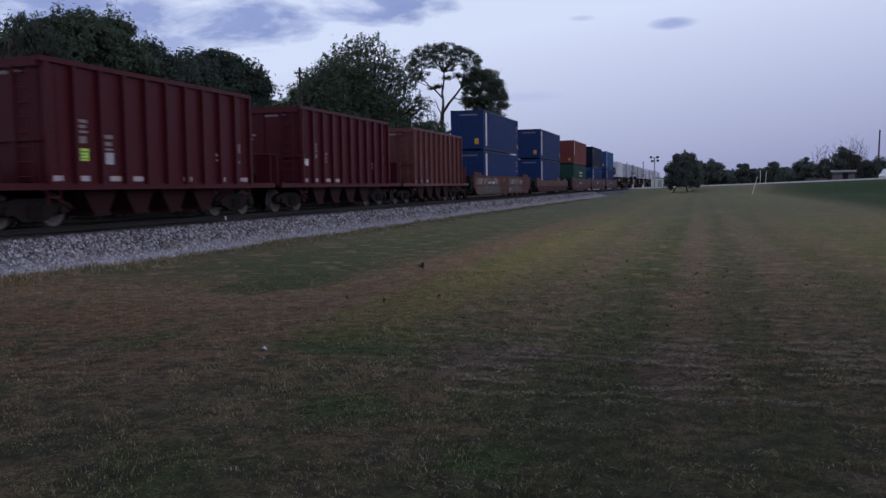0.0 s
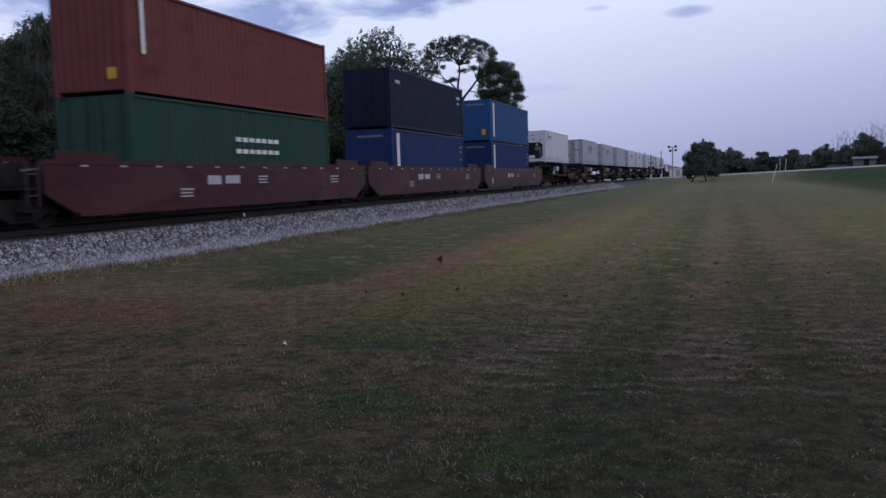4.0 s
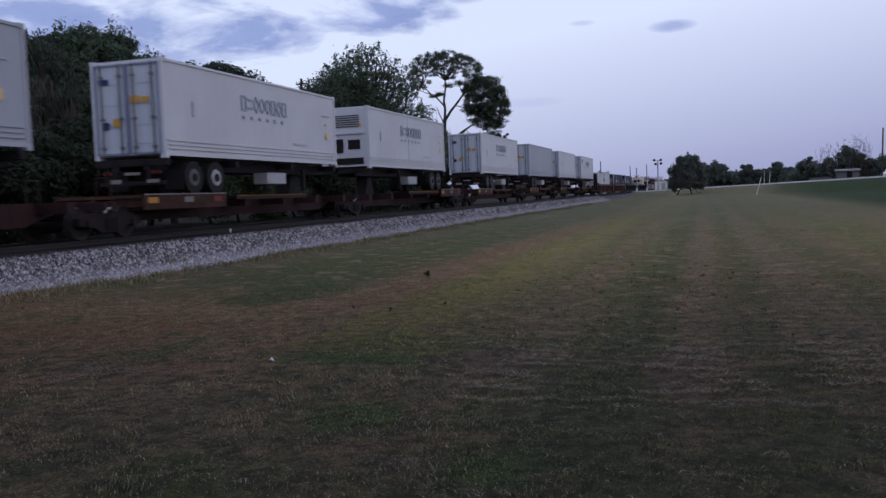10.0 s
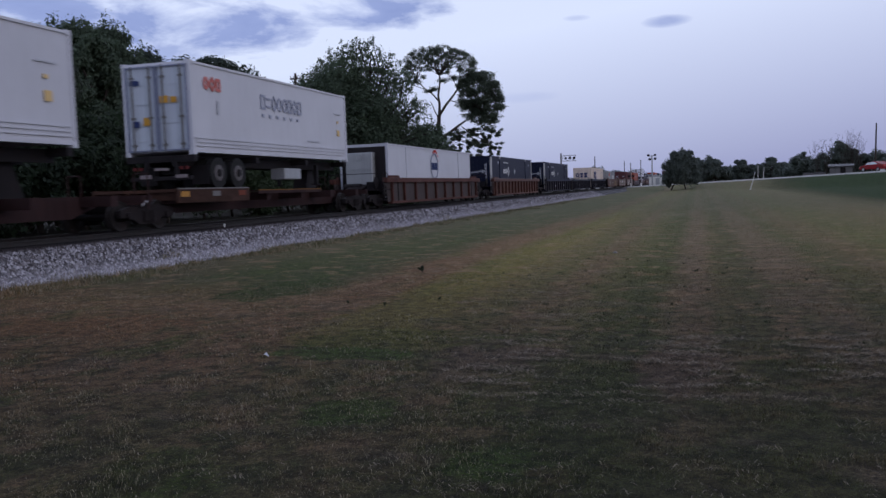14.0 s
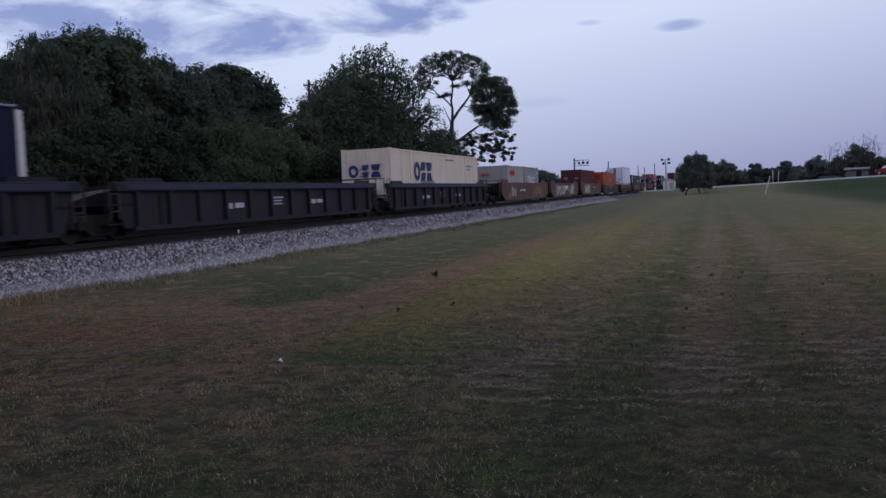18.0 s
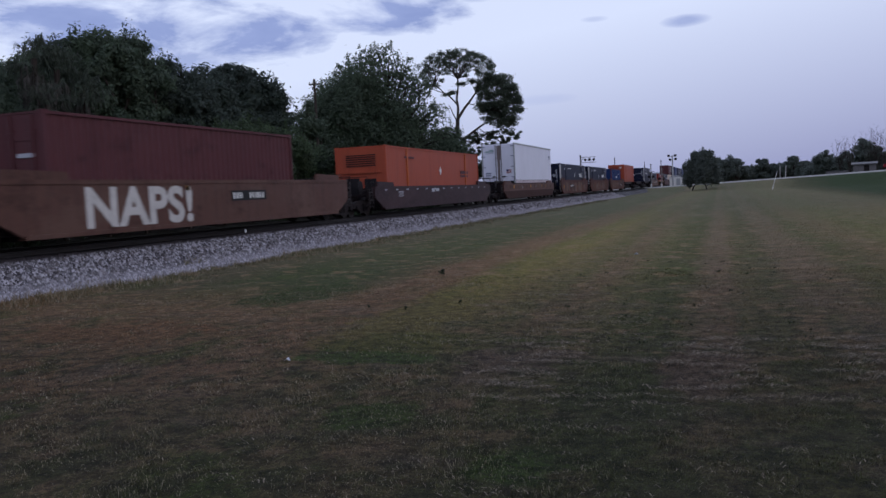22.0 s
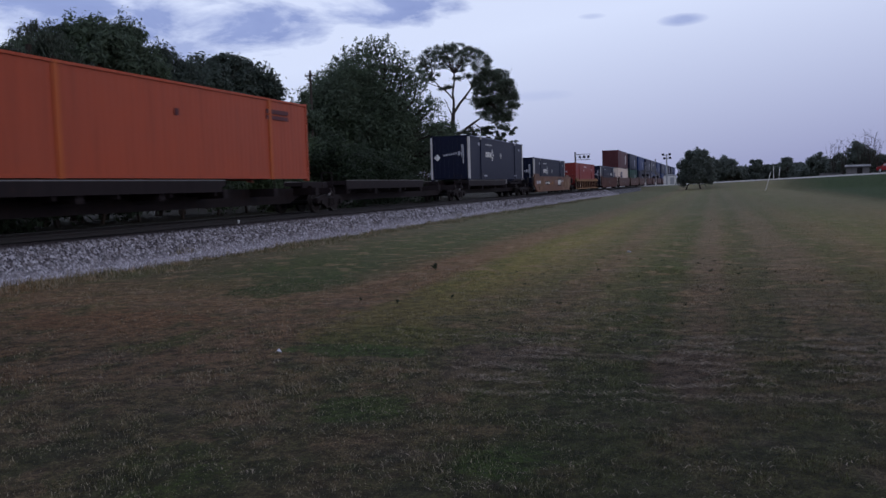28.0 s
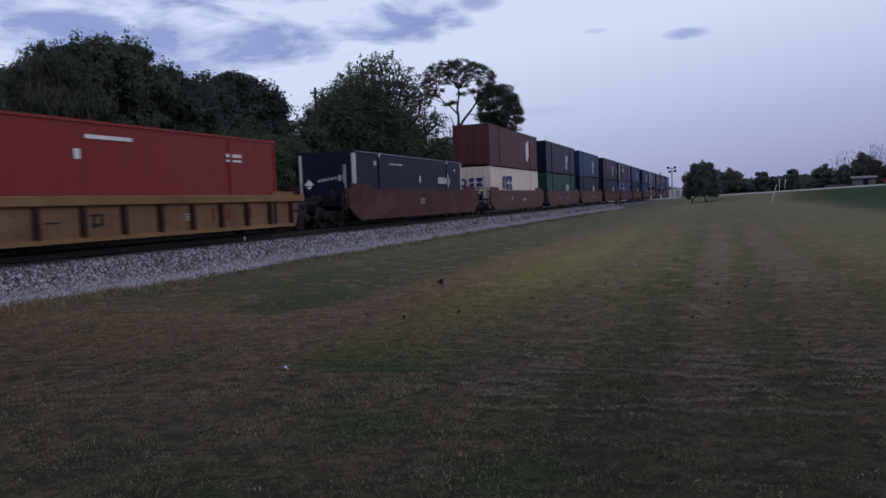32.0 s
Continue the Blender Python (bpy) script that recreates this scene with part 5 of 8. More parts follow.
            for fx, fz, wide in ((0.10, 2.12, 0.20), (0.02, 2.48, 0.15)):
                part("badge", f"reef_badge/{wide}", SLATE_MARK, c, lambda bm: slab(bm, [(wide * math.cos(a * 0.524), 0.06 * math.sin(a * 0.524)) for a in range(12)], -0.008, 0.004), at=(fx if turn == 0 else -fx, y - (0.006 if turn == 0 else -0.006), fz), turn=turn - 90)
        elif kind == "vented":
            part("machinery_panel", f"vent_panel/{H}", mat, c, lambda bm: (box(bm, -h + 0.1, h - 0.1, 0.02, 0.1, 0.1, H - 0.08), box(bm, -0.95, 0.95, -0.05, 0.02, 1.62, 1.72)), at=(0, y, 0), turn=turn)
            for z0 in spread(6, 1.95, 2.45):
                part("louvre", "vent_louvre", STEEL, c, lambda bm: box(bm, -0.75, 0.75, -0.012, 0.02, 0, 0.04), at=(0, y, z0), turn=turn)
            part("grille", "vent_grille", STEEL, c, lambda bm: (box(bm, -0.8, -0.1, -0.006, 0.03, 0.75, 1.4), box(bm, 0.15, 0.75, -0.006, 0.03, 0.9, 1.35), box(bm, -0.9, 0.9, -0.006, 0.03, 0.2, 0.5)), at=(0, y, 0), turn=turn)
    return c


def machinery_frame(bm, w, z0, z1):
    """A plate with an eight-sided opening, and a lip round it."""
    a, lo, hi, cut = 0.95, 0.34, 1.84, 0.24
    inner = [(-a, lo + cut), (-a + cut, lo), (a - cut, lo), (a, lo + cut), (a, hi - cut), (a - cut, hi), (-a + cut, hi), (-a, hi - cut)]
    outer = [(-w, z0 + 0.3), (-w + 0.3, z0), (w - 0.3, z0), (w, z0 + 0.3), (w, z1 - 0.3), (w - 0.3, z1), (-w + 0.3, z1), (-w, z1 - 0.3)]
    for k in range(8):
        m = (k + 1) % 8
        ring = [outer[k], outer[m], inner[m], inner[k]]
        front = [bm.verts.new((x, 0.0, z)) for x, z in ring]
        back = [bm.verts.new((x, 0.028, z)) for x, z in ring]
        bm.faces.new(front)
        bm.faces.new(back[::-1])
        for i in range(4):
            bm.faces.new((front[i], back[i], back[(i + 1) % 4], front[(i + 1) % 4]))
    for k, (x, z) in enumerate(((-w, z0), (w, z0), (w, z1), (-w, z1))):
        sx, sz = (1 if x < 0 else -1), (1 if z == z0 else -1)
        tri = [(x, z), (x + sx * 0.3, z), (x, z + sz * 0.3)]
        front = [bm.verts.new((p, 0.0, q)) for p, q in tri]
        back = [bm.verts.new((p, 0.028, q)) for p, q in tri]
        bm.faces.new(front)
        bm.faces.new(back[::-1])
        for i in range(3):
            bm.faces.new((front[i], back[i], back[(i + 1) % 3], front[(i + 1) % 3]))
    for k in range(8):
        (x0, q0), (x1, q1) = inner[k], inner[(k + 1) % 8]
        rod(bm, (x0, -0.005, q0), (x1, -0.005, q1), 0.022, n=6)
    bmesh.ops.recalc_face_normals(bm, faces=bm.faces)


def side_face(c, key, mat, W, rects, name="lettering", label=""):
    bars(c, key, mat, W / 2 + 0.004, 0, 0, rects, name, label=label)


def end_face(c, key, mat, rects, name="lettering"):
    if len(rects) <= 6:
        for a, b, lo, hi in rects:
            part(name, f"endmark/{b - a:.3f}{hi - lo:.3f}", mat, c, lambda bm: box(bm, 0, b - a, -0.012, 0.0, 0, hi - lo), at=(a, -0.015, lo))
        return
    part(name, key, mat, c, lambda bm: [box(bm, a, b, -0.012, 0.0, lo, hi) for a, b, lo, hi in rects], at=(0, -0.015, 0))["kind"] = "stuff"


def numbers_column(c, W, y, z0, z1, wide=0.38, mat=None, key="col"):
    """An upright column of painted characters near the end of a side, shown as bars."""
    k = max(4, int((z1 - z0) / 0.17))
    rects = [(y, y + wide, z0 + i * (z1 - z0) / k, z0 + (i + 0.93) * (z1 - z0) / k) for i in range(k)]
    side_face(c, f"{key}{y:.1f}{z0:.1f}{z1:.1f}{W}", mat or WHITE_MARK, W, rects)


def hoop(bm, y, z, w, h, stroke, a0=0.0, a1=360.0):
    """A thin oval band, or a stretch of one, from angle a0 to a1."""
    k = max(4, int((a1 - a0) / 24))
    for i in range(k):
        a, b = radians(a0 + (a1 - a0) * i / k), radians(a0 + (a1 - a0) * (i + 1) / k)
        pts = [(y + (w - o) * math.cos(t), z + (h - o) * math.sin(t)) for t, o in ((a, stroke), (a, 0), (b, 0), (b, stroke))]
        slab(bm, pts, -0.012, 0.006)


def stripe(bm, y0, z0, y1, z1, stroke):
    d = Vector((y1 - y0, z1 - z0)).normalized() * stroke / 2
    slab(bm, [(y0 + d.y, z0 - d.x), (y1 + d.y, z1 - d.x), (y1 - d.y, z1 + d.x), (y0 - d.y, z0 + d.x)], -0.012, 0.006)


def emblem_row(c, key, mat, x, y, z, w, h, stroke, order):
    """A row of plain outlined shapes: hoops, diamonds, frames and pairs of bars."""
    for i, kind in enumerate(order):
        def draw(bm):
            if kind == "o":
                hoop(bm, w * 0.42, h / 2, w * 0.42, h / 2, stroke)
            elif kind == "d":
                for a, b in (((0, h / 2), (w * 0.42, h)), ((w * 0.42, h), (w * 0.84, h / 2)), ((w * 0.84, h / 2), (w * 0.42, 0)), ((w * 0.42, 0), (0, h / 2))):
                    stripe(bm, *a, *b, stroke)
            elif kind == "r":
                box(bm, -0.012, 0.006, 0, w * 0.8, 0, stroke), box(bm, -0.012, 0.006, 0, w * 0.8, h - stroke, h)
                box(bm, -0.012, 0.006, 0, stroke, stroke, h - stroke), box(bm, -0.012, 0.006, w * 0.8 - stroke, w * 0.8, stroke, h - stroke)
            else:
                box(bm, -0.012, 0.006, 0, w * 0.8, h * 0.16, h * 0.16 + stroke), box(bm, -0.012, 0.006, 0, w * 0.8, h * 0.70, h * 0.70 + stroke)
        part("logo", f"{key}/{kind}", mat, c, draw, at=(x, y + i * w, z))


PALE_OCHRE = paint("faded_yellow_label", (0.62, 0.44, 0.20), 0.6, 0.4)
FADED_RED_MARK = paint("faded_red_lettering", (0.52, 0.16, 0.14), 0.6, 0.4)
LOGO_GREY = paint("faded_blue_grey_lettering", (0.30, 0.32, 0.40), 0.6, 0.4)


def reefer(s, label, mat, near="door", logo=True, red=False):
    c = container(s, 2.22, mat, label, near=near, flat=True, trim=mat, name="refrigerated_container", group="refrigerated containers")
    part("base_mouldings", "reef_mould", mat, c, lambda bm: [box(bm, 1.218, 1.235, 0.15, 12.0, z, z + 0.045) for z in (0.26, 0.38, 0.50)])
    if logo:
        emblem_row(c, "reef_logo", LOGO_GREY, 1.224, 4.45, 1.72, 0.42, 0.52, 0.07, "rhdoordr")
        side_face(c, "reef_line", LOGO_GREY, 2.44, [(4.5 + i * 0.56, 4.64 + i * 0.56, 1.44, 1.56) for i in range(6)], "logo")
    if red:
        emblem_row(c, "reef_red", FADED_RED_MARK, 1.224, 0.75, 2.05, 0.36, 0.42, 0.09, "odr")
    side_face(c, "reef_yellow", PALE_OCHRE, 2.44, [(11.15, 11.4, 1.08, 1.34), (11.15, 11.3, 1.62, 1.72)], "label")
    side_face(c, "reef_small", GREY_MARK, 2.44, [(8.2, 9.3, 0.72, 0.78), (10.9, 11.6, 2.0, 2.04), (1.5, 1.62, 1.3, 1.75)], "stencil")
    if near == "door":
        for x in (-1.10, 0.02):
            part("door_seal", "reef_seal", SLATE_MARK, c, lambda bm: (box(bm, 0, 0.045, -0.03, 0.01, 0.14, 2.78), box(bm, 1.035, 1.08, -0.03, 0.01, 0.14, 2.78), box(bm, 0.045, 1.035, -0.03, 0.01, 2.735, 2.78), box(bm, 0.045, 1.035, -0.03, 0.01, 0.14, 0.185)), at=(x, 0, 0))
        end_face(c, "reef_tag", YELLOW_MARK, [(0.12, 0.42, 1.62, 1.84), (-0.5, -0.25, 0.95, 1.2), (0.5, 0.72, 1.62, 1.8)], "label")
        end_face(c, "reef_id", BLUE_MARK, [(-0.95, -0.6, 2.2, 2.36), (-0.85, -0.65, 0.9, 1.1)], "label")
    else:
        if not logo:
            part("emblem", "reef_mark", SLATE_MARK, c, lambda bm: slab(bm, [(0, 0), (0.30, -0.1), (0.42, 0.2), (0.34, 0.55), (0.20, 0.62), (0.24, 0.22)], -0.012, 0.006), at=(1.224, 0.75, 2.05))
            emblem_row(c, "reef_row", LOGO_GREY, 1.224, 1.45, 2.20, 0.20, 0.26, 0.05, "dodrod")
        part("wall_seam", "reef_seam", GREY_MARK, c, lambda bm: box(bm, -0.002, 0.006, -0.012, 0.012, 0.3, 2.75), at=(1.222, 5.6, 0))
        end_face(c, "reef_tag2", YELLOW_MARK, [(-0.9, -0.75, 1.9, 2.05), (0.7, 0.82, 1.95, 2.1)], "label")
    return c


def chassis(s, near_wheels, mat, bright=False):
    """The road chassis under a refrigerated container, tied down on a spine car."""
    c = rolls(thing("container_chassis", "dark steel road chassis with double wheels under a container", "trailer chassis", "container chassis"), s, 1.15)
    for x in (-0.5, 0.5):
        part("frame_rail", "ch_rail", mat, c, lambda bm: box(bm, -0.07, 0.07, 0, 12.1, 0.72, 1.06), at=(x, 0, 0))
    for y in (0.1, 4.0, 8.0, 11.9):
        part("cross_member", "ch_cross", mat, c, lambda bm: box(bm, -1.22, 1.22, -0.1, 0.1, 0.86, 1.065), at=(0, y, 0))
    y0 = 2.0 if near_wheels else 12.1 - 2.0
    for k, y in enumerate((y0 - 0.62, y0 + 0.62)):
        part("axle", "ch_axle", STEEL, c, lambda bm: rod(bm, (-1.0, 0, 0), (1.0, 0, 0), 0.07, n=8), at=(0, y, 0.5))
        for side in (1, -1):
            for x in (0.78, 1.10):
                w = part("tyre", "ch_tyre", RUBBER, c, lambda bm: (rod(bm, (-0.12, 0, 0), (0.12, 0, 0), 0.50, n=18),), at=(x * side, y, 0.5), bevel=0.0)
            part("wheel_rim", "ch_rim", GALV if bright and k == 1 else WHEEL_STEEL, c, lambda bm: rod(bm, (-0.02, 0, 0), (0.03, 0, 0), 0.28, 0.25, 16), at=(1.215 * side, y, 0.5), turn=0 if side > 0 else 180)
            part("hub", "ch_hub", STEEL, c, lambda bm: rod(bm, (0.0, 0, 0), (0.06, 0, 0), 0.15, 0.12, 10), at=(1.222 * side, y, 0.5), turn=0 if side > 0 else 180)
    part("suspension", "ch_susp", STEEL, c, lambda bm: (box(bm, -0.62, 0.62, -1.1, 1.1, 0.5, 0.72), [box(bm, x - 0.3, x + 0.3, 1.25, 1.28, 0.15, 0.75) for x in (-0.95, 0.95)]), at=(0, y0, 0), turn=180 if near_wheels else 0)
    part("bumper", "ch_bumper", mat, c, lambda bm: (box(bm, -1.1, 1.1, -0.06, 0.06, 0.30, 0.42), box(bm, -0.6, -0.5, -0.04, 0.04, 0.4, 0.9), box(bm, 0.5, 0.6, -0.04, 0.04, 0.4, 0.9)), at=(0, 0.05 if near_wheels else 12.05, 0))
    part("tail_lights", "ch_lights", DARK_RED_LENS, c, lambda bm: [box(bm, x, x + 0.12, -0.02, 0.02, 0.62, 0.72) for x in (-1.0, -0.8, 0.68, 0.88)], at=(0, 0.02 if near_wheels else 12.08, 0))
    for a, b, lo, hi in ((-0.75, -0.35, 0.36, 0.48), (-0.2, 0.3, 0.60, 0.68), (0.55, 0.95, 0.36, 0.46)):
        part("rear_plate", f"ch_plate/{a}", DIM_MARK, c, lambda bm: box(bm, a, b, -0.02, 0.01, lo, hi), at=(0, -0.01 if near_wheels else 12.11, 0))
    yl = 8.4 if near_wheels else 12.1 - 8.4
    for x in (-0.85, 0.85):
        part("landing_leg", "ch_leg", mat, c, lambda bm: (box(bm, -0.07, 0.07, -0.07, 0.07, 0.12, 0.9), box(bm, -0.15, 0.15, -0.15, 0.15, 0.08, 0.12)), at=(x, yl + 1.2, 0))
    part("fuel_box", "ch_box", GALV, c, lambda bm: box(bm, 0.55, 1.15, -0.7, 0.7, 0.30, 0.72), "pale metal box slung under the chassis", at=(0, yl - 1.5 if near_wheels else yl + 2.6, 0), bevel=0.03)
    return c


# ---- the train, front to rear: s is metres along the track from abreast the operator at the start ----
DARK_RED = paint("dark_red_hopper_paint", (0.057, 0.0082, 0.0130), 0.65, 0.4, 0.2)
FADED_RED = paint("faded_red_hopper_paint", (0.104, 0.036, 0.035), 0.65, 0.5, 0.35, blotch=(0.150, 0.062, 0.055))
NAVY = paint("deep_blue_container_paint", (0.0070, 0.0255, 0.098), 0.45, 0.35, 0.08)
MIDBLUE = paint("bright_blue_container_paint", (0.014, 0.070, 0.190), 0.45, 0.35, 0.08)
INK = paint("ink_blue_container_paint", (0.0052, 0.0078, 0.024), 0.45, 0.35, 0.05)
BRICK = paint("brick_red_container_paint", (0.135, 0.034, 0.033), 0.5, 0.4, 0.2, blotch=(0.165, 0.050, 0.046))
GREEN = paint("dark_green_container_paint", (0.015, 0.051, 0.039), 0.5, 0.4, 0.15)
WHITE_A = paint("off_white_container_paint", (0.525, 0.530, 0.572), 0.45, 0.07, 0.02)
WHITE_B = paint("grey_white_container_paint", (0.345, 0.358, 0.410), 0.5, 0.10, 0.02)
CREAM = paint("cream_container_paint", (0.66, 0.55, 0.465), 0.5, 0.35, 0.05)
GREY = paint("grey_container_paint", (0.315, 0.3075, 0.3), 0.5, 0.4, 0.1)
ORANGE = paint("orange_container_paint", (0.33, 0.064, 0.030), 0.45, 0.35, 0.05)
PLUM = paint("plum_container_paint", (0.082, 0.026, 0.03), 0.5, 0.4, 0.15, blotch=(0.105, 0.036, 0.040))
FADED_ORANGE = paint("faded_yellow_orange_paint", (0.38, 0.090, 0.026), 0.5, 0.4, 0.05)
RED = paint("signal_red_container_paint", (0.205, 0.028, 0.024), 0.45, 0.35, 0.05)
WELL_RED = paint("oxide_red_well_paint", (0.052, 0.0165, 0.019), 0.65, 0.5, 0.35, blotch=(0.090, 0.036, 0.036))
WELL_RUST = paint("rusty_brown_well_paint", (0.078, 0.032, 0.026), 0.7, 0.8, 0.75, blotch=(0.125, 0.068, 0.056))
WELL_TAN = paint("tan_brown_well_paint", (0.090, 0.043, 0.032), 0.65, 0.75, 0.65, blotch=(0.140, 0.082, 0.062))
WELL_YELLOW = paint("yellow_ochre_well_paint", (0.128, 0.056, 0.032), 0.65, 0.8, 0.7, blotch=(0.225, 0.125, 0.070))
WELL_GOLD = paint("weathered_gold_well_paint", (0.205, 0.112, 0.048), 0.6, 0.6, 0.4, blotch=(0.260, 0.160, 0.082))
PANEL_GOLD = paint("dusty_gold_well_panel", (0.170, 0.100, 0.058), 0.7, 0.6, 0.4, blotch=(0.215, 0.138, 0.088))
WELL_ORANGE = paint("orange_brown_well_paint", (0.084, 0.036, 0.027), 0.65, 0.7, 0.55, blotch=(0.120, 0.068, 0.050))
WELL_DARK = paint("dark_red_brown_panel_paint", (0.048, 0.023, 0.019), 0.7, 0.6, 0.4)
# white tinted blue in place of the sky mirrored on the smooth sides
TRAILER_WHITE = paint("smooth_white_trailer_panel", (0.645, 0.655, 0.735), 0.4, 0.05)
WELL_PLUM = paint("plum_brown_well_paint", (0.036, 0.018, 0.020), 0.65, 0.5, 0.3, blotch=(0.062, 0.034, 0.036))
WELL_INK = paint("blue_black_well_paint", (0.0190, 0.0185, 0.0260), 0.6, 0.5, 0.25)
PANEL_GREY = paint("dusty_grey_well_panel", (0.063, 0.051, 0.0492), 0.7, 0.5, 0.35)
PANEL_DARK = paint("dusty_dark_well_panel", (0.030, 0.026, 0.032), 0.7, 0.6, 0.4)
SPINE_RED = paint("oxide_spine_car_paint", (0.034, 0.019, 0.019), 0.7, 0.6, 0.3)
PLATFORM_BROWN = paint("brown_platform_paint", (0.052, 0.028, 0.021), 0.7, 0.7, 0.5, blotch=(0.085, 0.045, 0.036))
SPINE_DARK = paint("dark_brown_spine_paint", (0.019, 0.015, 0.016), 0.7, 0.5, 0.3)
STRIPE_BLUE = paint("slate_blue_chord_paint", (0.030, 0.036, 0.062), 0.6, 0.5, 0.3)

DUSTY_BLUE = paint("dusty_blue_rail_paint", (0.026, 0.034, 0.066), 0.6, 0.4, 0.1)
EDGE_GREY = paint("pale_grey_blue_edge", (0.090, 0.098, 0.125), 0.6, 0.4, 0.1)


def blue_box(s, z, mat, label, column=(0.62, 0.35, 2.7)):
    c = container(s, z, mat, label, foot=DUSTY_BLUE)
    part("upper_edge", "blue_edge", EDGE_GREY, c, lambda bm: box(bm, 1.226, 1.234, 0.2, 12.0, 2.835, 2.868), "pale worn edge along the top rail")
    numbers_column(c, 2.44, column[0], column[1], column[2])
    end_face(c, "blue_tag", YELLOW_MARK, [(0.55, 0.85, 0.45, 0.85)], "label")
    side_face(c, "blue_side_tag", YELLOW_MARK, 2.44, [(11.75, 12.0, 0.5, 0.85)], "label")
    end_face(c, "blue_id", DIM_MARK, [(-0.55 + i * 0.12, -0.46 + i * 0.12, 2.5, 2.6) for i in range(11)])
    side_face(c, "blue_far", DIM_MARK, 2.44, [(11.3, 11.75, 2.2, 2.32), (11.3, 11.75, 1.95, 2.05), (11.3, 11.7, 1.5, 1.6)])
    return c


def domestic(s, z, mat, label, style, L=16.15):
    """A 53-foot domestic container."""
    if style in ("bolt", "bolt_far"):       # ink blue with pale end posts and a ring-shaped logo
        c = container(s, z, mat, label, L=L, W=2.6, posts=RUSTY_WHITE, near="end", flat=False)
        for y in (2.9, L - 2.9):
            part("lift_post", "lift_post", mat, c, lambda bm: box(bm, 1.26, 1.312, -0.06, 0.06, 0.05, 2.70), at=(0, y, 0))
            part("lift_casting", "lift_cap", RUSTY_WHITE, c, lambda bm: box(bm, 1.24, 1.318, -0.10, 0.10, 2.70, 2.87), at=(0, y, 0))
        part("top_stripe", f"top_stripe/{L}", SLATE_MARK, c, lambda bm: box(bm, 1.30, 1.315, 0.2, L - 0.2, 2.84, 2.88))

        far = 6.6 if style == "bolt_far" else -0.8

        def ring(bm):
            hoop(bm, 0, 0, 0.27, 0.27, 0.075)
            for a in (0.0, 1.57, 3.14, 4.71):
                y, z0 = 0.33 * math.cos(a), 0.33 * math.sin(a)
                box(bm, -0.01, 0.006, y - 0.06, y + 0.06, z0 - 0.06, z0 + 0.06)
        part("logo", "bolt_ring", WHITE_MARK, c, ring, at=(1.306, 6.75 + far, 1.75))
        emblem_row(c, "bolt_word", WHITE_MARK, 1.306, 4.95 + far, 1.58, 0.36, 0.34, 0.07, "rdrd")
        side_face(c, f"bolt_word{far}", WHITE_MARK, 2.6, [(4.2 + i * 0.2, 4.29 + i * 0.2, 2.38, 2.46) for i in range(9)], "stencil")
        side_face(c, "bolt_small", GREY_MARK, 2.6, [(2.2, 2.5, 2.3, 2.5), (L - 1.6, L - 1.3, 2.3, 2.45), (3.6, 4.4, 0.25, 0.36), (L - 3.2, L - 2.5, 0.3, 0.38)], "stencil")
        part("placard", "diamond", WHITE_MARK, c, lambda bm: slab(bm, [(0, -0.21), (0.16, 0), (0, 0.21), (-0.16, 0)], -0.01, 0.006), at=(1.306, 8.5, 1.75))
        end_face(c, "bolt_end", GREY_MARK, [(-0.42 + i * 0.16, -0.33 + i * 0.16, 1.58 + 0.02 * i, 1.70 + 0.02 * i) for i in range(6)] + [(0.55, 0.68, 1.60, 1.86), (0.72, 0.80, 1.66, 1.80), (0.86, 0.92, 1.1, 2.3), (0.78, 0.82, 1.5, 2.3)])
        part("end_placard", "end_diamond", WHITE_MARK, c, lambda bm: slab(bm, [(-0.22, 0), (0, -0.22), (0.22, 0), (0, 0.22)], -0.01, 0.01), at=(-0.85, -0.012, 1.5), turn=-90)
        return c
    c = container(s, z, mat, label, L=L, W=2.6, near="vented" if style == "vented" else "door")
    for y in (2.9, L - 2.9):
        part("lift_post", "lift_post2", FADED_ORANGE if mat is ORANGE else mat, c, lambda bm: box(bm, 1.26, 1.312, -0.09, 0.09, 0.05, 2.85), at=(0, y, 0))
    return c


def emblem_shapes(bm):
    """A broad hoop, two stacked slabs and two blunt wedges, as plain thick shapes."""
    hoop(bm, 0.46, 0.5, 0.46, 0.5, 0.24)
    slab(bm, [(1.04, 0.54), (1.72, 0.54), (1.88, 1.0), (1.20, 1.0)], -0.012, 0.006)
    slab(bm, [(1.04, 0.0), (1.72, 0.0), (1.88, 0.44), (1.20, 0.44)], -0.012, 0.006)
    slab(bm, [(2.0, 0.0), (2.96, 0.0), (2.74, 0.44), (2.22, 0.44)], -0.012, 0.006)
    slab(bm, [(2.22, 0.54), (2.74, 0.54), (2.96, 1.0), (2.0, 1.0)], -0.012, 0.006)


def block_emblem(c, x, y, z):
    part("emblem", "block_emblem", BLUE_MARK, c, emblem_shapes, "dark blue block emblem", at=(x, y, z))


def end_emblem(c):
    e = part("emblem", "block_emblem", BLUE_MARK, c, emblem_shapes, at=(-0.95, -0.02, 1.5), turn=-90)
    e.scale = (1.0, 0.58, 0.62)


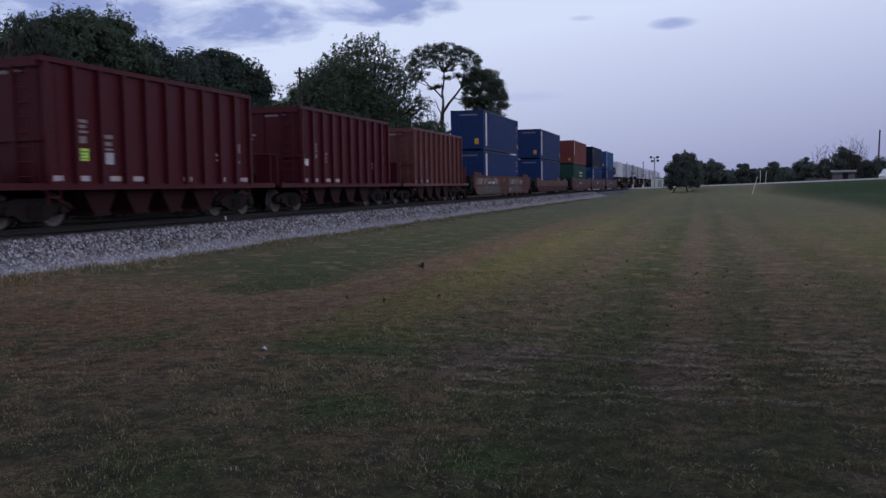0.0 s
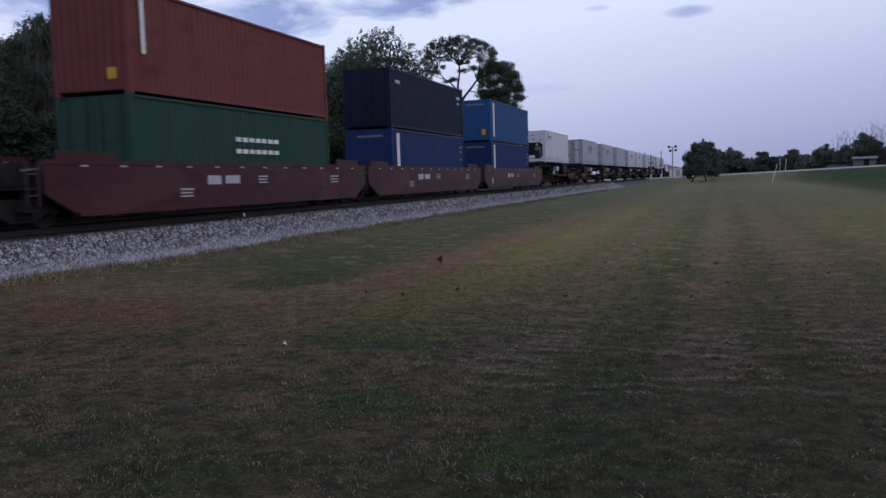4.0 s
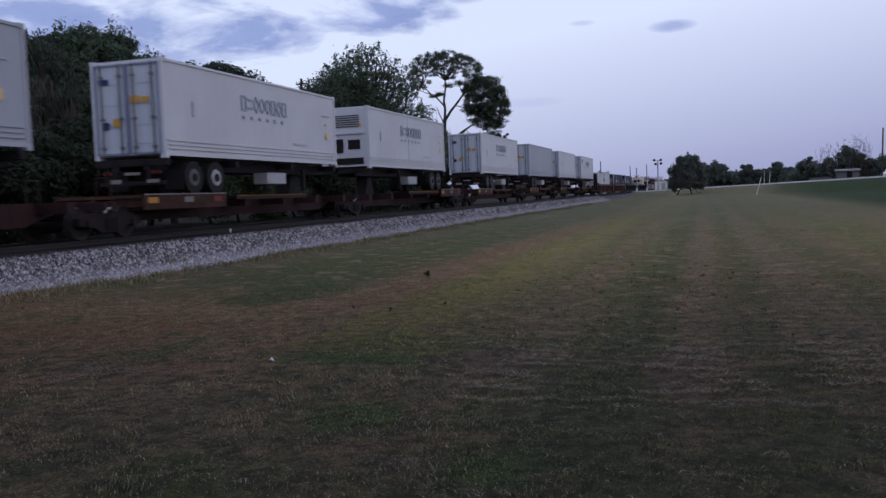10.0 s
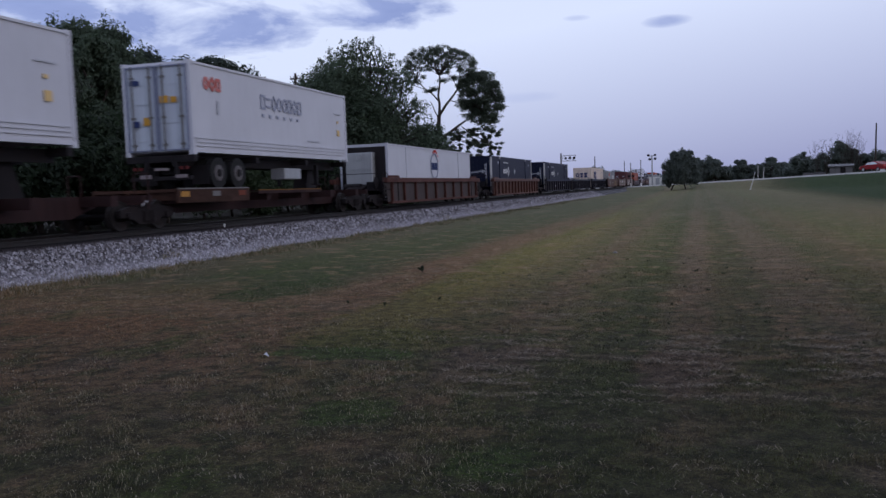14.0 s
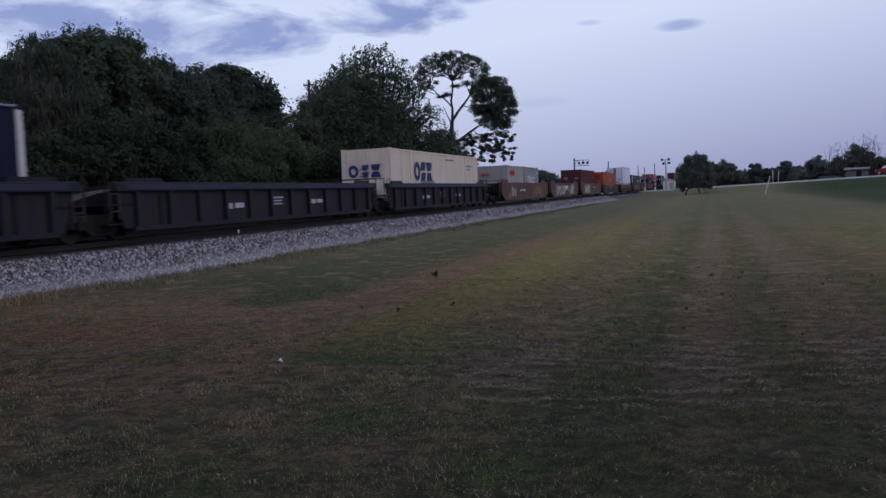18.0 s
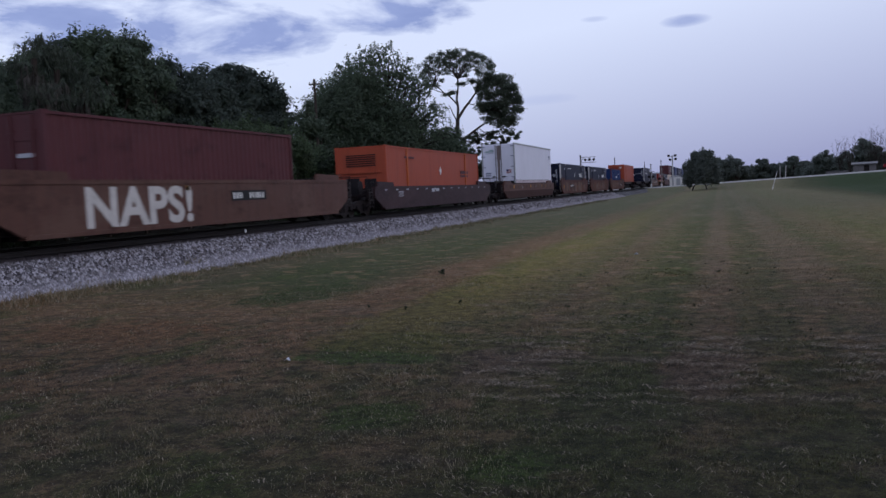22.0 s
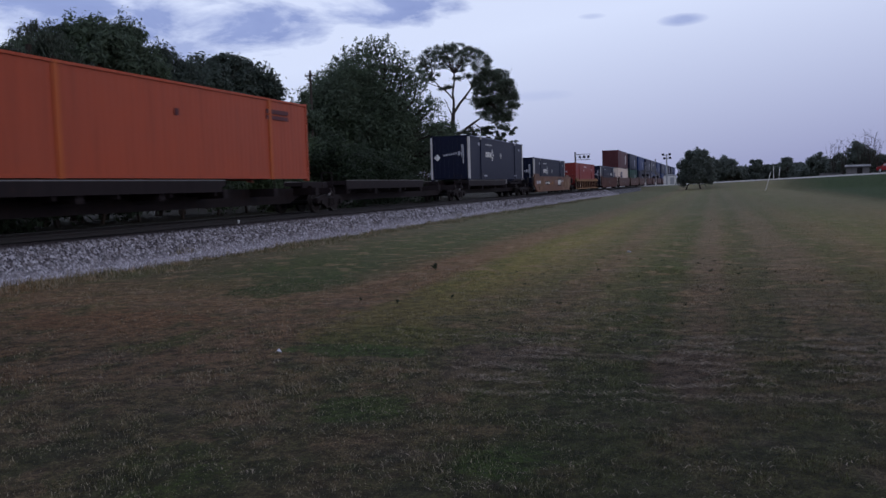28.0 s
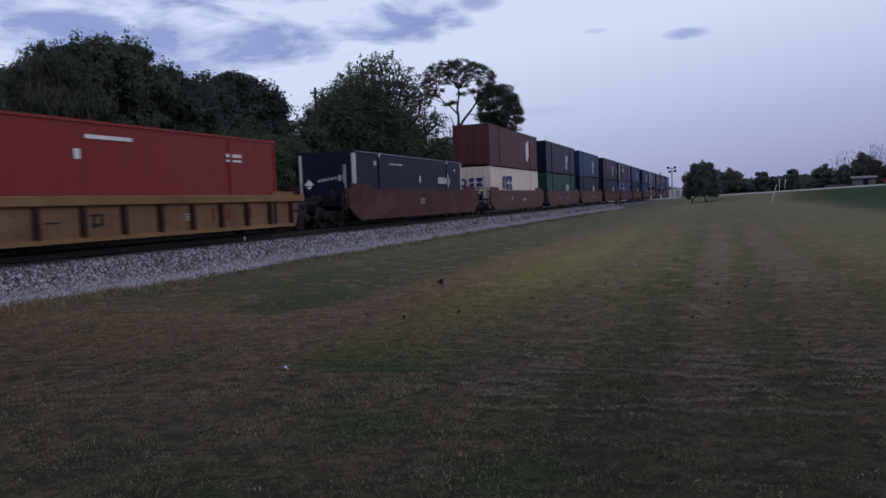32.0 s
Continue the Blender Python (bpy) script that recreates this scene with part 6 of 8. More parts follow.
def build_train():
    for s, mat, label, marks in ((16.6, DARK_RED, "dark red ribbed steel hopper car with white reflector strips", 7), (30.0, DARK_RED, "dark red ribbed steel hopper car with stencilled marks", 4), (43.35, FADED_RED, "faded brownish red ribbed hopper car", 3)):
        h = hopper(s, mat, label, marks)
        if marks == 7:
            bars(h, "lime", LIME_MARK, 1.57, 0.95, 0, [(0.0, 0.55, 1.62, 1.92)], "label", label="lime green reflective square")
            bars(h, "lime_lines", DIM_MARK, 1.584, 0.95, 0, [(0.06, 0.50, 1.82, 1.86), (0.06, 0.44, 1.74, 1.77), (0.10, 0.48, 1.66, 1.69)], "lettering")
            bars(h, "slate_tag", GREY_MARK, 1.57, 1.95, 0, [(0.0, 0.5, 1.55, 1.85)], "label")
        if marks == 4:
            bars(h, "white_tag", WHITE_MARK, 1.57, 0.35, 0, [(0.0, 0.3, 1.75, 2.0)], "label")

    plate_well(56.3, 20.0, WELL_RUST, "rusty brown well car with sprayed graffiti", tags=(("faded", 0.6, 0, 7.6), ("faded", 11.3, 0, 5.2), ("number", 4.2, 0.95, 0.9), ("plate", 9.2, 1.2, 0.6), ("lines", 11.2, 0.36, 0.8)))
    blue_box(60.45, 0.54, NAVY, "deep blue corrugated container in a well car")
    blue_box(60.45, 3.44, NAVY, "deep blue corrugated container stacked on another")
    plate_well(79.7, 19.6, WELL_ORANGE, "orange brown well car with low plate sides", top=1.34, lower=WELL_DARK, tags=(("plate", 7.6, 1.06, 0.5), ("plate", 11.0, 1.04, 0.5), ("peel", 12.2, 0.9, 1.0)))
    blue_box(83.35, 0.54, NAVY, "deep blue corrugated container in a well car")
    blue_box(83.35, 3.44, NAVY, "deep blue corrugated container stacked on another")
    for i, (s, L) in enumerate(((102.8, 18.7), (121.9, 18.7), (141.5, 19.2))):
        plate_well(s, L, WELL_RED, "oxide red articulated well car with white stencils", front=i == 0, back=i == 2, trucks=(True, i == 2),
                   tags=(("dots", 0, 1.45, 1), ("53" if i == 2 else "lines", 1.9 if i == 2 else 5.2, 0.55, 0.8), ("patch", 6.6, 0.95, 0.9), ("lines", 9.6, 0.9, 0.8), ("lines", L - 3.5, 0.85, 0.9)), group="articulated well car units")
    c = container(106.4, 0.54, GREEN, "dark green corrugated container in a well car", near="door")
    side_face(c, "green_word", WHITE_MARK, 2.44, [r for i in range(7) for r in ((5.2 + i * 0.42, 5.5 + i * 0.42, 1.78, 1.92), (5.2 + i * 0.42, 5.5 + i * 0.42, 1.40, 1.54))], "logo")
    c = container(106.4, 3.44, BRICK, "brick red corrugated container stacked on a green one")
    numbers_column(c, 2.44, 0.6, 1.1, 2.7, 0.16)
    end_face(c, "brick_tag", YELLOW_MARK, [(0.55, 0.85, 0.4, 0.7)], "label")
    blue_box(125.7, 0.54, NAVY, "deep blue corrugated container in a well car")
    c = container(125.7, 3.44, INK, "ink blue corrugated container stacked on another", near="door")
    side_face(c, "ink_far", GREY_MARK, 2.44, [(0.7, 1.3, 2.2, 2.35), (10.9, 11.6, 2.2, 2.35), (11.0, 11.4, 1.9, 2.0)])
    blue_box(144.7, 0.54, NAVY, "deep blue corrugated container in a well car")
    blue_box(144.7, 3.44, MIDBLUE, "bright blue corrugated container stacked on another")

    # refrigerated containers on road chassis, on spine cars
    spine(162.4, 17.6, SPINE_RED, "oxide red spine car carrying a road chassis", near_wheels=False)
    cuts = ((182.4, 201.2), (201.4, 218.6), (218.8, 236.0), (236.2, 252.7), (252.9, 270.4))
    for i, (a, b) in enumerate(cuts):
        spine(a, b - a, SPINE_RED, "oxide red articulated spine car carrying a road chassis", front=i == 0, back=i == 4, near_wheels=i != 4, trucks=(True, i == 4))
    cuts = ((272.6, 290.6), (290.8, 307.5), (307.7, 324.7), (324.9, 341.6))
    for i, (a, b) in enumerate(cuts):
        spine(a, b - a, SPINE_RED, "oxide red articulated spine car carrying a road chassis", front=i == 0, back=i == 3, trucks=(True, i == 3))
    row = ((164.3, WHITE_A, "reefer", 0, 0), (186.7, WHITE_B, "door", 1, 0), (203.9, WHITE_B, "door", 1, 1), (221.4, WHITE_B, "door", 0, 0), (238.8, WHITE_A, "door", 1, 0), (254.8, WHITE_A, "vented", 1, 0),
           (276.2, WHITE_A, "door", 1, 0), (293.4, WHITE_B, "door", 0, 0), (310.0, WHITE_A, "door", 0, 0), (327.4, WHITE_A, "door", 1, 1))
    for s, mat, near, logo, red in row:
        says = {"reefer": "white refrigerated container with an open machinery bay at its end", "vented": "white refrigerated container with closed cooling machinery", "door": "off-white refrigerated container with barred rear doors"}[near]
        reefer(s, says, mat, near, bool(logo), bool(red))
        chassis(s, near == "door", STEEL, s == 238.8)

    ribbed_well(344.0, 18.2, WELL_RUST, "rusty brown ribbed well car with dusty panels", panel=PANEL_GREY, ribs=10)
    c = domestic(344.6, 0.37, WHITE_A, "white domestic container with an arc-shaped emblem", "plain")

    def arc(bm):
        for i in range(14):
            a, b = 2 * math.pi * i / 14, 2 * math.pi * (i + 1) / 14
            slab(bm, [(0.68 * math.cos(a), 0.68 * math.sin(a)), (0.76 * math.cos(a), 0.76 * math.sin(a)), (0.76 * math.cos(b), 0.76 * math.sin(b)), (0.68 * math.cos(b), 0.68 * math.sin(b))], -0.01, 0.006)
    part("emblem", "mp_ring", SLATE_MARK, c, arc, at=(1.306, 7.9, 1.85))
    side_face(c, "mp_word", BLUE_MARK, 2.6, [(7.4 + i * 0.28, 7.6 + i * 0.28, 1.65, 2.05) for i in range(4)], "logo")
    side_face(c, "mp_red", RED_MARK, 2.6, [(7.5 + i * 0.2, 7.7 + i * 0.2, 2.42 + 0.04 * i * (5 - i), 2.50 + 0.05 * i * (5 - i)) for i in range(7)], "logo")
    part("end_recess", "mp_recess", STEEL, c, lambda bm: box(bm, -1.16, 1.16, -0.05, -0.012, 0.25, 2.74), "dark frame round the cooling unit")
    part("cooling_unit", "mp_unit", GALV, c, lambda bm: (box(bm, -0.80, 0.62, -0.45, -0.04, 0.75, 2.45), box(bm, -0.75, 0.55, -0.47, -0.45, 1.6, 1.64), box(bm, -0.22, 0.08, -0.47, -0.45, 2.05, 2.3)), "pale cooling unit on the end wall", bevel=0.03)

    ribbed_well(367.0, 18.7, WELL_ORANGE, "orange brown ribbed well car", ribs=15)
    domestic(367.1, 0.37, INK, "ink blue domestic container with pale end posts", "bolt")
    for i, (s, L) in enumerate(((390.4, 17.4), (409.7, 17.4), (429.3, 18.2))):
        ribbed_well(s, L, WELL_INK, "blue-black articulated ribbed well car" + (", empty" if i == 1 else ""), front=i == 0, back=i == 2, ribs=12, trucks=(True, i == 2), group="articulated well car units", panel=PANEL_DARK,
                    tags=(("Rpatch", 5.0, 0.7, 0.6), ("Rlines", 8.2, 0.7, 0.9), ("Rpatch", 11.2, 0.75, 0.5)))
    domestic(390.5, 0.37, INK, "ink blue domestic container with pale end posts", "bolt")
    c = domestic(430.0, 0.37, CREAM, "cream domestic container with a large dark blue emblem", "plain")
    block_emblem(c, 1.306, 3.4, 1.30)
    side_face(c, "cream_small", SLATE_MARK, 2.6, [(4.4 + k * 0.42, 4.7 + k * 0.42, 1.12, 1.3) for k in range(6)] + [(9.0, 10.6, 2.5, 2.58), (13.4, 14.6, 2.2, 2.3), (13.5, 14.3, 2.0, 2.08)], "stencil")
    end_emblem(c)

    for i, (s, L) in enumerate(((451.9, 18.3), (472.0, 17.3), (491.8, 18.5))):
        tags = ((("number", 6.2, 0.85, 0.95), ("scrawl", 11.6, 0.4, 3.2), ("scrawl", 12.1, 0.62, 2.2), ("plate", 2.4, 0.45, 0.9), ("spray", 3.4, 0.55, 0.5)), (("bubble", 3.2, 0.45, 6), ("logo", 8.2, 0.82, 1.5), ("bubble", 11.2, 0.45, 4)), (("word", 2.96, 0.46, 4.51), ("number", 9.6, 0.95, 0.95), ("plate", 7.2, 1.3, 0.4)))[i]
        plate_well(s, L, (WELL_ORANGE, WELL_TAN, WELL_TAN)[i], "tan brown articulated well car with pale graffiti" + (", empty" if i == 1 else ""), front=i == 0, back=i == 2, trucks=(True, i == 2), tags=tags, group="articulated well car units")
    c = container(455.2, 0.37, GREY, "pale grey short container with a red emblem", L=6.06, H=2.59, near="door")
    emblem_row(c, "short_red", RED_MARK, 1.224, 0.9, 1.8, 0.42, 0.42, 0.12, "oorr")
    end_face(c, "short_end", RED_MARK, [(-0.9 + i * 0.2, -0.76 + i * 0.2, 1.8, 2.0) for i in range(4)], "logo")
    c = container(461.45, 0.37, paint("blue_grey_container_paint", (0.24, 0.26, 0.28), 0.5, 0.4, 0.1), "blue-grey short container with a white emblem", L=6.06, H=2.59)
    emblem_row(c, "short_white", WHITE_MARK, 1.224, 1.2, 1.1, 0.72, 0.72, 0.13, "rdoh")
    side_face(c, "short_white_small", WHITE_MARK, 2.44, [(5.1, 5.4, 2.05, 2.2)], "stencil")
    c = container(494.0, 0.37, PLUM, "plum red corrugated container in a well car", near="door")
    end_face(c, "plum_end", GREY_MARK, [(-0.9, -0.4, 1.9, 2.0), (-0.9, -0.4, 1.7, 1.76), (0.4, 0.9, 1.8, 1.9)])

    plate_well(513.3, 20.2, WELL_PLUM, "plum brown well car with low plate sides", top=1.30, tags=(("dots", 0, 1.12, 1), ("lines", 3.0, 0.75, 0.8), ("patch", 8.0, 0.98, 0.6)))
    c = domestic(515.4, 0.37, ORANGE, "orange domestic container with a louvred end", "vented")
    part("placard", "orange_diamond", WHITE_MARK, c, lambda bm: slab(bm, [(0, -0.24), (0.2, 0), (0, 0.24), (-0.2, 0)], -0.01, 0.006), at=(1.31, 8.2, 1.75))
    side_face(c, "orange_dark", PLUM, 2.6, [(2.5, 3.9, 2.32, 2.42), (12.1, 13.7, 1.62, 1.8), (12.1, 13.7, 1.42, 1.54)], "stencil")
    plate_well(537.5, 19.4, WELL_ORANGE, "orange brown well car with a darker lower side", top=1.32, lower=WELL_DARK, tags=(("band", 1.7, 0.94, 16.0), ("plate", 3.0, 0.98, 0.8), ("lines", 5.9, 0.95, 0.4), ("plate", 9.0, 1.0, 0.8), ("lines", 11.0, 1.02, 0.35), ("plate", 13.6, 1.02, 0.6), ("plate", 15.4, 1.02, 0.5)))
    white_trailer(542.25)
    for i, (s, L) in enumerate(((561.0, 17.6), (581.0, 17.5), (600.9, 18.5))):
        tags = ((("number", 5.4, 0.85, 0.95), ("mural", 0, 0, 1), ("plate", 1.2, 0.75, 1.0)), (("mural", 0, 0, 1),), (("mural", 0, 0, 1), ("lines", 9.5, 0.8, 0.9), ("number", 12.5, 0.75, 0.8)))[i]
        plate_well(s, L, WELL_RUST, "rusty articulated well car with faded graffiti", front=i == 0, back=i == 2, trucks=(True, i == 2), tags=tags, group="articulated well car units")
    domestic(562.15, 0.37, INK, "ink blue domestic container with pale end posts", "bolt_far")
    domestic(581.6, 0.37, INK, "ink blue domestic container with pale end posts", "bolt_far")
    c = container(604.8, 0.37, NAVY, "blue corrugated container with red end frames", trim=BRICK)
    side_face(c, "navy_word", WHITE_MARK, 2.44, [(5.2 + i * 0.32, 5.42 + i * 0.32, 1.6, 1.8) for i in range(7)] + [(9.0, 10.0, 2.1, 2.2)], "logo")

    cuts = ((620.6, 640.0), (640.2, 659.0), (659.2, 679.2))
    for i, (a, b) in enumerate(cuts):
        spine(a, b - a, SPINE_DARK, "dark brown articulated spine car" + (", empty" if i == 1 else " with a container"), front=i == 0, back=i == 2, platform=False, trucks=(True, i == 2))
    c = domestic(621.9, 1.28, ORANGE, "orange corrugated domestic container on a spine car", "plain")
    side_face(c, "or_dark", PLUM, 2.6, [(13.0, 14.6, 2.35, 2.5), (13.0, 14.6, 2.15, 2.28), (7.6, 7.8, 1.9, 2.1)], "stencil")
    end_face(c, "or_end", PLUM, [(-0.9, 0.5, 2.3, 2.42), (-0.9, 0.4, 2.12, 2.22)], "stencil")
    end_face(c, "or_end2", WHITE_MARK, [(0.55, 0.85, 2.25, 2.5)], "label")
    domestic(661.1, 1.28, INK, "ink blue domestic container with pale end posts on a spine car", "bolt")
    plate_well(680.9, 19.5, WELL_YELLOW, "ochre-brown well car with a large white emblem", tags=(("53", 1.7, 0.42, 1.1), ("patch", 0.9, 0.95, 0.9), ("number", 5.0, 0.85, 0.95), ("plate", 8.6, 0.9, 0.7), ("logo", 11.6, 0.78, 1.5), ("patch", 13.9, 1.1, 0.5), ("plate", 7.4, 0.8, 0.5), ("peel", 15.0, 0.45, 2.8), ("peel", 3.0, 0.5, 1.2), ("lines", 10.2, 0.9, 0.8)))
    domestic(682.05, 0.37, INK, "ink blue domestic container with pale end posts", "bolt")
    gold = ribbed_well(705.2, 18.0, WELL_GOLD, "weathered golden ribbed well car with dark ribs", top=1.36, ribs=12, panel=PANEL_GOLD, rib_paint=WELL_DARK, tags=(("Rnumber", 2.0, 0.55, 0.55), ("Rlines", 11.0, 0.6, 0.6)))
    bars(gold, "gold_red", RUST_TAG, 1.398, 12.4, 0.55, [(0.0, 0.10, 0.0, 0.42), (0.22, 0.62, 0.32, 0.42), (0.36, 0.46, 0.0, 0.32), (0.75, 1.05, 0.05, 0.40), (2.0, 2.3, 0.05, 0.40)], "lettering", label="faded red lettering bars")
    bars(gold, "gold_dark", PANEL_DARK, 1.398, 7.0, 0.55, [(0.0, 0.5, 0.30, 0.36), (0.1, 0.2, 0.0, 0.30), (0.05, 0.5, 0.05, 0.12), (0.4, 0.5, 0.12, 0.30), (-1.5, -1.0, 0.16, 0.20)], "graffiti")
    c = domestic(705.7, 0.37, RED, "bright red domestic container with white stencils", "plain")
    numbers_column(c, 2.6, 0.10, 0.9, 2.5, 0.07, DIM_MARK, "red_col")
    end_face(c, "red_end", GREY_MARK, [(0.15, 0.32, 1.75, 1.98), (0.1, 0.42, 0.95, 1.08)], "label")
    side_face(c, "red_small", WHITE_MARK, 2.6, [(6.6, 8.4, 2.42, 2.52), (13.0, 13.9, 2.2, 2.3), (13.0, 13.9, 2.05, 2.12), (6.2, 6.4, 1.9, 2.15)], "stencil")
    plate_well(727.6, 20.2, WELL_RUST, "rusty brown well car", tags=(("lines", 9.0, 0.8, 0.9),))
    domestic(728.75, 0.37, INK, "ink blue domestic container with pale end posts", "bolt_far")
    # the double-stacked tail
    lower = [CREAM, GREEN, INK, INK, NAVY, INK, NAVY, INK, INK, NAVY, INK]
    upper = [PLUM, INK, NAVY, INK, INK, NAVY, INK, NAVY, INK, INK, NAVY]
    names = {CREAM.name: "cream", GREEN.name: "dark green", INK.name: "ink blue", NAVY.name: "deep blue", PLUM.name: "plum red"}
    for i in range(11):
        s = (751.0, 771.3, 790.9)[i] if i < 3 else 812.0 + (i - 3) * 20.1 + ((i - 3) // 3) * 2.0
        j = i % 3
        plate_well(s, 18.4, WELL_ORANGE if i < 3 else WELL_RUST, "brown articulated well car with a double stack", front=j == 0, back=j == 2, trucks=(True, j == 2), tags=(("lines", 6.0, 0.8, 0.9), ("patch", 10.0, 0.8, 0.6)), group="articulated well car units")
        for mat, z, where in ((lower[i], 0.37, "in a well car"), (upper[i], 3.29, "stacked on another")):
            c = domestic(s + 0.95, z, mat, f"{names[mat.name]} domestic container {where}", "bolt" if i in (4, 7) and mat is not CREAM else "plain")
            if mat is CREAM:
                block_emblem(c, 1.306, 3.4, 1.30)
                end_emblem(c)
            elif mat is PLUM:
                side_face(c, "plum_block", WHITE_MARK, 2.6, [(11.6, 12.3, 0.7, 2.2), (12.3, 12.7, 1.0, 2.4)], "logo")
            elif i not in (4, 7):
                side_face(c, "pale_block", GREY_MARK, 2.6, [(10.2, 11.2, 0.5, 1.9), (11.4, 11.8, 1.3, 1.9)], "logo")


def white_trailer(s):
    """A white highway trailer body set on its running gear in a well."""
    L = 14.95
    c = rolls(thing("white_trailer", "white smooth-sided trailer with grey rear doors in a well car", "trailer"), s, 0.3)
    part("body", "trailer_body", TRAILER_WHITE, c, lambda bm: box(bm, -1.27, 1.27, 0.06, L, 1.25, 4.12), bevel=0.02)
    for x in (-1.28, 1.28):
        part("bottom_rail", "trailer_rail", REFLECTOR, c, lambda bm: box(bm, -0.025, 0.025, 0.05, L, 1.10, 1.30), at=(x, 0, 0))
        part("rub_clips", "trailer_clips", STEEL, c, lambda bm: [box(bm, -0.03, 0.03, y, y + 0.16, 1.30, 1.345) for y in spread(24, 0.4, L - 0.5)], "row of dark clips along the lower rail", at=(x, 0, 0))["kind"] = "stuff"
        part("top_rail", "trailer_top", GALV, c, lambda bm: box(bm, -0.025, 0.025, 0.05, L, 4.05, 4.17), at=(x, 0, 0))
        part("rear_post", "trailer_post", GALV, c, lambda bm: box(bm, -0.09, 0.02, 0.0, 0.12, 1.1, 4.17), at=(x, 0, 0) if x > 0 else (x + 0.07, 0, 0))
    for x in (-1.18, 0.02):
        d = part("door", "trailer_door", TRAILER_WHITE, c, lambda bm: box(bm, 0, 1.16, -0.02, 0.06, 1.3, 4.06), at=(x, 0, 0))
        rx = 0.22 if x > 0 else 1.00
        part("lock_rod", "trailer_lock_rod", DIRTY_GREY, d, lambda bm: (rod(bm, (0, -0.05, 1.2), (0, -0.05, 4.1), 0.03, n=8), [box(bm, -0.05, 0.05, -0.06, -0.02, z, z + 0.06) for z in (1.34, 2.55, 3.95)]), at=(rx, 0, 0))
        part("handle", "trailer_handle", BLACK_MARK, d, lambda bm: (box(bm, -0.20, 0.20, -0.075, -0.05, 1.60, 1.645), box(bm, -0.05, 0.05, -0.08, -0.04, 1.57, 1.70)), at=(rx + (0.2 if x > 0 else -0.2), 0, 0))
        for z in (1.55, 2.35, 3.15, 3.9):
            part("hinge", "trailer_hinge", SLATE_MARK, d, lambda bm: box(bm, 0.0, 0.24, -0.05, -0.02, 0, 0.055), at=(0.98 if x > 0 else -0.06, 0, z))
    part("rear_stripe", "trailer_stripe", paint("grimy_brown_door_strip", (0.17, 0.14, 0.135), 0.7, 0.6, 0.5), c, lambda bm: (box(bm, -0.10, 0.20, -0.028, -0.02, 2.9, 4.0), box(bm, -0.06, 0.14, -0.028, -0.02, 1.3, 2.9)), "rusty brown upright strip between the doors")
    part("lettering", "trailer_text", SLATE_MARK, c, lambda bm: [box(bm, a, b, -0.03, -0.02, z, z + h) for a, b, z, h in ((-1.0, -0.35, 3.42, 0.03), (-1.02, -0.6, 1.86, 0.11), (-1.02, -0.62, 1.70, 0.09), (-1.0, -0.7, 1.50, 0.08))])
    part("lettering", "trailer_green", paint("faded_green_lettering", (0.22, 0.32, 0.31), 0.6, 0.4), c, lambda bm: [box(bm, a, b, -0.03, -0.02, z, z + h) for a, b, z, h in ((-1.02, -0.35, 3.52, 0.10), (-0.7, -0.35, 3.64, 0.08))], "faded green lettering")
    flag = part("flag_decal", "trailer_flag", paint("pale_decal", (0.50, 0.45, 0.47), 0.6, 0.4), c, lambda bm: box(bm, 0.62, 1.02, -0.028, -0.02, 1.86, 2.16), "small striped flag decal")
    part("stripe", "trailer_flag_red", paint("dull_red_decal", (0.30, 0.09, 0.11), 0.6, 0.4), flag, lambda bm: [box(bm, 0.62, 1.02, -0.033, -0.028, z, z + 0.024) for z in (1.86, 1.91, 1.96, 2.01)] + [box(bm, 0.80, 1.02, -0.033, -0.028, z, z + 0.024) for z in (2.06, 2.12)])["kind"] = "stuff"
    part("canton", "trailer_flag_blue", BLUE_MARK, flag, lambda bm: box(bm, 0.62, 0.79, -0.033, -0.028, 2.04, 2.16))
    bars(c, "trailer_side", SLATE_MARK, 1.274, 13.6, 0, [(0, 1.1, 3.3, 3.38), (0.1, 1.0, 3.42, 3.5), (0, 1.0, 3.15, 3.2)])
    part("running_gear", "trailer_gear", STEEL, c, lambda bm: (box(bm, -0.6, 0.6, 0.4, L - 0.4, 0.80, 1.12), [rod(bm, (-1.15, y, 0.5), (1.15, y, 0.5), 0.46, n=16) for y in (1.8, 3.0)], box(bm, -0.8, 0.8, L - 4, L - 3.7, 0.06, 1.1)))


build_train()


# ---- trees ----
def leaf_material(name, dark, light, tip):
    m, n, l, b = material(name, 0.5)
    g = n.new("ShaderNodeNewGeometry")
    col = mix(n, l, g.outputs["Random Per Island"], dark, light)
    col = mix(n, l, ramp(n, l, grain(n, l, coords(n, l), 0.5, 4.0), 0.5, 0.72), col, tip)
    l.new(col, b.inputs["Base Color"])
    b.inputs["Specular IOR Level"].default_value = 0.16
    thin = n.new("ShaderNodeBsdfTranslucent")
    l.new(col, thin.inputs[0])
    both = n.new("ShaderNodeMixShader")
    both.inputs[0].default_value = 0.5
    l.new(b.outputs[0], both.inputs[1])
    l.new(thin.outputs[0], both.inputs[2])
    l.new(both.outputs[0], n["Material Output"].inputs[0])
    return m


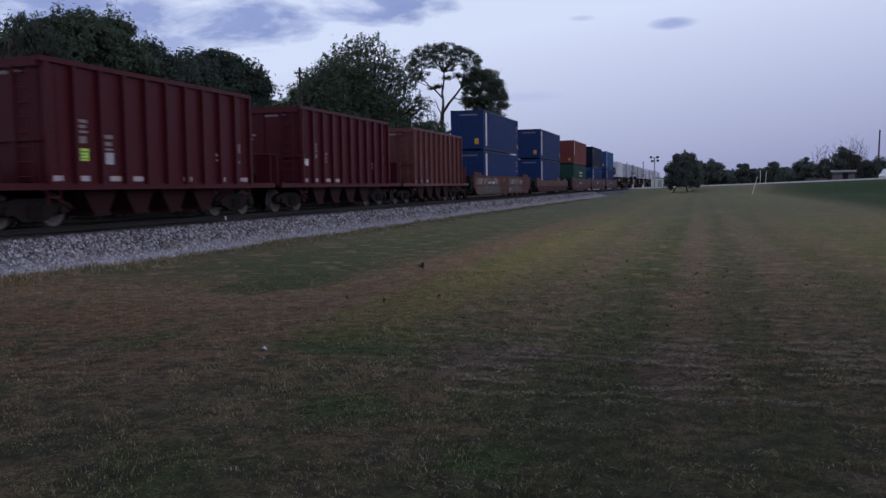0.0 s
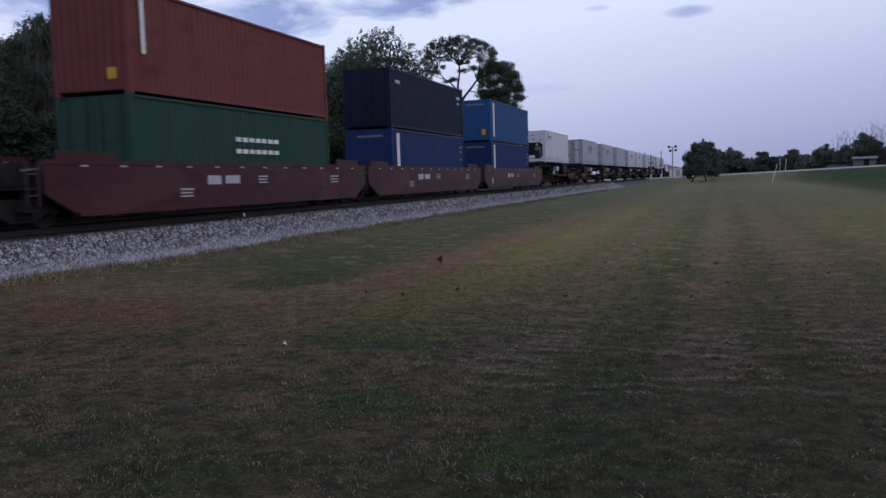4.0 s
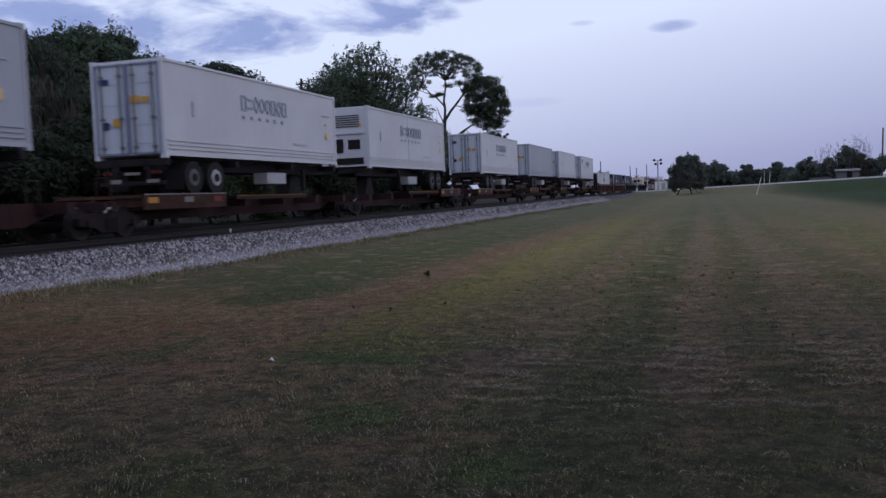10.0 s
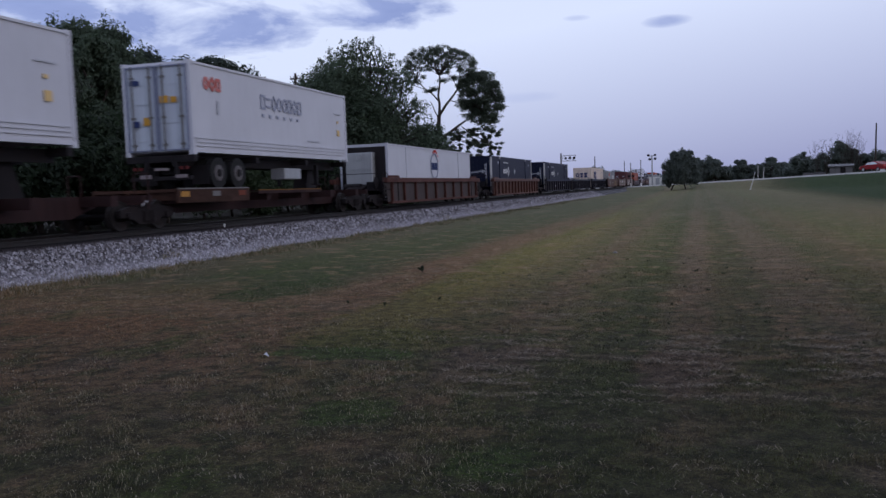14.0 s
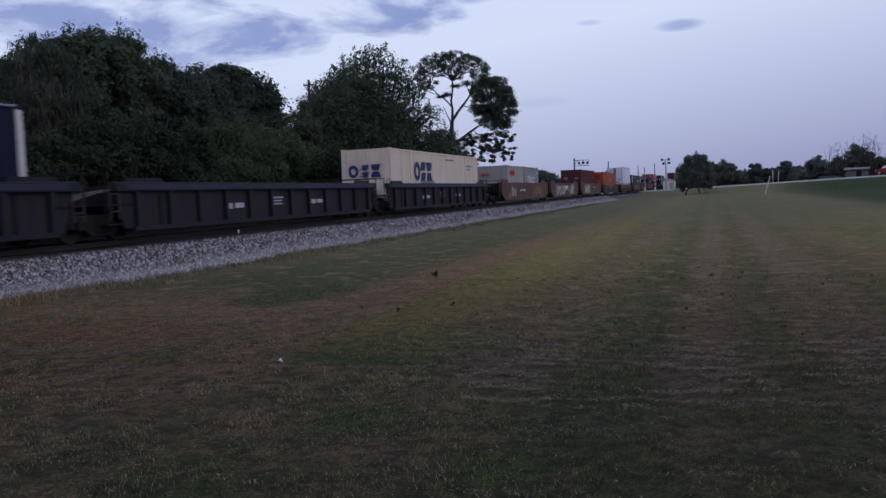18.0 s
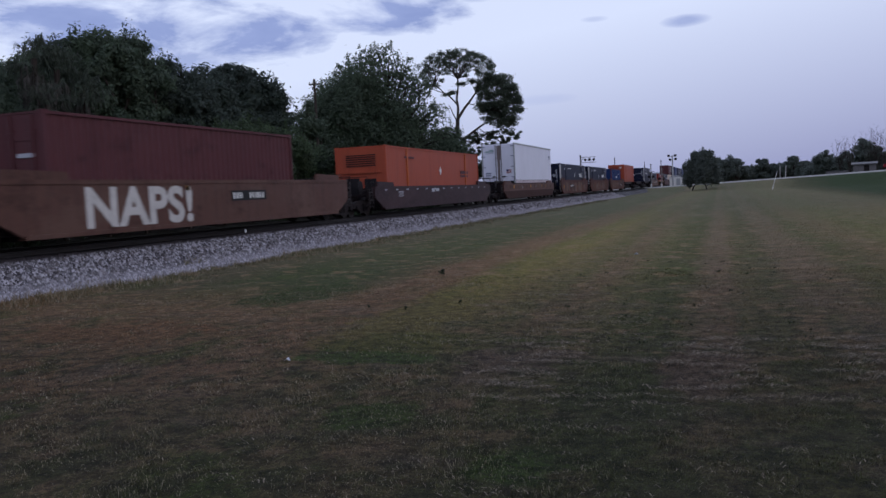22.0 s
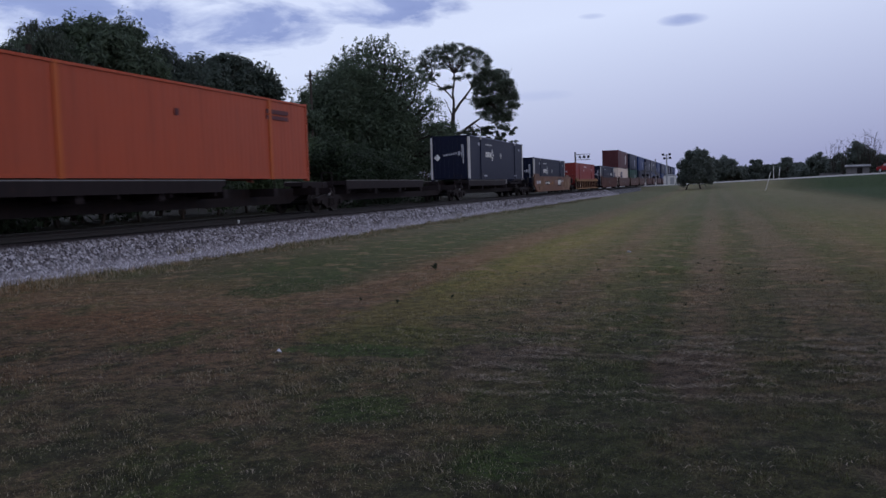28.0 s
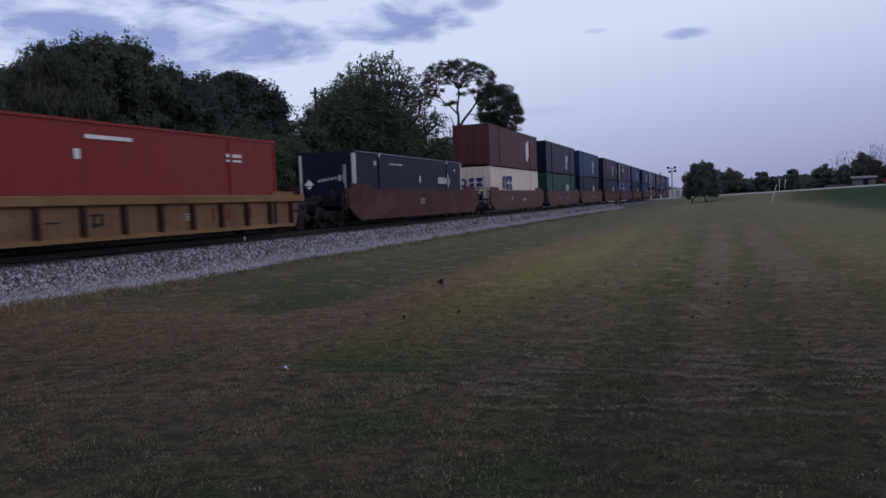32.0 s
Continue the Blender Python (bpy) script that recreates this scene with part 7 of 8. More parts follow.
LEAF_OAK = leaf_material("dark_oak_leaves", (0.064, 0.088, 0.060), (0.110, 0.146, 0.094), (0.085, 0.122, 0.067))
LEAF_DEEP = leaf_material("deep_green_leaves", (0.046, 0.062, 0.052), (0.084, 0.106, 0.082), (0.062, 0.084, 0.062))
# far leaves paled and greyed: distance haze put into their colour
LEAF_FAR_HAZE = leaf_material("hazed_grey_green_leaves", (0.098, 0.116, 0.106), (0.148, 0.172, 0.146), (0.116, 0.140, 0.114))
# shrub leaves blackened for the shade below the trees; dark weeds share them
LEAF_SHADE_DARK = leaf_material("shade_dark_leaves", (0.020, 0.030, 0.018), (0.042, 0.060, 0.032), (0.030, 0.048, 0.022))
LEAF_GREEN = leaf_material("fresh_shrub_leaves", (0.050, 0.072, 0.040), (0.088, 0.122, 0.064), (0.066, 0.102, 0.048))
LEAF_PINE = leaf_material("pine_needles", (0.062, 0.080, 0.060), (0.108, 0.132, 0.094), (0.080, 0.104, 0.070))
FROND = leaf_material("palm_fronds", (0.046, 0.058, 0.042), (0.084, 0.100, 0.070), (0.090, 0.086, 0.066))
DEAD_FROND = leaf_material("dry_palm_fronds", (0.070, 0.064, 0.058), (0.150, 0.134, 0.118), (0.090, 0.080, 0.070))
BARK = paint("grey_brown_bark", (0.050, 0.040, 0.034), 0.9, 0.5)


def leaves(rng, lobes, count, size, long=1.5, fill=0.55):
    """Small bent leaf sprays strewn through the outer part of overlapping lobes (x, y, z, rx, ry, rz)."""
    lob = np.array(lobes, float)
    weight = (lob[:, 3] * lob[:, 4] * lob[:, 5]) ** (2 / 3)
    pick = rng.choice(len(lob), count, p=weight / weight.sum())
    d = rng.normal(size=(count, 3))
    d /= np.linalg.norm(d, axis=1)[:, None]
    r = rng.uniform(fill, 1.0, count) ** 0.7 * (1 + 0.10 * rng.normal(size=count))
    # uneven outline: bulges and hollows along each lobe
    r *= 1 + 0.16 * np.sin(5 * d[:, 0] + pick) * np.sin(4 * d[:, 1] + 2 * pick) + 0.10 * np.sin(9 * d[:, 2] + 3 * d[:, 0] + pick)
    stray = rng.uniform(size=count) < 0.07
    r[stray] *= rng.uniform(1.05, 1.45, stray.sum())
    c = lob[pick, :3] + d * lob[pick, 3:] * r[:, None]
    face = d * 0.7 + np.array([0.15, -0.1, 0.55]) + rng.normal(size=(count, 3)) * 0.55
    u = np.cross(face, rng.normal(size=(count, 3)))
    u /= np.linalg.norm(u, axis=1)[:, None]
    w = np.cross(face, u)
    w /= np.linalg.norm(w, axis=1)[:, None]
    s = size * rng.uniform(0.6, 1.5, (count, 1))
    nrm = np.cross(u, w)
    quad = np.stack([c - u * s * long, c + w * s * 0.6 + nrm * s * 0.25, c + u * s * long, c - w * s * 0.6 + nrm * s * 0.25], 1)
    return quad.reshape(-1, 3)


def sprigs(rng, lobes, count, long=0.55):
    """Slim upright shoots that break the outline of a crown."""
    lob = np.array(lobes, float)
    out = []
    for k in rng.integers(0, len(lob), count):
        a = rng.uniform(0, 2 * math.pi)
        r = rng.uniform(0.2, 0.95)
        x, y, z, rx, ry, rz = lob[k]
        h = long * rng.uniform(0.5, 1.5)
        out.append((x + math.cos(a) * rx * r, y + math.sin(a) * ry * r, z + rz * math.sqrt(1 - r * r) + h * 0.45, rng.uniform(0.12, 0.4), rng.uniform(0.12, 0.4), h))
    return out


def crown_mesh(name, quads, mat):
    n = len(quads) // 4
    me = bpy.data.meshes.new(name)
    me.vertices.add(len(quads))
    me.vertices.foreach_set("co", quads.astype(np.float32).ravel())
    me.loops.add(4 * n)
    me.loops.foreach_set("vertex_index", np.arange(4 * n, dtype=np.int32))
    me.polygons.add(n)
    me.polygons.foreach_set("loop_start", np.arange(0, 4 * n, 4, dtype=np.int32))
    me.materials.append(mat)
    me.update(calc_edges=True)
    return me


def limb(bm, p, q, r0, r1, rng, bend=0.12, steps=4):
    p, q = Vector(p), Vector(q)
    size = (q - p).length
    pts = [p.lerp(q, i / steps) + (Vector((rng.normal(), rng.normal(), rng.normal() * 0.4)) * bend * size * (0.5 if 0 < i < steps else 0)) for i in range(steps + 1)]
    for i in range(steps):
        rod(bm, pts[i], pts[i + 1], r0 + (r1 - r0) * i / steps, r0 + (r1 - r0) * (i + 1) / steps, 7 if r0 > 0.16 else 4)
    return pts


def tree(x, y, lobes, count, size, leaf, label, seed, trunk_r=0.28, name="tree", long=1.5, fill=0.5, group="trees beyond the track", fork=0.25, category="tree", shoots=70, stems=((0.0, 0.0),)):
    """lobes are (dx, dy, z, rx, ry, rz) about the foot of the trunk."""
    rng = np.random.default_rng(seed)
    z0 = ground_height(x, y)
    t = thing(name, label, category, group, at=(x, y, z0 - 0.05))
    top = max(l[2] for l in lobes)

    def wood(bm):
        head = top * fork
        for sx, sy in stems:
            mid = limb(bm, (sx, sy, 0), (sx * 0.6 + rng.normal() * 0.2, sy + rng.normal() * 0.2, head), trunk_r, trunk_r * 0.7, rng, 0.04)
        for l in lobes:
            e = limb(bm, mid[-1], (l[0], l[1], l[2]), trunk_r * 0.5, trunk_r * 0.14, rng, 0.10)
            for k in range(2):
                a = rng.normal(size=3)
                a /= np.linalg.norm(a)
                limb(bm, e[2 + k % 3], (l[0] + a[0] * l[3] * 0.85, l[1] + a[1] * l[4] * 0.85, l[2] + a[2] * l[5] * 0.85), trunk_r * 0.14, trunk_r * 0.04, rng, 0.1, 2)
    part("trunk", f"trunk/{x:.1f}{y:.1f}{seed}", BARK, t, wood)
    quads = leaves(rng, lobes, count, size, long, fill)
    if count > 16000:
        quads = np.concatenate([quads, leaves(rng, sprigs(rng, lobes, shoots), 30 * shoots + 1, size * 0.75, long, 0.0)])
    crown = new("crown", crown_mesh("crown", quads, leaf))
    crown.parent = t
    return t


def dome(rng, width, depth, height, foot, n, drop=0.50, bow=2.4):
    """Small lobes that fill a broad crown from foot to height, crowded at its surface."""
    out = []
    for i in range(n * 3):
        a, k = rng.uniform(0, 2 * math.pi), math.sqrt(rng.uniform(0, 1))
        hi = foot + (height - foot) * (1 - drop * k ** bow)
        z = foot + (hi - foot) * rng.uniform(0.0, 1.0) ** 0.55
        r = rng.uniform(0.09, 0.20) * width
        z = max(min(z, hi - r * 0.75), r * 0.5)
        out.append((math.cos(a) * k * (width / 2 - r * 0.5), math.sin(a) * k * (depth / 2 - r * 0.5), z, r * rng.uniform(0.8, 1.3), r * rng.uniform(0.8, 1.3), r * rng.uniform(0.6, 1.0)))
    return out


def at_bearing(deg, x):
    return x / math.tan(radians(deg))


def crown_height(deg, el, d):
    """Height of a crown whose top is seen at that bearing, elevation and distance, over the ground there."""
    return EYE + d * math.tan(radians(el)) - ground_height(d * math.sin(radians(deg)), d * math.cos(radians(deg)))


def build_trees():
    rng = np.random.default_rng(21)
    # the thicket behind the track: bearing, elevation of the top, distance aside, width
    for deg, el, x, wide, seed in ((-51, 9.6, -34, 10, 1), (-47.2, 9.6, -35, 8.0, 2), (-44.3, 9.6, -36, 6.5, 7), (-42.2, 9.9, -37, 6.0, 8), (-40.5, 10.8, -35, 5.6, 3), (-38.9, 11.0, -34, 6.0, 4), (-37.3, 10.7, -34, 5.6, 5), (-35.7, 9.5, -34, 5.6, 6), (-34.2, 9.6, -34, 5.0, 9)):
        d = x / math.sin(radians(deg))
        tree(x, at_bearing(deg, x), dome(rng, wide, wide, crown_height(deg, el, d), 1.2, 15, 0.42), 27000, 0.092, LEAF_OAK if seed % 3 else LEAF_DEEP, "dense dark green broadleaf tree behind the track", seed, shoots=110)
    for deg, el, x, wide, seed in ((-29.75, 8.75, -44, 7.0, 11), (-31.2, 8.9, -45, 7.0, 13), (-32.6, 8.85, -44, 7.4, 12)):
        d = x / math.sin(radians(deg))
        tree(x, at_bearing(deg, x), dome(rng, wide, wide, crown_height(deg, el, d), 2.0, 26, 0.42, 3.0), 26000, 0.14, LEAF_DEEP, "rounded dense dark tree behind the track", seed, fill=0.6, shoots=24)
    # the broad oak before the pine
    oak = dome(rng, 14.4, 12.0, 15.4, 1.5, 48, 0.50, 2.5) + [(4.8, 0, 12.8, 1.4, 1.3, 1.1), (3.2, 0, 14.2, 1.3, 1.3, 1.0), (6.0, 0, 11.6, 1.2, 1.2, 1.0), (7.0, 0, 9.6, 1.1, 1.1, 0.9), (8.6, 0, 7.0, 1.5, 1.4, 1.2), (9.6, 0, 5.4, 1.5, 1.4, 1.6), (7.6, 0, 4.6, 1.6, 1.5, 1.8), (-4.0, 0, 12.2, 1.2, 1.2, 1.0), (-2.3, 0, 14.0, 1.3, 1.3, 1.1), (-0.9, 0, 15.0, 1.2, 1.4, 1.1), (0.3, 0, 15.4, 1.3, 1.5, 1.2), (1.6, 0, 15.9, 1.2, 1.4, 1.2), (2.8, 0, 15.3, 1.3, 1.4, 1.2), (4.4, 0, 14.0, 1.4, 1.5, 1.3), (6.2, 0, 12.4, 1.3, 1.4, 1.1), (7.7, 0, 9.4, 1.2, 1.4, 1.2), (-5.2, 0, 10.4, 1.2, 1.2, 1.1), (-6.4, 0, 8.4, 1.1, 1.1, 1.2)]
    tree(-34.5, 83.2, oak, 108000, 0.110, LEAF_OAK, "broad leafy oak behind the track", 31, 0.45, shoots=240)
    # thin brush by the utility pole
    tree(-34.0, at_bearing(-26.4, -34.0), dome(rng, 4.6, 3.6, 10.0, 1.2, 9, 0.4), 7000, 0.10, LEAF_OAK, "thin open brush beside the utility pole", 33, 0.12, "shrub", category="shrub", group="shrubs beyond the track", fill=0.1)
    green = ((-26.6, -30, 6.0, 6, 40), (-28.4, -29, 6.8, 6, 41), (-30.2, -29, 6.9, 6, 42), (-32.0, -29, 6.6, 6, 56))
    for deg, x, tall, wide, seed in green:
        tree(x, at_bearing(deg, x), dome(rng, wide, wide, tall, 0.3, 12), 22000, 0.078, LEAF_GREEN, "fresh green leafy shrub at the edge of the railway", seed, 0.10, "shrub", category="shrub", group="shrubs beyond the track")
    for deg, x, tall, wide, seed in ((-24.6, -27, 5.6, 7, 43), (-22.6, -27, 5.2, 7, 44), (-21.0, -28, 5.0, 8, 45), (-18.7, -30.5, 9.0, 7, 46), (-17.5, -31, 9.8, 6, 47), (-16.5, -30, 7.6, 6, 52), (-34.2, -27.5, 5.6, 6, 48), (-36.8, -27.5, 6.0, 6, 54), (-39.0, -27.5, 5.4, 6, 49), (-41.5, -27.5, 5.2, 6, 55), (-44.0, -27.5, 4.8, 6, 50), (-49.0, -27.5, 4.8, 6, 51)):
        tree(x, at_bearing(deg, x), dome(rng, wide, wide, tall, 0.3, 9), 12000, 0.092, LEAF_SHADE_DARK, "leafy green shrub at the edge of the railway", seed, 0.10, "shrub", category="shrub", group="shrubs beyond the track")
    pine()
    for deg, x, el, seed in ((-42.75, -32.0, 9.9, 60), (-41.55, -31.6, 9.3, 61), (-40.2, -31.0, 7.9, 62), (-42.2, -30.0, 7.3, 63)):
        palm(x, at_bearing(deg, x), crown_height(deg, el, x / math.sin(radians(deg))), seed)
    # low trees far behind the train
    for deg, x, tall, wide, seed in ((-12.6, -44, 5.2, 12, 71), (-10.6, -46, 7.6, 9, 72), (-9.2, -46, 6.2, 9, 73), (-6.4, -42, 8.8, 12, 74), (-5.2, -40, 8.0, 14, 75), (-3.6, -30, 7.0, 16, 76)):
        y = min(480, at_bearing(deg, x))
        tree(x, y, dome(rng, wide, wide, tall, 1.0, 9), 6000, 0.22, LEAF_FAR_HAZE, "low dark tree far behind the train", seed, 0.2, group="far trees")
    # the low-branched tree on the lawn and the trees beyond the road
    bush = [(0.4, 0, 1.9, 2.1, 1.7, 0.9), (-1.8, 0, 1.7, 0.8, 0.8, 0.7), (2.4, 0, 1.6, 0.9, 0.9, 0.7), (-1.7, 0, 2.2, 1, 1, 1.5), (-1.3, 0, 4.4, 0.9, 0.9, 0.9), (-0.7, 0, 5.8, 0.67, 0.7, 0.8), (0.68, 0, 6, 1, 0.9, 0.7), (1.7, 0, 5.9, 0.78, 0.7, 0.7), (0.56, 0, 3.6, 2.2, 2, 2.5), (2.3, 0, 4.3, 0.9, 0.9, 1.3), (2.8, 0, 2.4, 0.9, 0.9, 1.4), (-2.3, 0, 3.9, 0.45, 0.4, 0.4)]
    tree(-3.15, 150.5, bush, 19000, 0.12, LEAF_FAR_HAZE, "dark low-branched tree with two stems on the lawn", 81, 0.16, shoots=14, group="", fork=0.22, fill=0.25, stems=((-1.25, 0.0), (1.15, 0.2)))
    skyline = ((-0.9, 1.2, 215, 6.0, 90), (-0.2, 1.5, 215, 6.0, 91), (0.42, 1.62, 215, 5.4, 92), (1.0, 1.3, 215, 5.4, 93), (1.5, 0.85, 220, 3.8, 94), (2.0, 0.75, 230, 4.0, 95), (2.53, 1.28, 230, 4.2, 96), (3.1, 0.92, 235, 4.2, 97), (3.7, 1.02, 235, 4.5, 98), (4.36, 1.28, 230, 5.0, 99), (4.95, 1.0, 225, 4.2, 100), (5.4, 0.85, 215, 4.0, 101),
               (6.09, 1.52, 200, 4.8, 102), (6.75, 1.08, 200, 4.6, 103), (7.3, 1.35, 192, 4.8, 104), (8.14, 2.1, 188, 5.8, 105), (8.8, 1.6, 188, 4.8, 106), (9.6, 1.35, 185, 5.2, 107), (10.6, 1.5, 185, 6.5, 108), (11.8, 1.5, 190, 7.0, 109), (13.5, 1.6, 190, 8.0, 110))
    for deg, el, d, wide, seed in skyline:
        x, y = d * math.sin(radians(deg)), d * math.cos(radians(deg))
        tree(x, y, dome(rng, wide, wide, crown_height(deg, el, d), 0.5, 10, 0.45), 4600, 0.18, LEAF_FAR_HAZE, "dark leafy tree beyond the road", seed, 0.2, group="trees beyond the road")
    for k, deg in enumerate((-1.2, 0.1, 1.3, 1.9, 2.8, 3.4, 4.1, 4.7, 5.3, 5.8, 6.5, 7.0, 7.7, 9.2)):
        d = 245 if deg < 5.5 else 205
        tree(d * math.sin(radians(deg)), d * math.cos(radians(deg)), dome(rng, 6.5, 5.0, crown_height(deg, 0.85 if deg < 2.2 else 0.7, d), 0.2, 7, 0.3), 2800, 0.225, LEAF_FAR_HAZE, "low dark hedge tree beyond the road", 120 + k, 0.15, group="trees beyond the road")
    for deg, el, seed in ((6.95, 2.0, 111), (7.45, 2.15, 112), (8.55, 2.35, 113), (8.96, 2.65, 114), (9.3, 2.1, 115)):
        bare_tree(182 * math.sin(radians(deg)), 182 * math.cos(radians(deg)), crown_height(deg, el, 182), seed)


def bare_tree(x, y, tall, seed):
    rng = np.random.default_rng(seed)
    t = thing("bare_tree", "thin bare-branched tree beyond the road", "tree", "bare trees", at=(x, y, ground_height(x, y) - 0.05))

    def wood(bm):
        for k in range(9):
            q = (rng.normal() * 0.75, rng.normal() * 0.6, tall * rng.uniform(0.78, 1.0))
            pts = limb(bm, (0, 0, 0.3), q, 0.035, 0.012, rng, 0.04, 6)
            for j in range(22):
                p = pts[2 + j % 5]
                limb(bm, p, (p.x + rng.normal() * 0.32, p.y + rng.normal() * 0.3, p.z + rng.uniform(0.3, 0.9)), 0.012, 0.005, rng, 0.06, 2)
    part("crown", f"bare/{seed}", BARK, t, wood)


def pine():
    """A tall slash pine: a bare forked trunk, a flat umbrella of needles on thin limbs and a heavy lower bough."""
    x, y = -37.5, 126.0
    rng = np.random.default_rng(65)
    t = thing("pine_tree", "tall pine with a bare forked trunk and a flat needle crown", "tree", at=(x, y, ground_height(x, y)))
    umbrella, bough, fringe = [], [], []
    for k in range(250):
        dx = -5.4 + 11.4 * (k + rng.uniform(0, 1)) / 250
        top = 23.0 - 0.070 * (dx - 0.3) ** 2
        thick = 2.6 + 0.12 * abs(dx) + (0.9 if dx < -3.6 else 0)
        umbrella.append((dx, rng.uniform(-2.5, 2.5), top - 0.4 - thick * rng.uniform(0, 1) ** 1.6, rng.uniform(0.34, 0.66), 0.8, rng.uniform(0.24, 0.44)))
    for k in range(230):
        a, r = rng.uniform(0, 2 * math.pi), math.sqrt(rng.uniform(0, 1))
        z = 14.6 + 4.3 * r * math.sin(a)
        bough.append((6.7 + 3.1 * r * math.cos(a) - 0.12 * (z - 14.6), rng.uniform(-2, 2), z, rng.uniform(0.45, 0.85), 0.8, rng.uniform(0.34, 0.62)))
    small = [(-0.5, 0, 16.4, 1.0, 0.8, 0.4), (-1.5, 0, 16.2, 0.9, 0.7, 0.3), (0.9, 0, 17.6, 1.1, 0.8, 0.4), (-3.4, 0, 17.8, 1.1, 0.8, 0.5), (2.6, 0, 17.9, 1.1, 0.8, 0.5), (-2.2, 0, 18.4, 0.6, 0.5, 0.4), (3.4, 0, 16.8, 0.7, 0.6, 0.5), (1.6, 0, 18.8, 0.6, 0.5, 0.4), (-4.6, 0, 18.0, 0.6, 0.6, 0.6), (9.2, 0, 13.0, 0.6, 0.5, 0.4)]
    for k in range(110):
        fringe.append((rng.uniform(0.8, 9.6), rng.uniform(-1.5, 1.5), rng.uniform(6.0, 10.2), rng.uniform(0.2, 0.45), 0.4, rng.uniform(0.12, 0.28)))

    def wood(bm):
        trunk = limb(bm, (-0.6, 0, 0), (0.1, 0, 12.4), 0.44, 0.30, rng, 0.012, 6)
        up = limb(bm, trunk[-1], (0.4, 0, 18.4), 0.22, 0.10, rng, 0.03, 6)
        right = limb(bm, trunk[-1], (3.0, 0, 16.0), 0.24, 0.13, rng, 0.03, 5)
        left = limb(bm, (0.1, 0, 14.6), (-3.3, 0, 17.9), 0.14, 0.07, rng, 0.05, 5)
        low = limb(bm, (-0.05, 0, 8.6), (4.2, 0, 11.4), 0.28, 0.14, rng, 0.04, 5)
        mid = limb(bm, right[3], (5.2, 0, 13.6), 0.10, 0.06, rng, 0.05)
        limb(bm, (0.0, 0, 12.0), (-1.2, 0, 14.6), 0.12, 0.05, rng, 0.03)
        ends = (*up[2:], *right[2:], *left[2:], *mid[1:])
        for h in umbrella[::6]:
            start = min(ends, key=lambda p: (p - Vector(h[:3])).length + (4 if p.z > h[2] - 0.5 else 0) + (2.5 if p.z < 16 else 0))
            limb(bm, start, h[:3], 0.085, 0.03, rng, 0.06)
        for h in bough[::10] + small:
            start = min((*ends, *low[2:]), key=lambda p: (p - Vector(h[:3])).length)
            limb(bm, start, h[:3], 0.07, 0.03, rng, 0.06)
        for h in fringe[::3]:
            limb(bm, low[1 + rng.integers(0, 4)], h[:3], 0.045, 0.02, rng, 0.08)
    part("trunk", "pine_trunk", BARK, t, wood)
    quads = np.concatenate([leaves(rng, umbrella, 17000, 0.056, 2.6, 0.15), leaves(rng, bough, 32000, 0.062, 2.6, 0.4), leaves(rng, small, 2600, 0.065, 2.6, 0.0), leaves(rng, fringe, 7000, 0.13, 1.6, 0.1)])
    crown = new("crown", crown_mesh("crown", quads, LEAF_PINE))
    crown.parent = t


def palm(x, y, tall, seed):
    rng = np.random.default_rng(seed)
    t = thing("palm_tree", "cabbage palm with a ragged crown and hanging dead fronds", "palm tree", "palms", at=(x, y, ground_height(x, y) - 0.05))
    part("trunk", f"palm_trunk/{seed}", BARK, t, lambda bm: limb(bm, (0, 0, 0), (0.2, 0.1, tall - 0.6), 0.17, 0.15, rng, 0.02, 6))
    green, brown = ([], []), ([], [])
    for k in range(62):
        a = rng.uniform(0, 2 * math.pi)
        dead = k > 37
        verts, faces = brown if dead else green
        up = rng.uniform(-1.35, -0.55) if dead else rng.uniform(-0.45, 1.35)
        L = rng.uniform(0.75, 1.25)
        d = np.array([math.cos(a) * math.cos(up), math.sin(a) * math.cos(up), math.sin(up)])
        side = np.array([-math.sin(a), math.cos(a), 0])
        base = np.array([0.2, 0.1, tall - 0.6 - (rng.uniform(0.05, 1.5) if dead else 0)])
        hub = base + d * L * (0.45 if dead else 0.65)
        for j in range(13):
            f = (j - 6) / 6 * 1.35 + rng.normal() * 0.12
            v = d * math.cos(f) + side * math.sin(f)
            reach = L * rng.uniform(0.42, 0.6)
            bend = hub + v * reach + np.array([0, 0, -0.10 * abs(f)])
            tip = bend + v * reach * (0.12 if dead else 0.35) + np.array([0, 0, -rng.uniform(0.1, 0.9) * (1.6 if dead else 0.7)])
            w = np.cross(v, [0.2, 0.1, 1.0])
            w = w / (np.linalg.norm(w) + 1e-6) * 0.028
            o = len(verts)
            verts += [tuple(hub), tuple(bend + w), tuple(bend - w), tuple(tip)]
            faces += [(o, o + 1, o + 2), (o + 1, o + 3, o + 2)]
        o = len(verts)
        verts += [tuple(base), tuple(base + side * 0.03), tuple(hub)]
        faces.append((o, o + 1, o + 2))
    c = new("crown", from_arrays("palm_crown", *green, FROND))
    c.parent = t
    c = new("dead_fronds", from_arrays("palm_skirt", *brown, DEAD_FROND))
    c.parent = t
    tagged(c, "hanging dry grey-brown fronds")


build_trees()


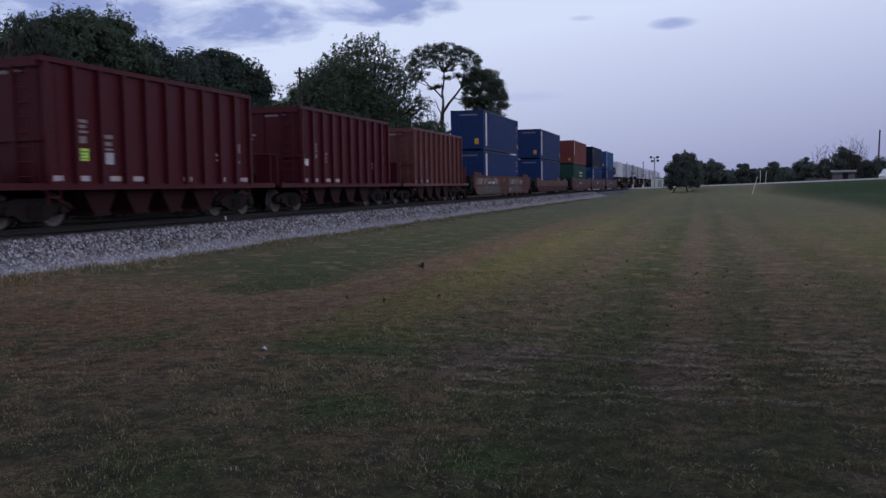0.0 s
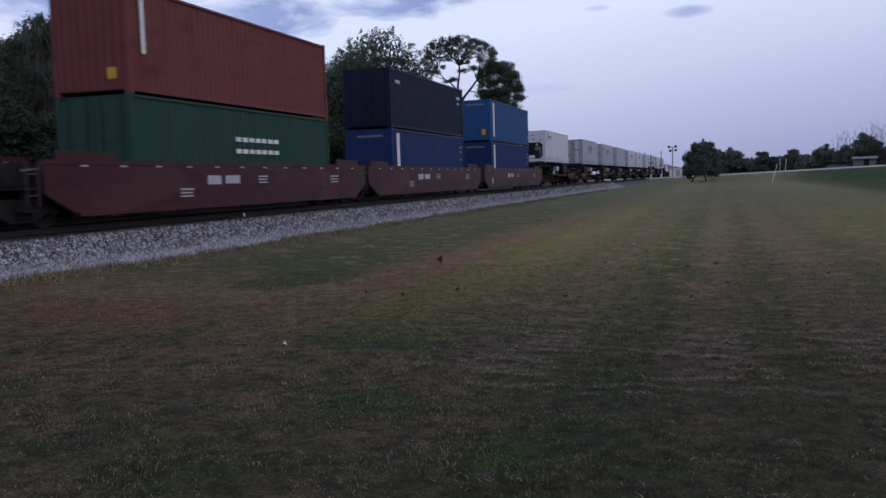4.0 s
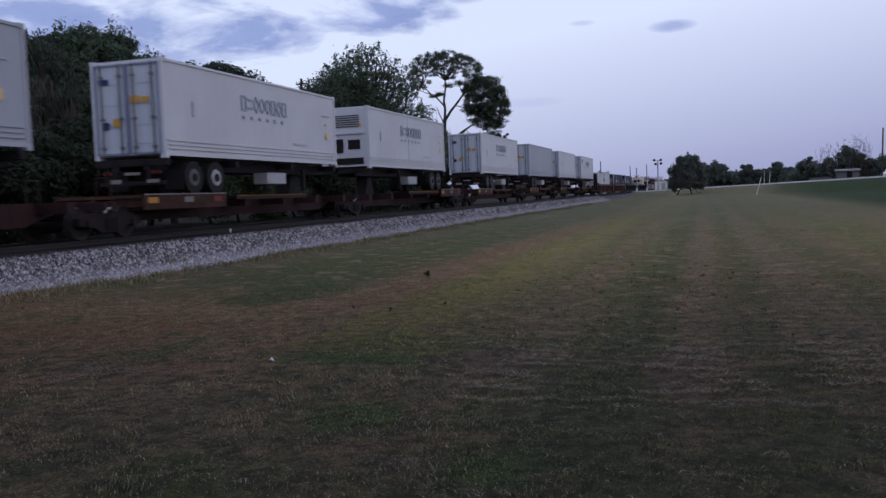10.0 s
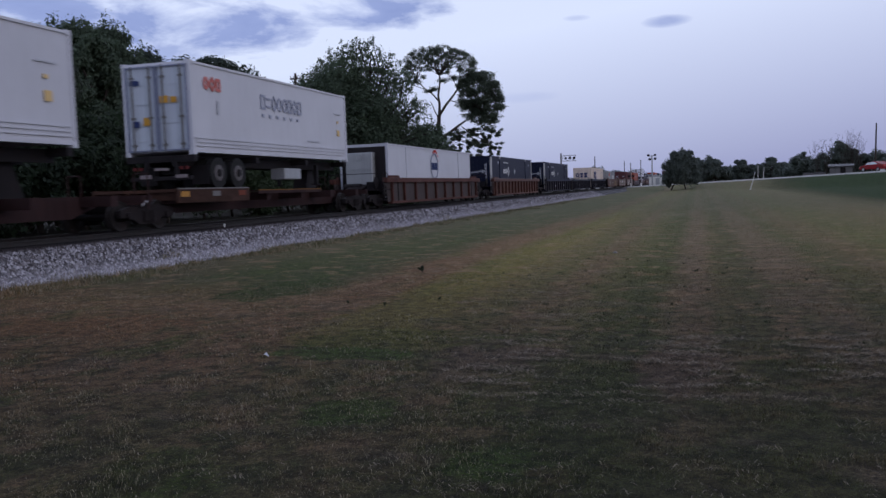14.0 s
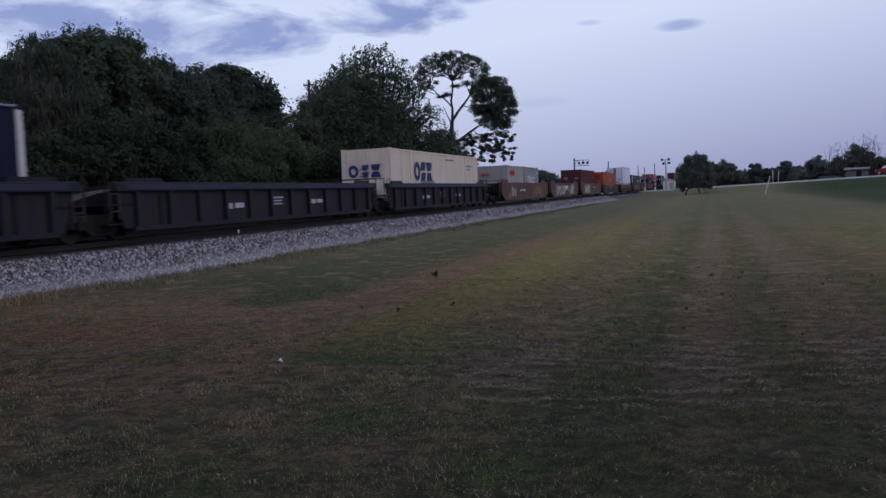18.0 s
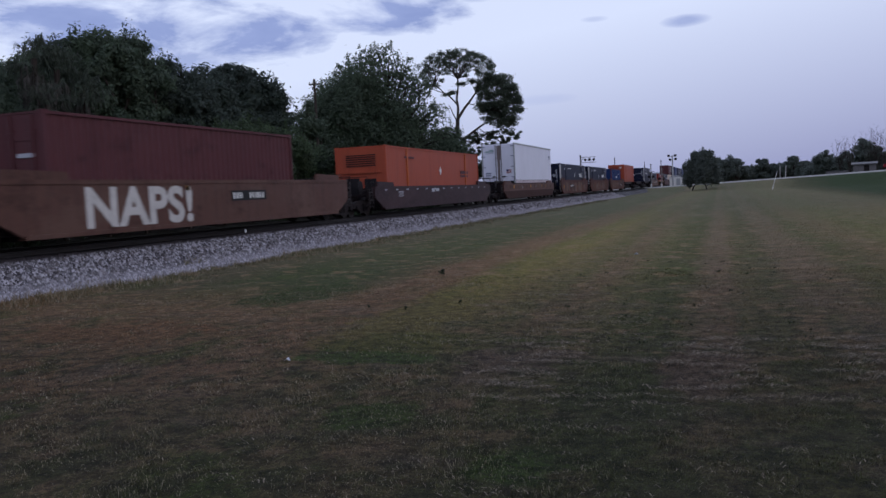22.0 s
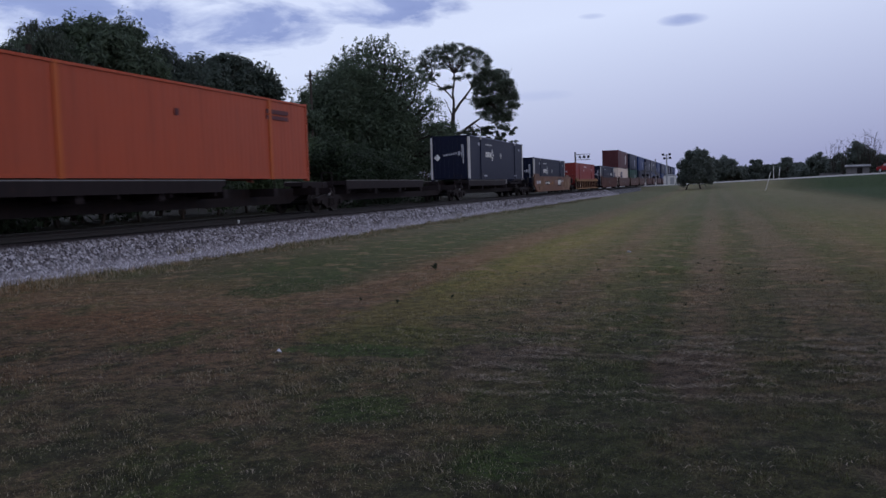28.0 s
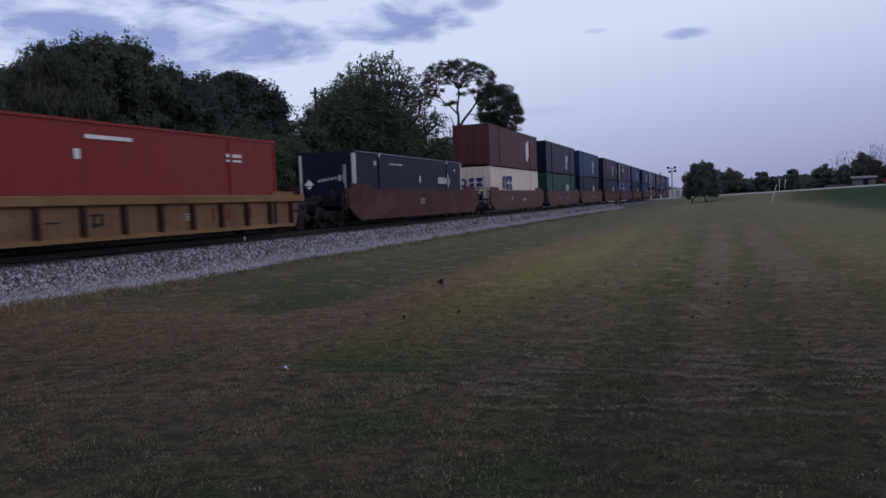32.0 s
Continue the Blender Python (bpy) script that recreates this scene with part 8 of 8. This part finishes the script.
# ---- the crossing, poles and buildings ----
def mast(x, y, tall, label, heads):
    t = thing("floodlight_mast", label, "light mast", at=(x, y, ground_height(x, y)))
    part("pole", "mast_pole", GALV, t, lambda bm: rod(bm, (0, 0, -0.3), (0, 0, tall), 0.20, 0.13, 10))
    part("cross_arm", "mast_arm", GALV, t, lambda bm: (box(bm, -0.9, 0.9, -0.06, 0.06, tall - 0.25, tall - 0.12), box(bm, -0.7, 0.7, -0.06, 0.06, tall - 1.05, tall - 0.95)))
    for dx, dz in heads:
        part("lamp_head", "mast_lamp", STEEL, t, lambda bm: (box(bm, -0.28, 0.28, -0.22, 0.22, -0.2, 0.22), rod(bm, (0, -0.2, 0), (0, -0.4, -0.05), 0.24, 0.30, 10)), at=(dx, 0, tall + dz), bevel=0.03)


def crossing_signal(x, y, turn, tall, buck):
    t = thing("crossing_signal", "railway crossing signal with twin lamps and a crossbuck", "crossing signal", "crossing signals", at=(x, y, max(0.5, ground_height(x, y))), turn=turn)
    part("post", f"xs_post/{tall}", DIRTY_GREY, t, lambda bm: (rod(bm, (0, 0, -0.5), (0, 0, tall), 0.085, n=8), rod(bm, (0, 0, tall), (0, 0, tall + 0.25), 0.14, 0.10, 8)))
    part("base", "xs_base", POST_WHITE, t, lambda bm: rod(bm, (0, 0, -0.5), (0, 0, 0.9), 0.22, 0.16, 8))
    for s in (-1, 1):
        part("crossbuck", f"xs_buck/{s}", DIRTY_GREY, t, lambda bm: slab(bm, [(-0.6, -0.3 * s - 0.07), (0.6, 0.3 * s - 0.07), (0.6, 0.3 * s + 0.07), (-0.6, -0.3 * s + 0.07)], -0.02, 0.02), at=(0, -0.09 - 0.03 * s, buck), turn=90)
        part("lamp", "xs_lamp", STEEL, t, lambda bm: (rod(bm, (0, -0.02, 0), (0, -0.06, 0), 0.28, n=14), rod(bm, (0, -0.06, 0), (0, -0.26, 0), 0.15, 0.17, 10)), at=(0.42 * s, -0.1, buck - 0.9))
    part("gate_arm", "xs_gate", POST_WHITE, t, lambda bm: (box(bm, -0.05, 0.05, 0.0, 0.05, 0.9, 1.05), rod(bm, (0.12, 0.1, 0.8), (0.2, 0.1, 4.2), 0.03, 0.02, 6)))


def signal_cantilever(x, y):
    t = thing("cantilever_signal", "dark steel cantilever with warning lamps over the road", "crossing signal", at=(x, y, ground_height(x, y)))
    part("mast", "cant_mast", DIRTY_GREY, t, lambda bm: rod(bm, (0, 0, -0.3), (0, 0, 6.6), 0.13, n=8))
    for z in (5.3, 6.2):
        part("arm_chord", "cant_arm", DIRTY_GREY, t, lambda bm: rod(bm, (0, 0, 0), (2.5, 0, 0), 0.045, n=6), at=(0, 0, z))
    for k in range(5):
        part("arm_brace", f"cant_brace/{k % 2}", DIRTY_GREY, t, lambda bm: rod(bm, (0, 0, 0.9 * (k % 2)), (0.5, 0, 0.9 * (1 - k % 2)), 0.03, n=5), at=(k * 0.5, 0, 5.3))
    for k in (0.8, 1.5, 2.2):
        part("lamp", "cant_lamp", STEEL, t, lambda bm: (rod(bm, (0, 0.0, 0), (0, -0.05, 0), 0.22, n=12), box(bm, -0.1, 0.1, -0.25, 0.0, -0.1, 0.1)), at=(k, -0.12, 5.75))


def utility_pole(x, y, tall, label, arms=True, lean=0.0, half=1.1):
    t = thing("utility_pole", label, "utility pole", "utility poles", at=(x, y, ground_height(x, y)))
    part("pole", f"upole/{tall}{lean}", BARK, t, lambda bm: rod(bm, (0, 0, -0.3), (lean, 0, tall), 0.17, 0.11, 8))
    if arms:
        part("cross_arm", f"uarm/{tall}", BARK, t, lambda bm: (box(bm, -half, half, -0.06, 0.06, tall - 0.55, tall - 0.43),))
        for dx in (-0.9 * half, -0.36 * half, 0.36 * half, 0.9 * half):
            part("insulator", "uins", GALV, t, lambda bm: rod(bm, (0, 0, 0), (0, 0, 0.22), 0.06, 0.03, 8), at=(dx, 0, tall - 0.43))
        part("arm_brace", f"ubrace/{tall}", BARK, t, lambda bm: [rod(bm, (e * half * 0.8, 0, tall - 0.5), (0, 0, tall - 1.2), 0.03, n=5) for e in (-1, 1)])


def instrument_hut(x, y):
    t = thing("instrument_hut", "small white metal railway instrument hut", "hut", at=(x, y, 0.45))
    part("walls", "hut_walls", POST_WHITE, t, lambda bm: box(bm, -1.4, 1.4, -1.0, 1.0, -0.5, 2.3))
    part("roof", "hut_roof", GALV, t, lambda bm: extrude_y(bm, [(-1.55, 2.3), (1.55, 2.3), (0, 2.85)], -1.1, 1.1))
    part("door", "hut_door", GALV, t, lambda bm: (box(bm, 0.1, 1.0, -1.04, -1.0, 0.0, 2.0), rod(bm, (0.9, -1.08, 1.0), (0.9, -1.04, 1.0), 0.04, n=6)))


def house(x, y, turn):
    wall = paint("weathered_stucco", (0.15, 0.14, 0.14), 0.9, 0.5)
    roof = paint("grey_shingle", (0.13, 0.125, 0.13), 0.9, 0.5)
    t = thing("shed", "low grey stucco shed with a shallow roof beyond the road", "shed", at=(x, y, ground_height(x, y)), turn=turn)
    part("wall", "house_wall", wall, t, lambda bm: box(bm, -1.8, 1.8, -2, 2, -0.5, 1.85))
    part("roof", "house_roof", roof, t, lambda bm: slab(bm, [(-2.4, 1.85), (2.4, 1.85), (2.4, 1.97), (0, 2.3), (-2.4, 1.97)], -2.05, 2.05))
    part("door", "house_door", BRAKE_DUST, t, lambda bm: box(bm, -0.42, 0.42, -0.05, 0, -0.1, 1.75), at=(0.3, -2.0, 0))
    low = thing("low_wall", "low grey rendered wall beside the shed", "wall", at=(x - 4.3, y + 0.6, ground_height(x - 4.3, y)), turn=turn)
    part("wall", "low_wall", wall, low, lambda bm: box(bm, -1.8, 1.8, -0.12, 0.12, -0.5, 0.95))
    part("coping", "low_coping", roof, low, lambda bm: box(bm, -1.85, 1.85, -0.17, 0.17, 0.95, 1.03))


def white_posts():
    for dx, dy, tall, lean, label in ((6.7, 125.0, 2.3, 0.72, "leaning white post by the road"), (9.45, 151.5, 2.2, 0.0, "upright white post by the road"), (10.3, 152.5, 2.0, 0.15, "upright white post by the road")):
        z = ground_height(dx, dy)
        t = thing("white_post", label, "post", "white posts by the road", at=(dx, dy, z))
        part("post", f"wpost/{tall}{lean}", POST_WHITE, t, lambda bm: (box(bm, -0.01, 0.01, -0.01, 0.01, -0.4, -0.3), rod(bm, (0, 0, -0.3), (lean, 0, tall), 0.042, 0.038, 8)))
        part("cap", f"wcap/{tall}{lean}", GALV, t, lambda bm: rod(bm, (lean, 0, tall), (lean, 0, tall + 0.12), 0.09, 0.06, 8))


mast(-10.2, 206.0, 7.3, "grey steel mast with four floodlights", ((-0.8, 0.0), (0.7, 0.0), (-0.5, -0.9), (0.75, -0.8)))
crossing_signal(-13.6, 186.0, 8, 4.9, 3.3)
crossing_signal(-11.75, 190.0, 12, 5.6, 2.9)
signal_cantilever(-22.0, 145.0)
instrument_hut(-9.6, 208.0)
utility_pole(-36.0, 74.5, 12.6, "wooden utility pole among the trees", True, 0.0, 0.55)
utility_pole(29.0, 163.0, 8.9, "leaning wooden utility pole by the road", False, 0.25)
utility_pole(-24.0, 300.0, 8.6, "far wooden utility pole", False)
utility_pole(-26.0, 230.0, 8.4, "far wooden utility pole", False)
house(24.1, 166.0, -8)
white_posts()


def litter():
    for x, y, r in ((-4.12, 7.55, 0.04), (-1.85, 19.95, 0.06)):
        t = new("paper_scrap", mesh(f"scrap{r}", GREY_MARK, lambda bm: [bm.faces.new([bm.verts.new(p) for p in ((-r, 0, 0.01), (0, -r * 0.7, 0.04), (r, 0.1 * r, 0.015), (0, r * 0.8, 0.05))])]))
        t.location = (x, y, ground_height(x, y))
        tagged(t, "scrap of white paper in the grass", "litter", "litter")


def rail_marker(x, y):
    t = thing("rail_marker", "small white marker peg in the ballast by the rail", "marker", at=(x, y, 0.60))
    part("peg", "marker_peg", POST_WHITE, t, lambda bm: (rod(bm, (0, 0, -0.1), (0, 0, 0.16), 0.022, 0.018, 6), box(bm, -0.03, 0.03, -0.012, 0.012, 0.10, 0.17)))


rail_marker(-14.58, 24.5)


def weed(x, y, seed, size):
    """A small upright weed on the mown lawn."""
    rng = np.random.default_rng(seed)
    t = thing("weed", "small dark upright weed in the mown grass", "weed", "weeds", at=(x, y, ground_height(x, y)))
    t.scale = (size, size, size)
    part("stem", f"weed_stem/{seed}", BARK, t, lambda bm: [rod(bm, (0, 0, -0.02), (rng.normal() * 0.03, rng.normal() * 0.03, rng.uniform(0.10, 0.2)), 0.004, 0.002, 4) for k in range(4)])
    c = new("foliage", crown_mesh("weed_leaves", leaves(rng, [(rng.normal() * 0.03, rng.normal() * 0.03, rng.uniform(0.04, 0.17), 0.05, 0.05, 0.04) for k in range(6)], 70, 0.022, 1.6, 0.1), LEAF_SHADE_DARK))
    c.parent = t


for wx, wy, ws, wk in ((-5.19, 15.97, 1, 0.65), (-3.64, 11.97, 2, 0.3), (-4.92, 11.55, 3, 0.28), (-4.24, 11.26, 4, 0.32)):
    weed(wx, wy, ws, wk)


def build_rosettes():
    """Low dark rosettes of weeds that the mower has passed over."""
    rng = np.random.default_rng(23)
    k = 60
    cx, cy = rng.uniform(-3.6, 1.6, k), 8.5 + 10.0 * rng.uniform(0, 1, k)
    near = np.repeat(np.arange(k), 12)
    c = len(near)
    x, y = cx[near] + rng.normal(0, 0.022, c), cy[near] + rng.normal(0, 0.022, c)
    cols = (x, y, heights(x, y), rng.uniform(0.02, 0.05, c), rng.uniform(0.003, 0.006, c), rng.uniform(0.6, 1.5, c), rng.uniform(0, 2 * np.pi, c))
    tagged(new("weed_rosettes", blade_mesh("weed_rosettes", *cols, LEAF_SHADE_DARK)), "small dark flat weeds scattered in the mown grass", "weeds", kind="stuff")


build_rosettes()
build_blades()
build_clippings()


# ---- the car that waits on the road ----
def red_car():
    body = paint("glossy_red_car_paint", (0.20, 0.010, 0.014), 0.25, 0.15)
    glass, n, l, b = material("sky_reflecting_car_glass", 0.06, 0.6)
    b.inputs["Base Color"].default_value = (0.45, 0.48, 0.52, 1)
    c = thing("red_car", "red compact car waiting on the road", "car")
    prof = [(-2.15, 0.32), (-2.2, 0.62), (-2.05, 0.78), (-1.2, 0.90), (-0.55, 1.36), (0.75, 1.44), (1.65, 1.05), (2.1, 0.98), (2.2, 0.6), (2.12, 0.30)]
    part("body", "car_body", body, c, lambda bm: slab(bm, prof[::-1], -0.84, 0.84), bevel=0.05)
    part("side_glass", "car_glass", glass, c, lambda bm: slab(bm, [(-1.0, 0.95), (1.3, 1.02), (0.72, 1.36), (-0.5, 1.30)], -0.848, 0.848))
    part("windscreen", "car_screen", glass, c, lambda bm: slab(bm, [(-1.17, 0.94), (-1.14, 0.92), (-0.56, 1.33), (-0.59, 1.35)], -0.70, 0.70))
    for x in (-0.62, 0.62):
        part("headlight", "car_head", POST_WHITE, c, lambda bm: box(bm, -0.16, 0.16, -0.03, 0.06, 0.62, 0.76), at=(x, -2.16, 0))
        part("tail_light", "car_tail", RED_MARK, c, lambda bm: box(bm, -0.14, 0.14, -0.05, 0.03, 0.75, 0.92), at=(x, 2.16, 0))
    for x in (-0.78, 0.78):
        for y in (-1.35, 1.30):
            w = part("wheel", "car_tyre", RUBBER, c, lambda bm: rod(bm, (-0.1, 0, 0), (0.1, 0, 0), 0.31, n=16), at=(x, y, 0.31))
            part("rim", "car_rim", GALV, w, lambda bm: rod(bm, (-0.11, 0, 0), (0.11, 0, 0), 0.19, n=12))
    return c


def white_van():
    white = paint("white_van_paint", (0.66, 0.66, 0.66), 0.4, 0.3)
    glass, n, l, b = material("dark_van_glass", 0.06)
    b.inputs["Base Color"].default_value = (0.015, 0.018, 0.022, 1)
    c = thing("white_van", "white panel van parked beyond the road", "van", at=(32.7, 170.0, ground_height(32.7, 170.0) + 0.02), turn=-60)
    part("body", "van_body", white, c, lambda bm: slab(bm, [(-2.6, 0.4), (2.6, 0.4), (2.6, 2.3), (-1.2, 2.35), (-1.75, 1.45), (-2.6, 1.2)], -0.95, 0.95), bevel=0.05)
    part("window", "van_glass", glass, c, lambda bm: slab(bm, [(-1.65, 1.4), (-0.7, 1.4), (-0.7, 2.0), (-1.3, 2.0)], -0.957, 0.957))
    for x in (-0.85, 0.85):
        for y in (-1.7, 1.6):
            part("wheel", "van_tyre", RUBBER, c, lambda bm: rod(bm, (-0.12, 0, 0), (0.12, 0, 0), 0.36, n=14), at=(x, y, 0.36))


CAR = red_car()
white_van()
litter()


def motions():
    for ob, s, z in ROLLING:
        walk(ob, [(t, pose(TRACK, s - SPEED * t, RAIL + z)) for t in (0.0, 8.0, 16.0, 24.0, 32.0)])
    turn = math.degrees(math.atan2(ROAD_DIR.y, ROAD_DIR.x)) - 90
    rows = []
    for t, u in ((0.0, 1.95), (9.0, 1.62), (11.0, 1.25), (12.5, 1.056), (14.0, 1.012), (16.0, 1.012), (32.0, 1.012)):
        p = ROAD_A + ROAD_DIR * (u * ROAD_LEN)
        rows.append((t, pose(p.x, p.y, road_height(u) + 0.03, 0, 0, turn + 360)))
    walk(CAR, rows)


motions()
